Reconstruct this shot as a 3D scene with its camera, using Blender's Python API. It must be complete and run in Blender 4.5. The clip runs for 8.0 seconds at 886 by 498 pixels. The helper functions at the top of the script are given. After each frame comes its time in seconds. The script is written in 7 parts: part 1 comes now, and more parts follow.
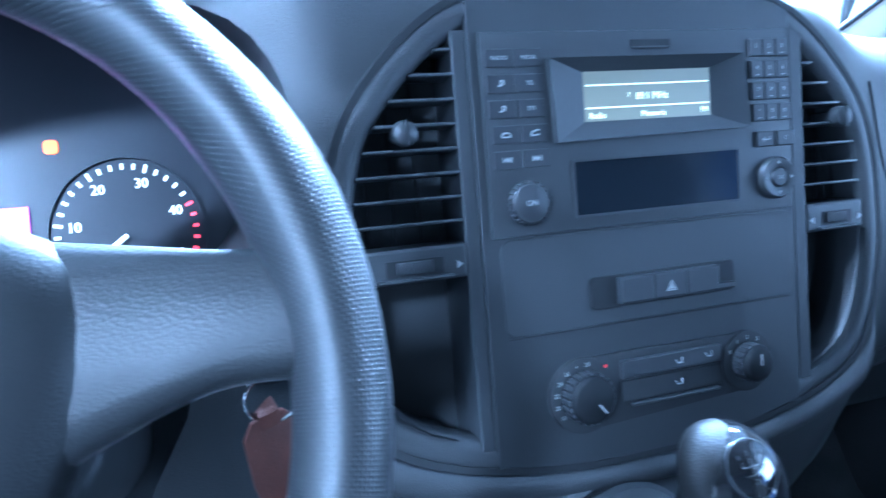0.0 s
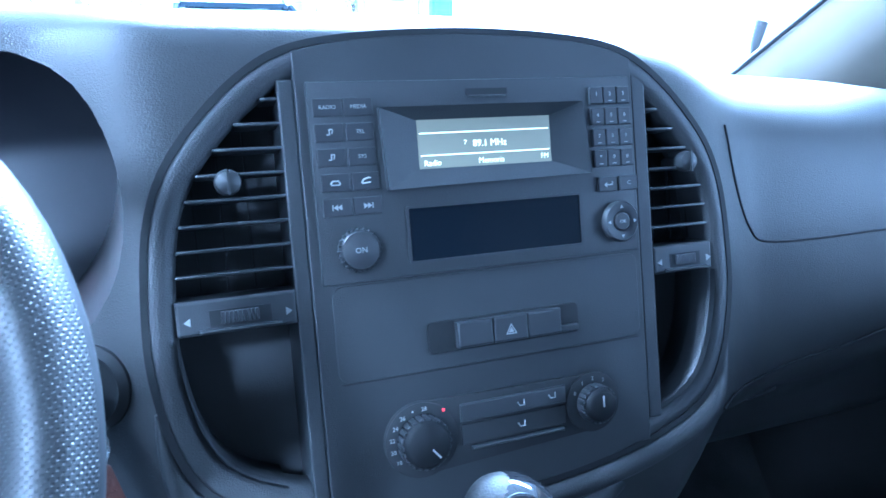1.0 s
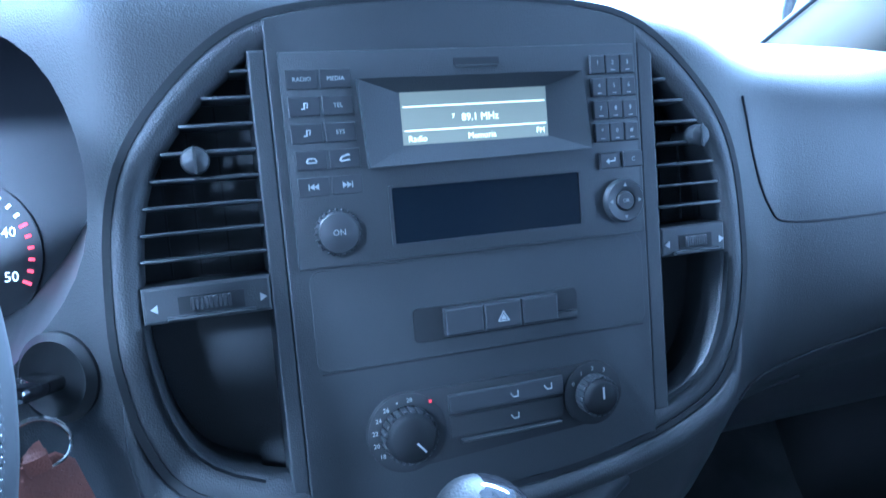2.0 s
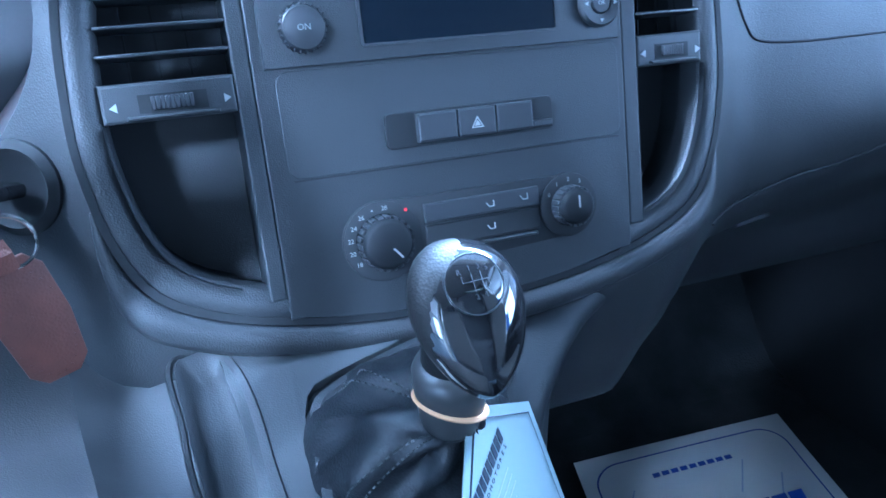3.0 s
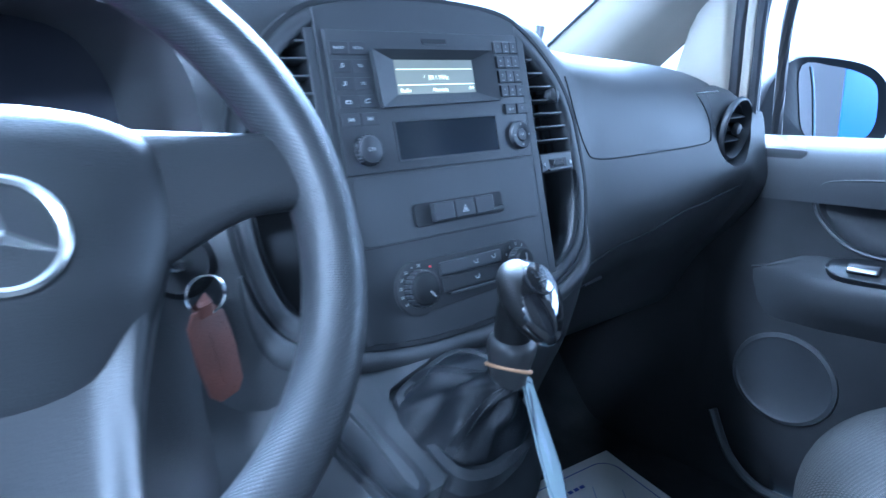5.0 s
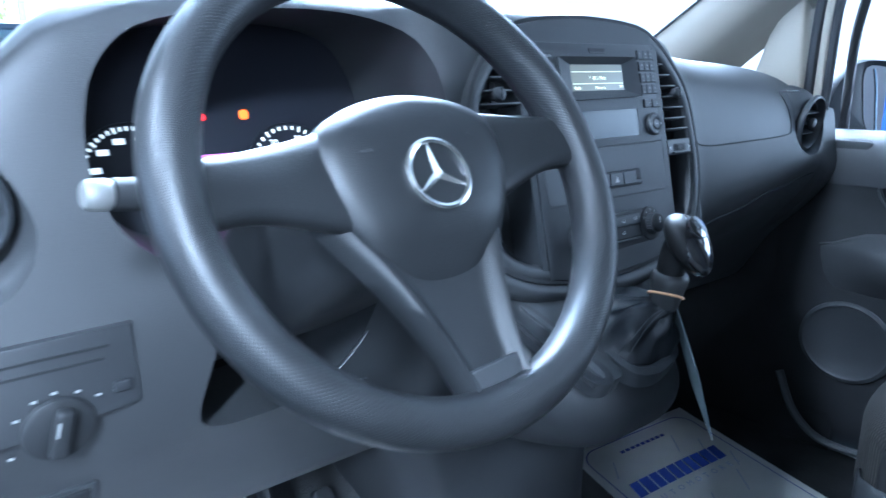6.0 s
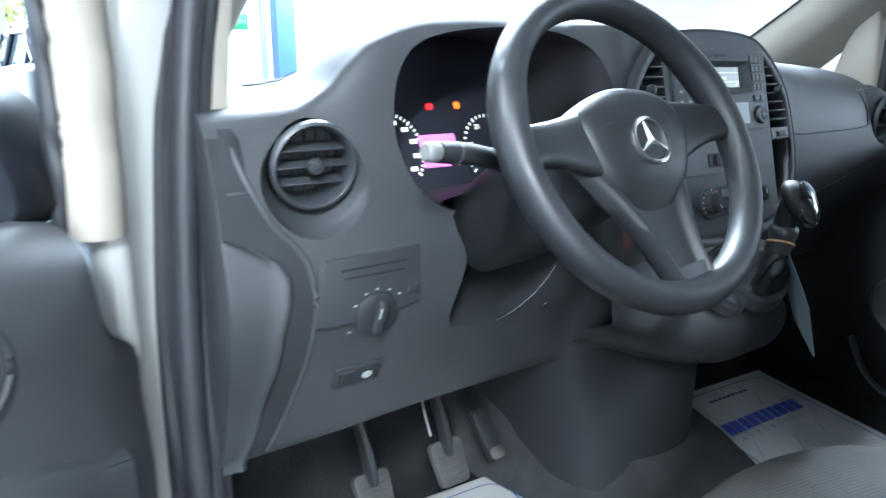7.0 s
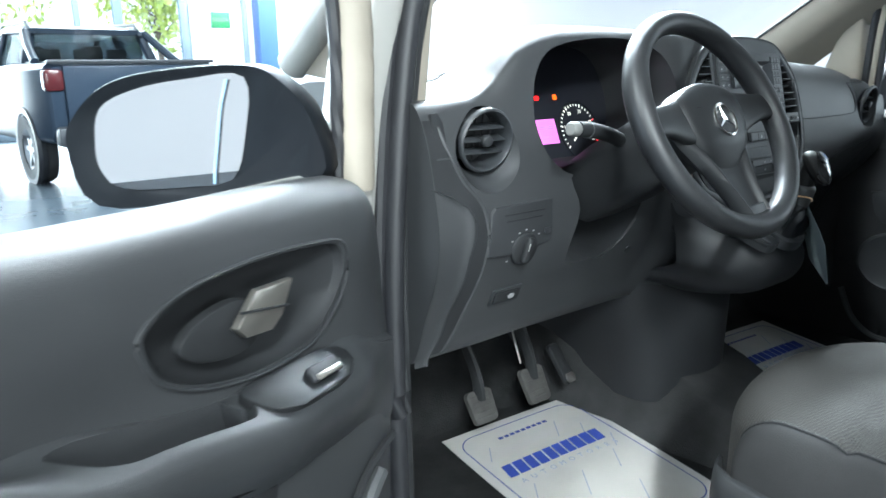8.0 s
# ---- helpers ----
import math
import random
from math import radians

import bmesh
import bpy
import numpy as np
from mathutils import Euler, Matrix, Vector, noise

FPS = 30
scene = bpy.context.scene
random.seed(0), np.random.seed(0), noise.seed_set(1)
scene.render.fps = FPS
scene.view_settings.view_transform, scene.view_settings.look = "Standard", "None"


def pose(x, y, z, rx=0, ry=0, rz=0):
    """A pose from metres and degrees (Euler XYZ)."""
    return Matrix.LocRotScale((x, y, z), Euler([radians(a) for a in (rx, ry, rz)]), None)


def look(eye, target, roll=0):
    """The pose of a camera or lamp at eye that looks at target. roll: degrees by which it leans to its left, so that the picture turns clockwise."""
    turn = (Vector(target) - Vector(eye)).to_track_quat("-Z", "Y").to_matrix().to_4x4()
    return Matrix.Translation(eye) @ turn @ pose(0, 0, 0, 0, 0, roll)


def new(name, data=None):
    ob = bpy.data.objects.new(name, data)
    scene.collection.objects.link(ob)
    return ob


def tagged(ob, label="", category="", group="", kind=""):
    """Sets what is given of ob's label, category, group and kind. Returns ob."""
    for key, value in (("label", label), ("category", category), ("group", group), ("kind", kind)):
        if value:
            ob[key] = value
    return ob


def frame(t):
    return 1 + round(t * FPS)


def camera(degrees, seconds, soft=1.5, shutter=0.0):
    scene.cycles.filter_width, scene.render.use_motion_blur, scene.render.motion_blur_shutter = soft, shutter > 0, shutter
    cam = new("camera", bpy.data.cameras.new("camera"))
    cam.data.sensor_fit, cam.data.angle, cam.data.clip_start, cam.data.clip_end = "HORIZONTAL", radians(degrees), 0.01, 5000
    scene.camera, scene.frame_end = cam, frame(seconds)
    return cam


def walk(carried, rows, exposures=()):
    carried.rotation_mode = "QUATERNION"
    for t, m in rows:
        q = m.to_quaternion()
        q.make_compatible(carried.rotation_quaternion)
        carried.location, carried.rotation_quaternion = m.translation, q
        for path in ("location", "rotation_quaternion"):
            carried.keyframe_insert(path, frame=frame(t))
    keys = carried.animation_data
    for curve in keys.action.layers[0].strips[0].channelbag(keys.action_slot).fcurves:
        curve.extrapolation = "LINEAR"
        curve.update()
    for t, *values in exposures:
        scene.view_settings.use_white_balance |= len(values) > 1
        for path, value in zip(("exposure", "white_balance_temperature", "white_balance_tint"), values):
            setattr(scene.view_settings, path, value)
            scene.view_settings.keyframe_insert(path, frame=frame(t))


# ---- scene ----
cam = camera(64.0, 8.0, 1.5, 0.4)
PATH = [
    (0, (0.016, 0.022, 1.37), (0.638, 1.823, 0.761), -0.5),
    (0.5, (0.074, -0.01, 1.381), (0.741, 1.781, 0.793), -0.3),
    (1, (0.107, -0.009, 1.391), (0.8, 1.779, 0.823), 0.2),
    (1.2, (0.119, -0.001, 1.394), (0.798, 1.792, 0.825), 0.2),
    (2.3, (0.148, 0.01, 1.369), (0.734, 1.799, 0.691), -0.8),
    (2.5, (0.145, 0.008, 1.349), (0.74, 1.774, 0.622), -1.2),
    (3, (0.139, -0.007, 1.313), (0.777, 1.689, 0.467), -1.6),
    (3.5, (0.115, -0.036, 1.313), (0.929, 1.607, 0.513), -0.8),
    (4, (0.046, -0.071, 1.325), (1.101, 1.509, 0.698), -0.4),
    (4.2, (0.014, -0.078, 1.325), (1.135, 1.475, 0.748), -0.5),
    (5.3, (-0.246, -0.12, 1.326), (1.037, 1.337, 0.847), -0.5),
    (5.5, (-0.304, -0.127, 1.336), (0.968, 1.333, 0.836), -0.1),
    (6, (-0.44, -0.166, 1.335), (0.772, 1.344, 0.836), -0.0),
    (6.5, (-0.588, -0.197, 1.335), (0.574, 1.354, 0.84), 0.0),
    (7, (-0.77, -0.269, 1.335), (0.357, 1.308, 0.843), -0.1),
    (7.5, (-0.963, -0.342, 1.336), (0.15, 1.243, 0.837), 0.0),
    (8, (-1.181, -0.384, 1.345), (0.007, 1.145, 0.843), -0.5),
]
walk(cam, [(t, look(eye, target, roll)) for t, eye, target, roll in PATH],
     [(0.0, 3.75, 3700, 4), (1.0, 3.9, 3750, 4), (2.5, 3.95, 3700, 4), (3.0, 4.3, 3750, 5), (3.5, 4.5, 3750, 6), (4.2, 4.15, 3850, 6), (5.5, 3.5, 4100, 5), (6.5, 3.0, 4600, 3), (7.5, 2.7, 5200, 1), (8.0, 2.45, 5300, 0)])

# ---- world and large lights ----
world = bpy.data.worlds.new("sky")
scene.world = world
world.use_nodes = True
wn = world.node_tree.nodes
sky = wn.new("ShaderNodeTexSky")
sky.sky_type = "NISHITA"
sky.sun_disc = False
sky.sun_elevation = radians(48)
sky.sun_rotation = radians(200)
wn["Background"].inputs[1].default_value = 0.12
world.node_tree.links.new(sky.outputs[0], wn["Background"].inputs[0])


def lamp(name, kind, m, energy, colour, size=1.0, size_y=None):
    data = bpy.data.lights.new(name, kind)
    data.energy, data.color = energy, colour
    if kind == "AREA":
        data.shape = "RECTANGLE"
        data.size, data.size_y = size, size_y or size
    if kind == "SUN":
        data.angle = radians(0.5)
    ob = new(name, data)
    ob.matrix_basis = m
    return ob


lamp("sun", "SUN", look((0, 0, 30), (3.0, 10, 0)), 3.0, (1.0, 0.95, 0.88))
lamp("front_window_daylight", "AREA", look((-0.7, 15.3, 2.0), (-0.7, 0, 1.6)), 500, (1.0, 0.96, 0.88), 9.4, 3.8)
# four fill lamps added before solid walls to brighten the cabin and door
lamp("left_fill_light", "AREA", look((-8.9, 6.3, 1.8), (0, 6.3, 1.7)), 90, (0.90, 0.95, 1.0), 9.0, 3.2)
lamp("side_fill_light", "AREA", look((-8.9, -6.4, 1.9), (0, -4.4, 1.4)), 60, (1.0, 0.95, 0.88), 5.2, 3.4)
lamp("rear_fill_light", "AREA", look((-3.3, -9.85, 1.9), (-2.4, 0, 1.4)), 300, (1.0, 0.91, 0.80), 6.0, 3.4)
lamp("right_fill_light", "AREA", look((8.9, -2.6, 2.1), (0, -0.6, 1.3)), 100, (1.0, 0.95, 0.88), 7.0, 3.2)
# overhead strips out of view, added to brighten door, dash top and north wall
for strip_y, strip_power in ((-3.2, 220), (0.4, 85)):
    lamp("strip_fill_light", "AREA", look((-2.7, strip_y, 4.18), (-2.2, strip_y + 0.3, 0.0)), strip_power, (1.0, 0.92, 0.82), 0.16, 3.0)
for strip_y in (2.7, 4.9):
    lamp("strip_fill_light", "AREA", look((2.2, strip_y, 4.18), (2.0, strip_y - 0.7, 0.0)), 300, (1.0, 0.96, 0.90), 3.6, 0.16)
for strip_x, strip_power in ((1.6, 50), (6.9, 150)):
    lamp("strip_fill_light", "AREA", look((strip_x, 12.6, 4.18), (strip_x + 0.1, 13.8, 0.0)), strip_power, (1.0, 0.98, 0.95), 3.6, 0.16)



# ---- materials ----
def mat(name, colour, rough=0.5, metal=0.0, vary=0.12, scale=8.0, bump=0.0, grain=900.0, emit=0.0, coat=0.0, spec=0.5, ior=1.5):
    """A surface with slow stains (vary, scale) and a fine grain (bump, grain per metre)."""
    m = bpy.data.materials.new(name)
    m.use_nodes = True
    nt = m.node_tree
    n, link = nt.nodes, nt.links.new
    b = n["Principled BSDF"]
    b.inputs["Roughness"].default_value = rough
    b.inputs["Metallic"].default_value = metal
    b.inputs["Coat Weight"].default_value = coat
    b.inputs["Coat Roughness"].default_value = 0.06
    b.inputs["Specular IOR Level"].default_value = spec
    b.inputs["IOR"].default_value = ior
    b.inputs["Base Color"].default_value = (*colour, 1)
    if emit:
        b.inputs["Emission Color"].default_value = (*colour, 1)
        b.inputs["Emission Strength"].default_value = emit
        return m
    geo = n.new("ShaderNodeNewGeometry")
    slow = n.new("ShaderNodeTexNoise")
    slow.inputs["Scale"].default_value = scale
    slow.inputs["Detail"].default_value = 5
    link(geo.outputs["Position"], slow.inputs["Vector"])
    ramp = n.new("ShaderNodeMapRange")
    ramp.inputs["From Min"].default_value, ramp.inputs["From Max"].default_value = 0.3, 0.7
    ramp.inputs["To Min"].default_value, ramp.inputs["To Max"].default_value = 1 - vary, 1 + vary
    link(slow.outputs["Fac"], ramp.inputs["Value"])
    mul = n.new("ShaderNodeVectorMath")
    mul.operation = "SCALE"
    mul.inputs[0].default_value = colour
    link(ramp.outputs["Result"], mul.inputs["Scale"])
    link(mul.outputs[0], b.inputs["Base Color"])
    rr = n.new("ShaderNodeMapRange")
    rr.inputs["From Min"].default_value, rr.inputs["From Max"].default_value = 0.25, 0.75
    rr.inputs["To Min"].default_value, rr.inputs["To Max"].default_value = max(0.0, rough - 0.25 * vary), min(1.0, rough + 0.35 * vary)
    link(slow.outputs["Fac"], rr.inputs["Value"])
    link(rr.outputs["Result"], b.inputs["Roughness"])
    if bump:
        tex = n.new("ShaderNodeTexVoronoi")
        tex.inputs["Scale"].default_value = grain
        link(geo.outputs["Position"], tex.inputs["Vector"])
        bp = n.new("ShaderNodeBump")
        bp.inputs["Strength"].default_value = bump
        bp.inputs["Distance"].default_value = 0.0006
        link(tex.outputs["Distance"], bp.inputs["Height"])
        link(bp.outputs[0], b.inputs["Normal"])
    return m


def weave_mat(name, colour_a, colour_b, per_metre, rough=0.9, bump=0.6, angle=0.0):
    """Cloth: crossing threads over a slow blotch."""
    m = mat(name, colour_a, rough, vary=0.2, scale=12)
    nt = m.node_tree
    n, link = nt.nodes, nt.links.new
    b = n["Principled BSDF"]
    geo = n.new("ShaderNodeNewGeometry")
    mp = n.new("ShaderNodeMapping")
    mp.inputs["Rotation"].default_value[2] = angle
    link(geo.outputs["Position"], mp.inputs["Vector"])
    waves = []
    for axis in ("X", "Y"):
        w = n.new("ShaderNodeTexWave")
        w.bands_direction = axis
        w.inputs["Scale"].default_value = per_metre * (1.0 if axis == "X" else 0.62)
        w.inputs["Distortion"].default_value = 1.2
        w.inputs["Detail"].default_value = 2
        link(mp.outputs[0], w.inputs["Vector"])
        waves.append(w)
    mx = n.new("ShaderNodeMath")
    mx.operation = "MULTIPLY"
    link(waves[0].outputs["Fac"], mx.inputs[0])
    link(waves[1].outputs["Fac"], mx.inputs[1])
    mix = n.new("ShaderNodeMix")
    mix.data_type = "RGBA"
    mix.inputs[6].default_value, mix.inputs[7].default_value = (*colour_a, 1), (*colour_b, 1)
    link(mx.outputs[0], mix.inputs[0])
    link(mix.outputs[2], b.inputs["Base Color"])
    bp = n.new("ShaderNodeBump")
    bp.inputs["Strength"].default_value, bp.inputs["Distance"].default_value = bump, 0.0012
    link(mx.outputs[0], bp.inputs["Height"])
    link(bp.outputs[0], b.inputs["Normal"])
    return m


def dotted_mat(name, colour, rough):
    """Moulded plastic with a regular staggered dot grain laid out along the mesh's own u and v."""
    m = mat(name, colour, rough, vary=0.16, scale=14)
    nt = m.node_tree
    n, link = nt.nodes, nt.links.new
    uv, parts = n.new("ShaderNodeUVMap"), n.new("ShaderNodeSeparateXYZ")
    link(uv.outputs[0], parts.inputs[0])
    waves = []
    for axis in (0, 1):
        sine = n.new("ShaderNodeMath")
        sine.operation = "SINE"
        link(parts.outputs[axis], sine.inputs[0])
        waves.append(sine)
    mul, grip, dots = (n.new("ShaderNodeMath") for _ in range(3))
    mul.operation, grip.operation, dots.operation = "MULTIPLY", "GREATER_THAN", "MULTIPLY"
    link(waves[0].outputs[0], mul.inputs[0])
    link(waves[1].outputs[0], mul.inputs[1])
    # the outer band of the tube is smooth, the rest pitted
    link(parts.outputs[1], grip.inputs[0])
    grip.inputs[1].default_value = 2 * math.pi * 36 * 0.16
    pit = n.new("ShaderNodeMapRange")
    pit.inputs["From Min"].default_value, pit.inputs["From Max"].default_value = 0.30, 0.75
    link(mul.outputs[0], pit.inputs["Value"])
    link(pit.outputs["Result"], dots.inputs[0])
    link(grip.outputs[0], dots.inputs[1])
    bp = n.new("ShaderNodeBump")
    bp.invert = True
    bp.inputs["Strength"].default_value, bp.inputs["Distance"].default_value = 0.7, 0.0005
    link(dots.outputs[0], bp.inputs["Height"])
    link(bp.outputs[0], n["Principled BSDF"].inputs["Normal"])
    return m


def glass_mat(name, tint=(1, 1, 1), mirror=0.04):
    m = bpy.data.materials.new(name)
    m.use_nodes = True
    nt = m.node_tree
    n, link = nt.nodes, nt.links.new
    n.remove(n["Principled BSDF"])
    clear, gloss, mix = (n.new("ShaderNode" + k) for k in ("BsdfTransparent", "BsdfGlossy", "MixShader"))
    clear.inputs[0].default_value = (*tint, 1)
    gloss.inputs["Roughness"].default_value = 0.02
    mix.inputs[0].default_value = mirror
    link(clear.outputs[0], mix.inputs[1])
    link(gloss.outputs[0], mix.inputs[2])
    link(mix.outputs[0], n["Material Output"].inputs[0])
    return m


PLASTIC = mat("soft_charcoal_plastic", (0.025, 0.0262, 0.028), 0.50, vary=0.12, scale=6, bump=0.34, grain=800, spec=0.5)
PLASTIC_LOW = mat("hard_charcoal_plastic", (0.018, 0.019, 0.021), 0.56, vary=0.12, scale=9, bump=0.20, grain=900, spec=0.42)
PANEL = mat("console_plastic", (0.024, 0.0256, 0.028), 0.50, vary=0.10, scale=10, bump=0.26, grain=1300, spec=0.40)
FRAME = mat("console_surround_plastic", (0.022, 0.0232, 0.025), 0.45, vary=0.08, scale=12, bump=0.15, grain=1300, spec=0.45)
BUTTON = mat("button_plastic", (0.022, 0.0232, 0.026), 0.50, vary=0.06, scale=20, spec=0.38)
# black plastic parts; also stands for shade in recesses and on the closed door
DARK = mat("black_plastic_and_shade", (0.015, 0.0157, 0.017), 0.6, vary=0.2, scale=14, spec=0.25)
SLAT = mat("slat_plastic", (0.028, 0.030, 0.033), 0.40, vary=0.08, scale=20)
GLOSS = mat("piano_black", (0.008, 0.008, 0.009), 0.05, vary=0.05, coat=1.0)
TRAY = mat("tray_grey_plastic", (0.046, 0.048, 0.050), 0.56, vary=0.08, scale=10, bump=0.14, grain=900, spec=0.35)
LEATHERETTE = mat("boot_leatherette", (0.008, 0.009, 0.011), 0.42, vary=0.25, scale=25, bump=0.35, grain=600, spec=0.35)
KNOB_LEATHER = mat("knob_leather", (0.009, 0.009, 0.009), 0.50, vary=0.2, scale=40, bump=0.25, grain=700, spec=0.17)
SATIN = mat("satin_grey_collar", (0.036, 0.036, 0.036), 0.38, vary=0.1, scale=30)
MIRROR_CASE = mat("mirror_housing_plastic", (0.006, 0.007, 0.009), 0.5, vary=0.15, scale=14, spec=0.14)
RIM = dotted_mat("grained_wheel_plastic", (0.0100, 0.0106, 0.0118), 0.44)
HUB = mat("wheel_hub_plastic", (0.011, 0.0116, 0.0126), 0.43, vary=0.14, scale=12, bump=0.24, grain=800, spec=0.31)
LEVER = mat("satin_silver_lever", (0.42, 0.40, 0.36), 0.30, 0.9, vary=0.08, scale=30)
CHROME = mat("satin_chrome", (0.68, 0.67, 0.65), 0.20, 1.0, vary=0.03, scale=30)
STALK_TIP = mat("pale_stalk_tip", (0.13, 0.13, 0.125), 0.4, vary=0.05, scale=40)
DULL = mat("worn_steel", (0.42, 0.40, 0.38), 0.42, 1.0, vary=0.3, scale=40)
BEIGE = mat("beige_pillar_trim", (0.25, 0.224, 0.184), 0.7, vary=0.06, scale=9, bump=0.25, grain=600)
PAINT = mat("white_body_paint", (0.29, 0.285, 0.27), 0.25, vary=0.03, coat=0.3)
SEAL = mat("black_rubber_seal", (0.014, 0.0145, 0.017), 0.5, vary=0.2, scale=20)
RUBBER = mat("worn_rubber", (0.035, 0.034, 0.032), 0.75, vary=0.4, scale=40, bump=0.6, grain=180)
DIAL_RUBBER = mat("dial_knob_rubber", (0.007, 0.0075, 0.0085), 0.62, vary=0.1, scale=30, spec=0.2)
CARPET = mat("black_floor_covering", (0.026, 0.0265, 0.027), 0.9, vary=0.35, scale=15, bump=0.9, grain=260, spec=0.2)
CLOTH = weave_mat("charcoal_seat_cloth", (0.014, 0.0136, 0.0128), (0.058, 0.054, 0.047), 95, angle=0.2, bump=0.7)
CLOTH_SIDE = mat("smooth_seat_bolster_cloth", (0.020, 0.020, 0.0205), 0.8, vary=0.2, scale=14, bump=0.4, grain=700, spec=0.25)
MAT_PAPER = mat("mat_paper", (0.72, 0.70, 0.665), 0.55, vary=0.05, scale=10, bump=0.05, grain=120)
INK_BLUE = mat("blue_ink", (0.035, 0.06, 0.30), 0.6, vary=0.08)
INK_PALE = mat("pale_blue_ink", (0.40, 0.43, 0.55), 0.6, vary=0.08)
INK_BLACK = mat("black_ink", (0.02, 0.025, 0.04), 0.6)
TAG = mat("pale_blue_card", (0.27, 0.325, 0.335), 0.6, vary=0.03)
BAND = mat("cream_rubber_band", (0.60, 0.36, 0.18), 0.6, vary=0.1, scale=50)
FOB = mat("brown_leather", (0.12, 0.045, 0.03), 0.6, vary=0.25, scale=40, bump=0.5, grain=600)
WHITE_MARK = mat("white_print", (0.24, 0.245, 0.245), 0.5, vary=0.04)
RED_MARK = mat("red_print", (0.75, 0.03, 0.04), 0.5, vary=0.04)
GLASS = glass_mat("window_glass", (0.95, 0.97, 0.98), 0.012)
TINT_GLASS = glass_mat("tinted_glass", (0.42, 0.46, 0.48))
MIRROR = mat("mirror_glass", (0.86, 0.87, 0.88), 0.01, 1.0, vary=0.0)
MIRROR_EDGE = mat("pale_blue_mirror_edge", (0.30, 0.42, 0.56), 0.4, vary=0.04)
LCD = mat("lcd_backlight", (0.17, 0.16, 0.115), 0.2, emit=0.055)
LCD_TEXT = mat("lcd_lettering", (0.92, 0.90, 0.55), 0.3, emit=0.13)
LCD_OFF = mat("dark_slot_screen", (0.006, 0.008, 0.012), 0.14, vary=0.05, spec=0.2)
DIAL = mat("dial_black", (0.012, 0.013, 0.018), 0.35, vary=0.05)
DIAL_MARK = mat("backlit_dial_print", (0.95, 0.88, 0.72), 0.5, emit=0.18)
DIAL_RED = mat("backlit_red_print", (1.0, 0.04, 0.05), 0.5, emit=0.24)
PINK = mat("magenta_trip_screen", (0.80, 0.17, 0.68), 0.3, emit=0.13)
TELL_RED = mat("red_telltale", (1.0, 0.004, 0.004), 0.3, emit=0.8)
TELL_AMBER = mat("amber_telltale", (1.0, 0.10, 0.001), 0.3, emit=0.34)
WALL = mat("white_wall_paint", (0.82, 0.83, 0.84), 0.7, vary=0.02, scale=0.7)
WALL_GREY = mat("lavender_grey_wall_paint", (0.33, 0.32, 0.33), 0.75, vary=0.03, scale=0.7)
CEIL = mat("white_ceiling_paint", (0.78, 0.78, 0.78), 0.8, vary=0.04, scale=0.5)
TILE = mat("polished_pale_floor", (0.045, 0.054, 0.064), 0.22, vary=0.10, scale=0.8, ior=1.07)
POST_BLUE = mat("blue_painted_post", (0.07, 0.13, 0.32), 0.4, vary=0.05, scale=2)
ALU = mat("grey_aluminium_frame", (0.20, 0.24, 0.28), 0.45, 0.3, vary=0.08, scale=3)
SIGN_GREEN = mat("green_sign", (0.03, 0.20, 0.06), 0.5, vary=0.03)
SIGN_BLUE = mat("blue_banner", (0.018, 0.055, 0.20), 0.4, vary=0.05, scale=1)
TRUCK = mat("dark_blue_grey_car_paint", (0.018, 0.025, 0.037), 0.32, vary=0.06, spec=0.08)
TRUCK_TRIM = mat("black_truck_trim", (0.020, 0.021, 0.024), 0.5, vary=0.1, spec=0.4)
TYRE = mat("tyre_rubber", (0.02, 0.02, 0.022), 0.8, vary=0.15, scale=10)
ALLOY = mat("alloy_wheel", (0.22, 0.225, 0.235), 0.4, 0.6, vary=0.1)
TAIL = mat("red_tail_lamp", (0.045, 0.009, 0.010), 0.2, vary=0.1, spec=0.2)
LEAF = mat("sunlit_leaf", (0.40, 0.44, 0.09), 0.55, vary=0.4, scale=2)
BARK = mat("bark", (0.12, 0.09, 0.065), 0.9, vary=0.3, scale=6)
PAVING = mat("outdoor_paving", (0.36, 0.35, 0.33), 0.85, vary=0.12, scale=0.5)
OUTSIDE_WALL = mat("pale_rendered_building", (0.62, 0.60, 0.55), 0.85, vary=0.08, scale=0.4)


# ---- mesh helpers ----
def thing(name, at, label, category, group="", kind=""):
    ob = new(name)
    ob.empty_display_size = 0.05
    ob.matrix_basis = Matrix.Translation(at)
    return tagged(ob, label, category, group, kind)


def mesh_of(name, bm, material, sharp=40):
    bmesh.ops.recalc_face_normals(bm, faces=bm.faces)
    me = bpy.data.meshes.new(name)
    bm.to_mesh(me)
    bm.free()
    me.materials.append(material)
    me.polygons.foreach_set("use_smooth", [True] * len(me.polygons))
    me.set_sharp_from_angle(angle=radians(sharp))
    return me


def hang(ob, parent):
    ob.parent = parent
    if parent.type == "EMPTY":
        ob.matrix_parent_inverse = parent.matrix_basis.inverted()
    return ob


def part(name, bm, material, parent, label="", sharp=40):
    ob = new(name, mesh_of(name, bm, material, sharp))
    hang(ob, parent)
    return tagged(ob, label) if label else ob


def solo(name, bm, material, label, category, group="", kind="", sharp=40):
    return tagged(new(name, mesh_of(name, bm, material, sharp)), label, category, group, kind)


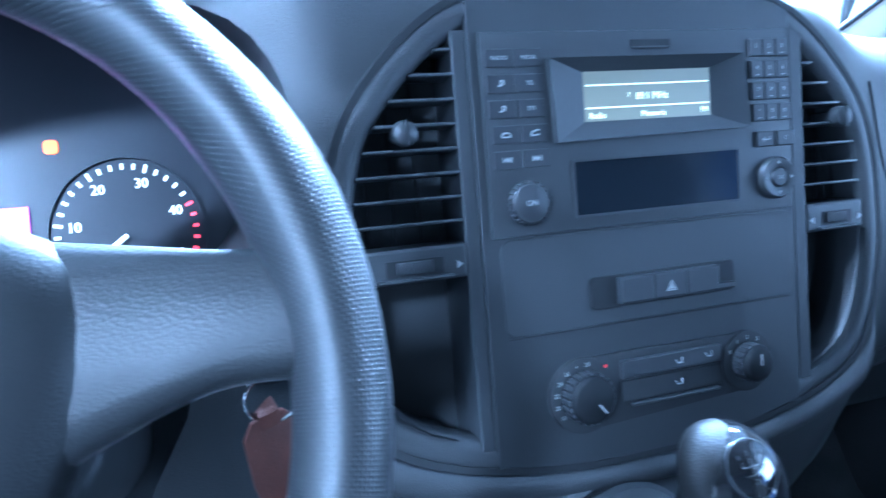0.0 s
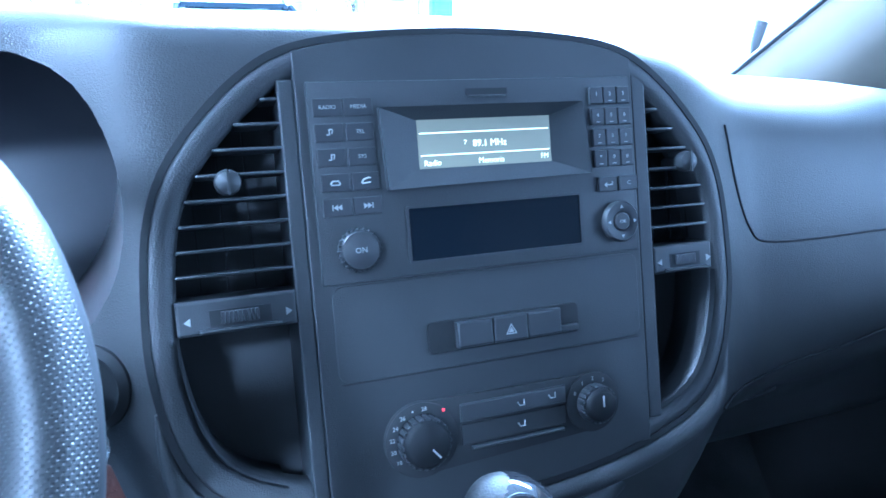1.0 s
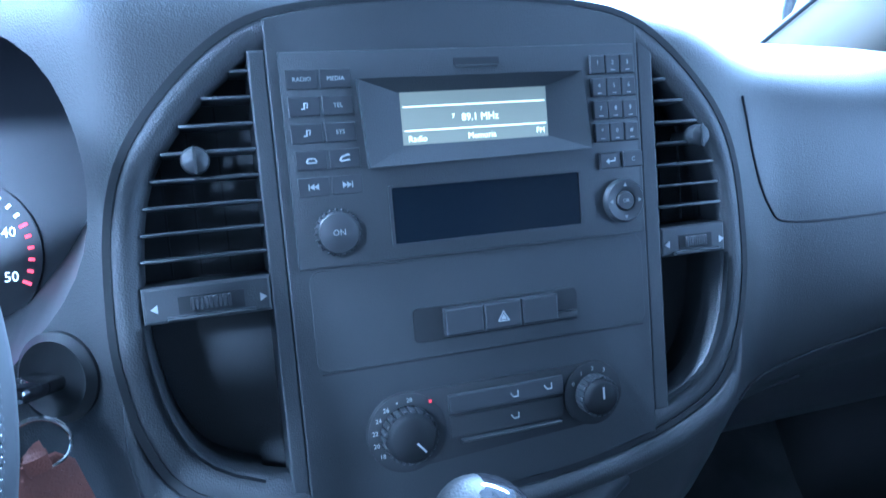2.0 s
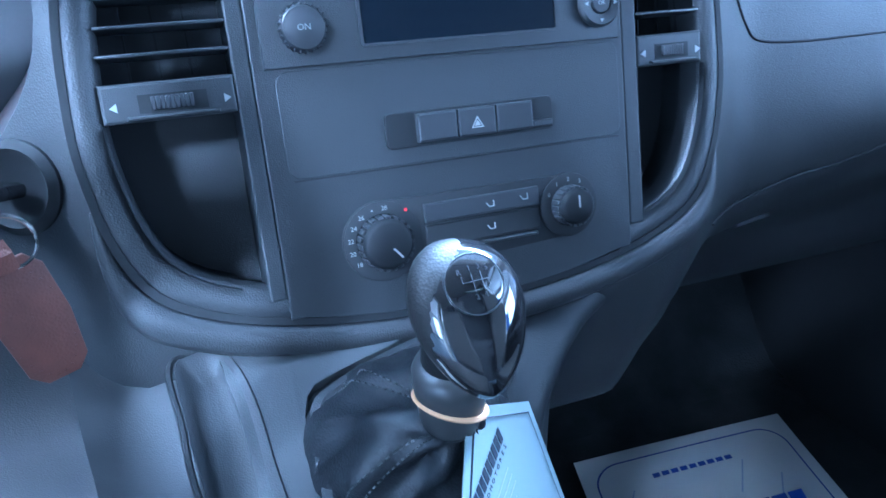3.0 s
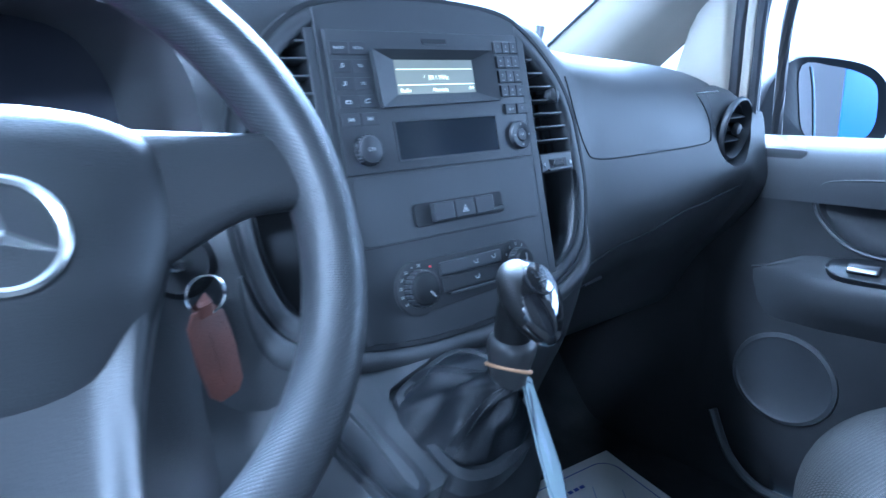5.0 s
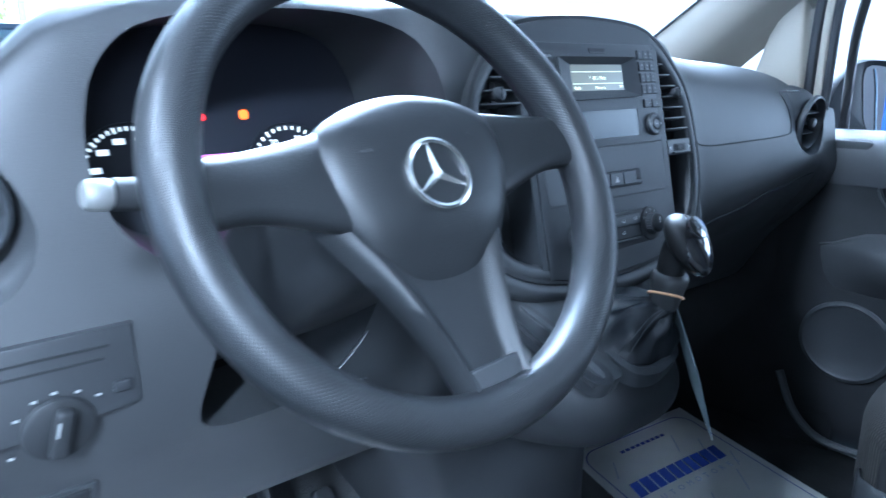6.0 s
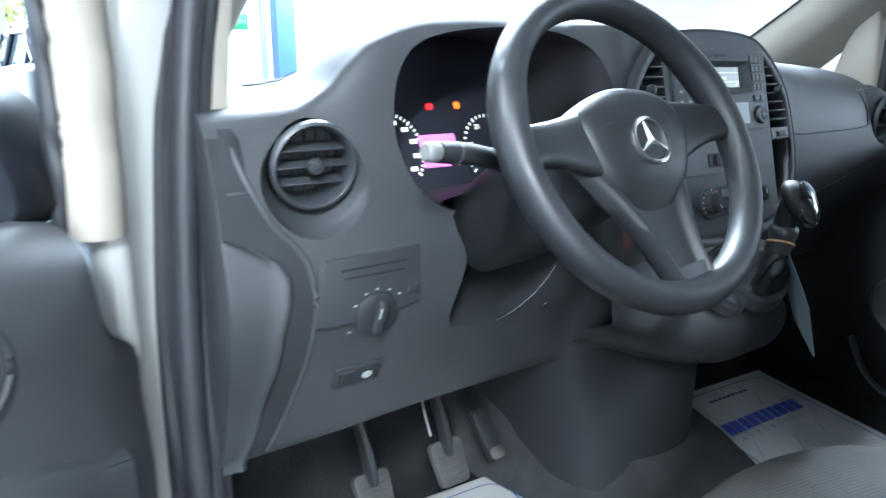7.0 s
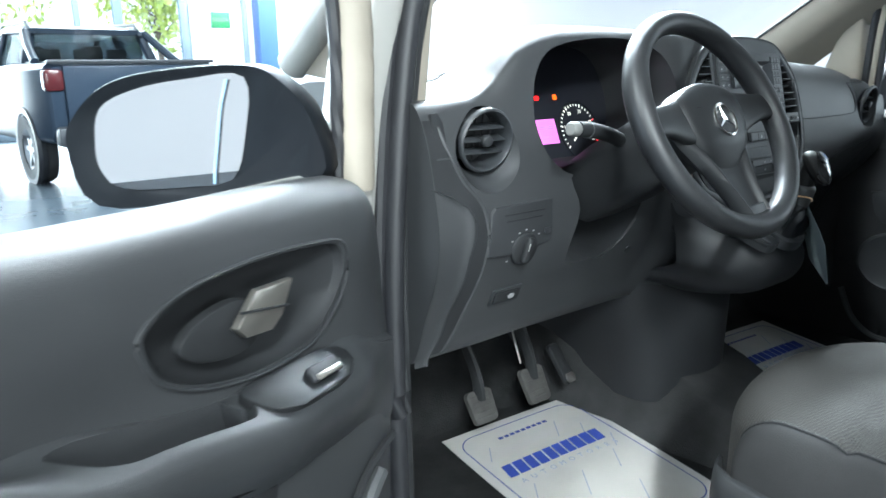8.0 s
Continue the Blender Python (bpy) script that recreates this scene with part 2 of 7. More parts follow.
def box(bm, size, m=Matrix(), bevel=0.0, seg=2):
    made = bmesh.ops.create_cube(bm, size=1.0, matrix=m @ Matrix.Diagonal((*size, 1)))
    if bevel:
        edges = list({e for v in made["verts"] for e in v.link_edges})
        bmesh.ops.bevel(bm, geom=edges, offset=bevel, segments=seg, profile=0.5, affect="EDGES", clamp_overlap=True)
    return bm


def boxed(size, m=Matrix(), bevel=0.0, seg=2):
    return box(bmesh.new(), size, m, bevel, seg)


def smooth_curve(points, per=6, closed=False):
    """Catmull-Rom through points."""
    pts = [Vector(p) for p in points]
    n = len(pts)
    out = []
    for i in range(n if closed else n - 1):
        a, b, c, d = (pts[(i + k) % n] if closed else pts[min(max(i + k, 0), n - 1)] for k in (-1, 0, 1, 2))
        for s in range(per):
            t = s / per
            out.append(0.5 * (2 * b + (c - a) * t + (2 * a - 5 * b + 4 * c - d) * t * t + (3 * b - a - 3 * c + d) * t ** 3))
    if not closed:
        out.append(pts[-1])
    return out


def grid_mesh(bm, rows, closed_u=False, caps=False):
    """Quads over rows of points; closed_u joins each row's end to its start; caps fills the first and last rows."""
    vs = [[bm.verts.new(p) for p in row] for row in rows]
    k = len(vs[0])
    for a, b in zip(vs, vs[1:]):
        for i in range(k if closed_u else k - 1):
            j = (i + 1) % k
            bm.faces.new((a[i], a[j], b[j], b[i]))
    if caps:
        bm.faces.new(vs[0])
        bm.faces.new(vs[-1][::-1])
    return bm


def tube(bm, path, radius, seg=10, closed=False, flat=1.0, up=Vector((0, 0, 1))):
    """A round (or flattened) bar along a path; radius may be a list."""
    path = [Vector(p) for p in path]
    n = len(path)
    rows = []
    for i, p in enumerate(path):
        a = path[(i - 1) % n] if closed or i else path[0]
        b = path[(i + 1) % n] if closed or i < n - 1 else path[-1]
        t = (b - a).normalized()
        s = t.cross(up)
        s = s.normalized() if s.length > 1e-4 else t.orthogonal().normalized()
        w = s.cross(t)
        r = radius[i] if isinstance(radius, (list, tuple)) else radius
        rows.append([p + s * (r * math.cos(q)) + w * (r * flat * math.sin(q)) for q in (2 * math.pi * k / seg for k in range(seg))])
    if closed:
        rows.append(rows[0])
        vs = [[bm.verts.new(p) for p in row] for row in rows[:-1]]
        vs.append(vs[0])
        for a, b in zip(vs, vs[1:]):
            for i in range(seg):
                bm.faces.new((a[i], a[(i + 1) % seg], b[(i + 1) % seg], b[i]))
        return bm
    return grid_mesh(bm, rows, True, True)


def lathe(bm, profile, m=Matrix(), seg=32, caps=False):
    """Profile of (radius, height) turned about local z."""
    rows = []
    for r, h in profile:
        rows.append([m @ Vector((max(r, 1e-5) * math.cos(q), max(r, 1e-5) * math.sin(q), h)) for q in (2 * math.pi * k / seg for k in range(seg))])
    grid_mesh(bm, rows, True, caps)
    return bm


def slab(bm, outline, depth, m=Matrix(), bevel=0.0, seg=2):
    """An outline in local x, y thickened from z = -depth to z = 0, with its front edge rounded."""
    front = [bm.verts.new(m @ Vector((p[0], p[1], 0))) for p in outline]
    face = bm.faces.new(front)
    out = bmesh.ops.extrude_face_region(bm, geom=[face])
    back = [v for v in out["geom"] if isinstance(v, bmesh.types.BMVert)]
    shift = m.to_3x3() @ Vector((0, 0, -depth))
    for v in back:
        v.co += shift
    if bevel:
        fset = set(front)
        edges = [e for e in bm.edges if e.verts[0] in fset and e.verts[1] in fset]
        bmesh.ops.bevel(bm, geom=edges, offset=bevel, segments=seg, profile=0.5, affect="EDGES", clamp_overlap=True)
    return bm


def ring_slab(bm, outer, inner, depth, m=Matrix(), lift=0.0):
    """A band between two outlines of equal length; lift raises its middle."""
    n = len(outer)
    mid = [((a[0] + b[0]) / 2, (a[1] + b[1]) / 2) for a, b in zip(outer, inner)]
    lay = [[(*p[:2], -depth) for p in outer], [(*p[:2], 0.0) for p in outer], [(*p, lift) for p in mid], [(*p[:2], 0.0) for p in inner], [(*p[:2], -depth) for p in inner]]
    rows = [[m @ Vector(p) for p in row] for row in lay]
    rows.append(rows[0])
    vs = [[bm.verts.new(p) for p in row] for row in rows[:-1]]
    vs.append(vs[0])
    for a, b in zip(vs, vs[1:]):
        for i in range(n):
            bm.faces.new((a[i], a[(i + 1) % n], b[(i + 1) % n], b[i]))
    return bm


def rounded(w, h, r, cx=0.0, cy=0.0, seg=5):
    """A rounded rectangle's outline."""
    r = min(r, w / 2 - 1e-5, h / 2 - 1e-5)
    out = []
    for sx, sy, a0 in ((1, 1, 0), (-1, 1, 90), (-1, -1, 180), (1, -1, 270)):
        for k in range(seg + 1):
            q = radians(a0 + 90 * k / seg)
            out.append((cx + sx * (w / 2 - r) + r * math.cos(q), cy + sy * (h / 2 - r) + r * math.sin(q)))
    return out


def ellipse(a, b, cx=0.0, cy=0.0, seg=32):
    return [(cx + a * math.cos(2 * math.pi * k / seg), cy + b * math.sin(2 * math.pi * k / seg)) for k in range(seg)]


def basis(origin, right, up):
    """A local space with x to the right, y up and z out of the face."""
    u = Vector(right).normalized()
    w = u.cross(Vector(up)).normalized()
    v = w.cross(u)
    m = Matrix((u, v, w)).transposed().to_4x4()
    m.translation = Vector(origin)
    return m


def lettering(name, text, size, m, material, parent, label="", align="CENTER", depth=0.0004, wide=1.0):
    cu = bpy.data.curves.new(name, "FONT")
    cu.body, cu.size, cu.extrude, cu.resolution_u = text, size, depth, 2
    cu.align_x, cu.align_y = align, "CENTER"
    tmp = new(name, cu)
    me = bpy.data.meshes.new_from_object(tmp.evaluated_get(bpy.context.evaluated_depsgraph_get()))
    bpy.data.objects.remove(tmp)
    bpy.data.curves.remove(cu)
    me.transform(m @ Matrix.Diagonal((wide, 1, 1, 1)))
    me.materials.clear()
    me.materials.append(material)
    ob = new(name, me)
    hang(ob, parent)
    return tagged(ob, label) if label else ob


def carve(ob, cutters):
    """Takes the closed meshes of cutters out of ob's mesh for good."""
    tools = []
    for bm in cutters:
        bmesh.ops.recalc_face_normals(bm, faces=bm.faces)
        me = bpy.data.meshes.new("tool")
        bm.to_mesh(me)
        bm.free()
        tool = new("tool", me)
        mod = ob.modifiers.new("cut", "BOOLEAN")
        mod.operation, mod.solver, mod.object = "DIFFERENCE", "EXACT", tool
        tools.append(tool)
    me = bpy.data.meshes.new_from_object(ob.evaluated_get(bpy.context.evaluated_depsgraph_get()))
    ob.modifiers.clear()
    old = ob.data
    ob.data = me
    bpy.data.meshes.remove(old)
    for tool in tools:
        bpy.data.objects.remove(tool)
    me.polygons.foreach_set("use_smooth", [True] * len(me.polygons))
    me.set_sharp_from_angle(angle=radians(32))


def blend(x, keys):
    """Smooth steps between (x, value) keys."""
    if x <= keys[0][0]:
        return keys[0][1]
    for (a, p), (b, q) in zip(keys, keys[1:]):
        if x <= b:
            t = (x - a) / (b - a)
            t = t * t * (3 - 2 * t)
            return p + (q - p) * t if isinstance(p, (int, float)) else [u + (v - u) * t for u, v in zip(p, q)]
    return keys[-1][1]


# ---- showroom ----
def structure(name, bm, material, label, category="wall"):
    return solo(name, bm, material, label, category, kind="structure")


structure("floor", boxed((18, 25.8, 0.2), pose(0, 2.7, -0.1)), TILE, "polished pale grey showroom floor", "floor")
structure("ceiling", boxed((18.4, 26.0, 0.2), pose(0, 2.7, 4.4)), CEIL, "flat white showroom ceiling", "ceiling")
structure("wall_south", boxed((18.4, 0.2, 4.3), pose(0, -10.1, 2.15)), WALL_GREY, "plain pale grey showroom wall behind the van")
structure("wall_east", boxed((0.2, 25.4, 4.3), pose(9.1, 2.7, 2.15)), WALL_GREY, "plain pale grey showroom side wall")
structure("wall_west", boxed((0.2, 25.4, 4.3), pose(-9.1, 2.7, 2.15)), WALL_GREY, "plain pale grey showroom side wall")
bm = boxed((4.68, 0.2, 4.3), pose(6.66, 15.5, 2.15))
structure("wall_north", bm, WALL, "white showroom wall beside the glazed front")
bm = boxed((13.32, 0.2, 0.36), pose(-2.34, 15.5, 4.12))
structure("wall_north_lintel", bm, WALL, "white wall above the glazed front")

# out-of-view frames added round the fill lamps; no openings behind them
for nm, m0, wd in (("unseen_window_2", pose(-4.6, -9.97, 1.9), 8.2), ("unseen_window_3", pose(-8.97, 6.3, 1.8, 0, 0, 90), 9.2), ("unseen_window_4", pose(-8.97, -6.4, 1.9, 0, 0, 90), 5.4), ("unseen_window_5", pose(8.97, -2.6, 2.1, 0, 0, 90), 7.2)):
    w2 = thing(nm, m0.translation, "unseen window frame added round a fill lamp", "window", kind="structure")
    for k in range(9):
        part("mullion", boxed((0.10, 0.10, 3.5), m0 @ pose(-wd / 2 + wd * k / 8, 0, 0), 0.006), ALU, w2)
    for z in (-1.75, 1.75):
        part("rail", boxed((wd, 0.10, 0.12), m0 @ pose(0, 0, z), 0.006), ALU, w2)
window = thing("window_1", (-2, 15.5, 0), "tall glazed showroom front in grey aluminium frames", "window", kind="structure")
for x, w in ((4.23, 0.20), (2.89, 0.17), (2.13, 0.11), (0.58, 0.11), (-1.2, 0.14), (-2.8, 0.14), (-4.4, 0.14), (-6.0, 0.14), (-7.6, 0.14)):
    part("mullion", boxed((w, 0.12, 3.95), pose(x, 15.5, 1.97), 0.006), ALU, window)
part("bottom_rail", boxed((13.2, 0.14, 0.12), pose(-2.34, 15.5, 0.06), 0.006), ALU, window)
part("transom", boxed((13.2, 0.10, 0.08), pose(-2.34, 15.5, 2.88), 0.006), ALU, window)
pane = part("pane", boxed((13.2, 0.012, 3.9), pose(-2.34, 15.5, 2.0)), GLASS, window)
pane.visible_shadow = False
solo("column", boxed((0.43, 0.36, 4.3), pose(5.94, 15.22, 2.15), 0.01), POST_BLUE, "square blue painted column against the white wall", "column", kind="structure")
solo("pipe", tube(bmesh.new(), [(5.51, 15.33, 0), (5.51, 15.33, 4.3)], 0.06, 10), ALU, "grey downpipe beside the blue column", "pipe")

# casings made up to go with the added overhead strips, all out of view
for strip_x, strip_y in ((1.6, 12.6), (6.9, 12.6), (2.2, 2.7), (2.2, 4.9)):
    fit = thing("added_strip_casing", (strip_x, strip_y, 4.2), "unseen strip light casing added under the ceiling", "ceiling light", "showroom strip lights")
    part("casing", boxed((3.7, 0.22, 0.08), pose(strip_x, strip_y, 4.25), 0.01), CEIL, fit)
    part("hanger", boxed((3.0, 0.05, 0.02), pose(strip_x, strip_y, 4.295)), ALU, fit)
for strip_y in (-3.2, 0.4):
    fit = thing("added_strip_casing", (-2.7, strip_y, 4.2), "unseen strip light casing added under the ceiling", "ceiling light", "showroom strip lights")
    part("casing", boxed((0.22, 3.1, 0.08), pose(-2.7, strip_y, 4.25), 0.01), CEIL, fit)
    part("hanger", boxed((0.05, 2.6, 0.02), pose(-2.7, strip_y, 4.295)), ALU, fit)
sign = thing("exit_sign", (4.98, 15.38, 2.3), "green exit sign with white lettering on the wall", "sign")
part("board", boxed((0.43, 0.02, 0.33), pose(4.98, 15.385, 2.34), 0.004), SIGN_GREEN, sign)
lettering("word", "SALIDA", 0.108, basis((4.98, 15.372, 2.34), (1, 0, 0), (0, 0, 1)), PAINT, sign)

structure("ground", boxed((160, 120, 0.1), pose(0, 75.7, -0.06)), PAVING, "pale paving outside the glazed front", "ground")
bm = boxed((60, 6, 5.0), pose(-4, 44, 2.5))
structure("backdrop", bm, OUTSIDE_WALL, "pale building far across the street", "building")


def tree(at, height, spread, seed):
    rnd = random.Random(seed)
    t = thing("tree", at, "leafy green tree outside the showroom window", "tree", "street trees")
    base = Vector(at)
    bm = bmesh.new()
    trunk = [base + Vector((0.06 * math.sin(k), 0.05 * math.cos(2 * k), height * 0.55 * k / 5)) for k in range(6)]
    tube(bm, trunk, [0.13 - 0.014 * k for k in range(6)], 9)
    for k in range(9):
        a = 2.4 * k
        s = trunk[3 + k % 3]
        e = s + Vector((math.cos(a) * spread * 0.6, math.sin(a) * spread * 0.6, height * (0.18 + 0.04 * (k % 4))))
        tube(bm, [s, s.lerp(e, 0.5) + Vector((0, 0, 0.15)), e], [0.05, 0.035, 0.012], 6)
    part("trunk", bm, BARK, t)
    bm = bmesh.new()
    for k in range(2600):
        d = Vector((rnd.gauss(0, 1), rnd.gauss(0, 1), rnd.gauss(0, 1))).normalized()
        clump = Vector((math.cos(2.1 * (k % 13)), math.sin(3.7 * (k % 13)), math.cos(1.3 * (k % 13)))) * 0.45
        p = base + Vector((0, 0, height * 0.62)) + Vector(((d.x * 0.62 + clump.x) * spread, (d.y * 0.62 + clump.y) * spread, (d.z * 0.5 + clump.z * 0.7) * height * 0.42))
        s = rnd.uniform(0.08, 0.17)
        m = Matrix.Translation(p) @ Euler((rnd.uniform(0, 6), rnd.uniform(0, 6), rnd.uniform(0, 6))).to_matrix().to_4x4()
        vs = [bm.verts.new(m @ Vector(q)) for q in ((-s, 0, 0), (0, -s * 0.5, 0.01), (s, 0, 0), (0, s * 0.5, 0.01))]
        bm.faces.new(vs)
    part("crown", bm, LEAF, t)


tree((6.4, 24.5, 0), 6.4, 1.9, 1)
tree((0.9, 27.5, 0), 6.8, 2.6, 2)
tree((-3.6, 26.0, 0), 6.2, 2.4, 3)


# ---- pickup truck in the showroom ----
def pickup(m):
    truck = thing("pickup_truck", m.translation, "dark blue-grey double-cab pickup with roof rails parked on the showroom floor", "pickup truck")
    q = lambda x, y, z: m @ Vector((x, y, z))  # noqa: E731

    def shell(sections, caps=True):
        rows = []
        for y, pts in sections:
            rows.append([q(x, y, z) for x, z in pts])
        return grid_mesh(bmesh.new(), rows, True, caps)

    def sec(w, z0, z1, r=0.08):
        return [(x, (z0 + z1) / 2 + z) for x, z in rounded(2 * w, z1 - z0, r, seg=3)]

    part("body", shell([(0.0, sec(0.84, 0.56, 1.24)), (0.05, sec(0.88, 0.48, 1.28)), (1.5, sec(0.90, 0.44, 1.27)), (2.9, sec(0.90, 0.42, 1.22)), (4.2, sec(0.88, 0.44, 1.14)), (4.75, sec(0.80, 0.47, 1.0)), (4.85, sec(0.72, 0.5, 0.9))]), TRUCK, truck)
    part("bed", boxed((1.46, 1.3, 0.04), m @ pose(0, 0.76, 1.275)), TRUCK_TRIM, truck)
    part("tailgate", boxed((1.44, 0.05, 0.58), m @ pose(0, -0.02, 0.96), 0.02), TRUCK, truck)
    part("tailgate_cap", boxed((1.70, 0.08, 0.035), m @ pose(0, -0.01, 1.29), 0.012), TRUCK_TRIM, truck)
    part("bumper", boxed((1.7, 0.2, 0.2), m @ pose(0, -0.04, 0.56), 0.05), TRUCK_TRIM, truck)
    part("roof", shell([(1.40, sec(0.62, 1.60, 1.665, 0.03)), (1.55, sec(0.645, 1.60, 1.70, 0.05)), (2.4, sec(0.64, 1.61, 1.72, 0.05)), (3.0, sec(0.63, 1.58, 1.68, 0.05)), (3.12, sec(0.61, 1.57, 1.63, 0.03))]), TRUCK, truck)
    part("rear_window", boxed((1.24, 0.012, 0.34), m @ pose(0, 1.385, 1.44, 12), 0.004), TINT_GLASS, truck)
    part("rear_sill", boxed((1.50, 0.10, 0.06), m @ pose(0, 1.36, 1.275), 0.02), TRUCK, truck)
    part("windscreen", boxed((1.30, 0.012, 0.72), m @ pose(0, 3.42, 1.42, 55), 0.004), TINT_GLASS, truck)
    for x in (-0.38, 0.0, 0.38):
        part("headrest", boxed((0.24, 0.09, 0.17), m @ pose(x, 1.62, 1.36), 0.03), TRUCK_TRIM, truck)
    for x in (-0.36, 0.36):
        part("headrest", boxed((0.25, 0.09, 0.20), m @ pose(x, 2.45, 1.40), 0.03), TRUCK_TRIM, truck)
    for s in (-1, 1):
        part("tail_lamp", boxed((0.19, 0.16, 0.22), m @ pose(0.80 * s, 0.045, 1.11), 0.05), TAIL, truck)
        for lower, upper, r in (((0.72, 1.33, 1.26), (0.60, 1.42, 1.63), 0.065), ((0.76, 2.38, 1.22), (0.635, 2.38, 1.63), 0.045), ((0.76, 3.85, 1.15), (0.62, 3.02, 1.62), 0.05)):
            part("roof_pillar", tube(bmesh.new(), [q(lower[0] * s, lower[1], lower[2]), q(upper[0] * s, upper[1], upper[2])], r, 8), TRUCK, truck)
        part("side_window", boxed((0.010, 0.96, 0.36), m @ pose(0.695 * s, 1.88, 1.44, 0, -18 * s), 0.003), TINT_GLASS, truck)
        part("side_window", boxed((0.010, 0.86, 0.36), m @ pose(0.700 * s, 2.86, 1.43, 0, -18 * s), 0.003), TINT_GLASS, truck)
        part("roof_rail", tube(bmesh.new(), [q(0.60 * s, 1.45, 1.66), q(0.60 * s, 1.55, 1.735), q(0.60 * s, 2.6, 1.75), q(0.60 * s, 2.8, 1.68)], 0.022, 8), TRUCK_TRIM, truck)
        part("sports_bar", tube(bmesh.new(), [q(0.76 * s, 0.75, 1.29), q(0.72 * s, 1.1, 1.46), q(0.66 * s, 1.38, 1.62)], 0.05, 8), TRUCK, truck)
        part("wheel_arch", lathe(bmesh.new(), [(0.36, -0.05), (0.42, -0.05), (0.44, 0.0), (0.42, 0.04), (0.36, 0.04)], m @ pose(0.87 * s, 0.95, 0.40, 0, 90 * s)), TRUCK_TRIM, truck)
        part("wing_mirror", boxed((0.18, 0.1, 0.16), m @ pose(0.98 * s, 3.1, 1.30), 0.03), TRUCK, truck)
        for y in (0.95, 4.0):
            tyre = part("wheel", lathe(bmesh.new(), [(0.22, -0.1), (0.35, -0.11), (0.375, -0.06), (0.375, 0.06), (0.35, 0.11), (0.22, 0.1)], m @ pose(0.80 * s, y, 0.375, 0, 90 * s)), TYRE, truck)
            bm = lathe(bmesh.new(), [(0.0, 0.06), (0.06, 0.07), (0.07, 0.04), (0.19, 0.05), (0.225, 0.09), (0.225, 0.02)], m @ pose(0.80 * s, y, 0.375, 0, 90 * s))
            for k in range(6):
                box(bm, (0.05, 0.2, 0.03), m @ pose(0.80 * s, y, 0.375, 0, 90 * s) @ pose(0, 0, 0.06, 0, 0, 60 * k) @ pose(0, 0.11, 0))
            part("rim", bm, ALLOY, tyre)


pickup(pose(1.22, 8.46, 0, 0, 0, 5.0) @ Matrix.Scale(1.10, 4))

# ---- blue banner wall behind the van on its far side ----
banner = thing("banner_stand", (5.6, -4.5, 0), "tall blue banner panel with white writing standing on the floor", "banner")
bmat = pose(5.6, -4.5, 0, 0, 0, 22)
part("panel", boxed((2.2, 0.06, 2.6), bmat @ pose(0, 0, 1.35), 0.01), SIGN_BLUE, banner)
for k in range(2):
    part("writing_bar", boxed((1.1 - 0.25 * k, 0.01, 0.05), bmat @ pose(0.45, 0.035, 1.02 - 0.12 * k, 0, 12)), PAINT, banner)
    part("foot", boxed((0.5, 0.3, 0.05), bmat @ pose(-0.7 + 1.4 * k, 0, 0.025), 0.01), ALU, banner)

# ---- van shell ----
van = thing("van_body", (0.29, 0, 0), "white van cabin shell with beige pillar trim", "van", kind="structure")
bm = bmesh.new()
prof = [(-0.62, 0.5), (0.74, 0.5), (0.80, 0.512), (0.86, 0.545), (0.98, 0.72), (1.03, 0.95), (1.05, 1.25)]
curve = smooth_curve([(y, z, 0) for y, z in prof], 4)
rows = [[Vector((x, p.x, p.y)) for p in curve] for x in (-0.56, -0.2, 0.29, 0.8, 1.14)]
grid_mesh(bm, rows)
bmesh.ops.solidify(bm, geom=bm.faces[:], thickness=0.03)
part("cabin_floor", bm, CARPET, van, "black ribbed cabin floor and footwell")
HUMP = ((-0.62, 0.12, 0.50, 0.215, 0.54, 0.40, 0.46), (0.10, 0.12, 0.50, 0.215, 0.555, 0.42, 0.48), (0.33, 0.115, 0.50, 0.210, 0.58, 0.44, 0.50), (0.47, 0.095, 0.50, 0.190, 0.640, 0.44, 0.50), (0.62, 0.085, 0.50, 0.135, 0.680, 0.44, 0.50), (0.80, 0.075, 0.52, 0.100, 0.720, 0.44, 0.50), (0.97, 0.075, 0.70, 0.095, 0.800, 0.44, 0.50))
rows = []
for y, xa, za, xb, zt, xc, xd in HUMP:
    rows.append(smooth_curve([Vector(v) for v in ((xa - 0.02, y, za - 0.01), (xa + 0.3 * (xb - xa), y, za + 0.28 * (zt - za)), (xb - 0.012, y, zt - 0.022), (xb + 0.02, y, zt), (xc - 0.02, y, zt - 0.008), (xc + 0.012, y, zt - 0.03), (xd + 0.01, y, 0.49))], 4))
part("tunnel_hump", grid_mesh(bmesh.new(), rows), CARPET, van, "carpeted hump between the footwells", 50)
part("sill", boxed((0.09, 1.25, 0.16), pose(-0.585, -0.02, 0.47), 0.025, 3), SEAL, van, "black plastic door sill")
part("underbody", boxed((1.72, 1.7, 0.12), pose(0.29, 0.3, 0.35), 0.03), TRUCK_TRIM, van)
part("rear_partition", boxed((1.74, 0.05, 1.5), pose(0.29, -0.90, 1.2), 0.02), PLASTIC_LOW, van, "dark grey cabin partition")
part("roof", boxed((1.74, 1.15, 0.04), pose(0.29, -0.42, 1.935), 0.015), PAINT, van)
part("headliner", boxed((1.66, 1.12, 0.03), pose(0.29, -0.42, 1.89), 0.012), BEIGE, van)

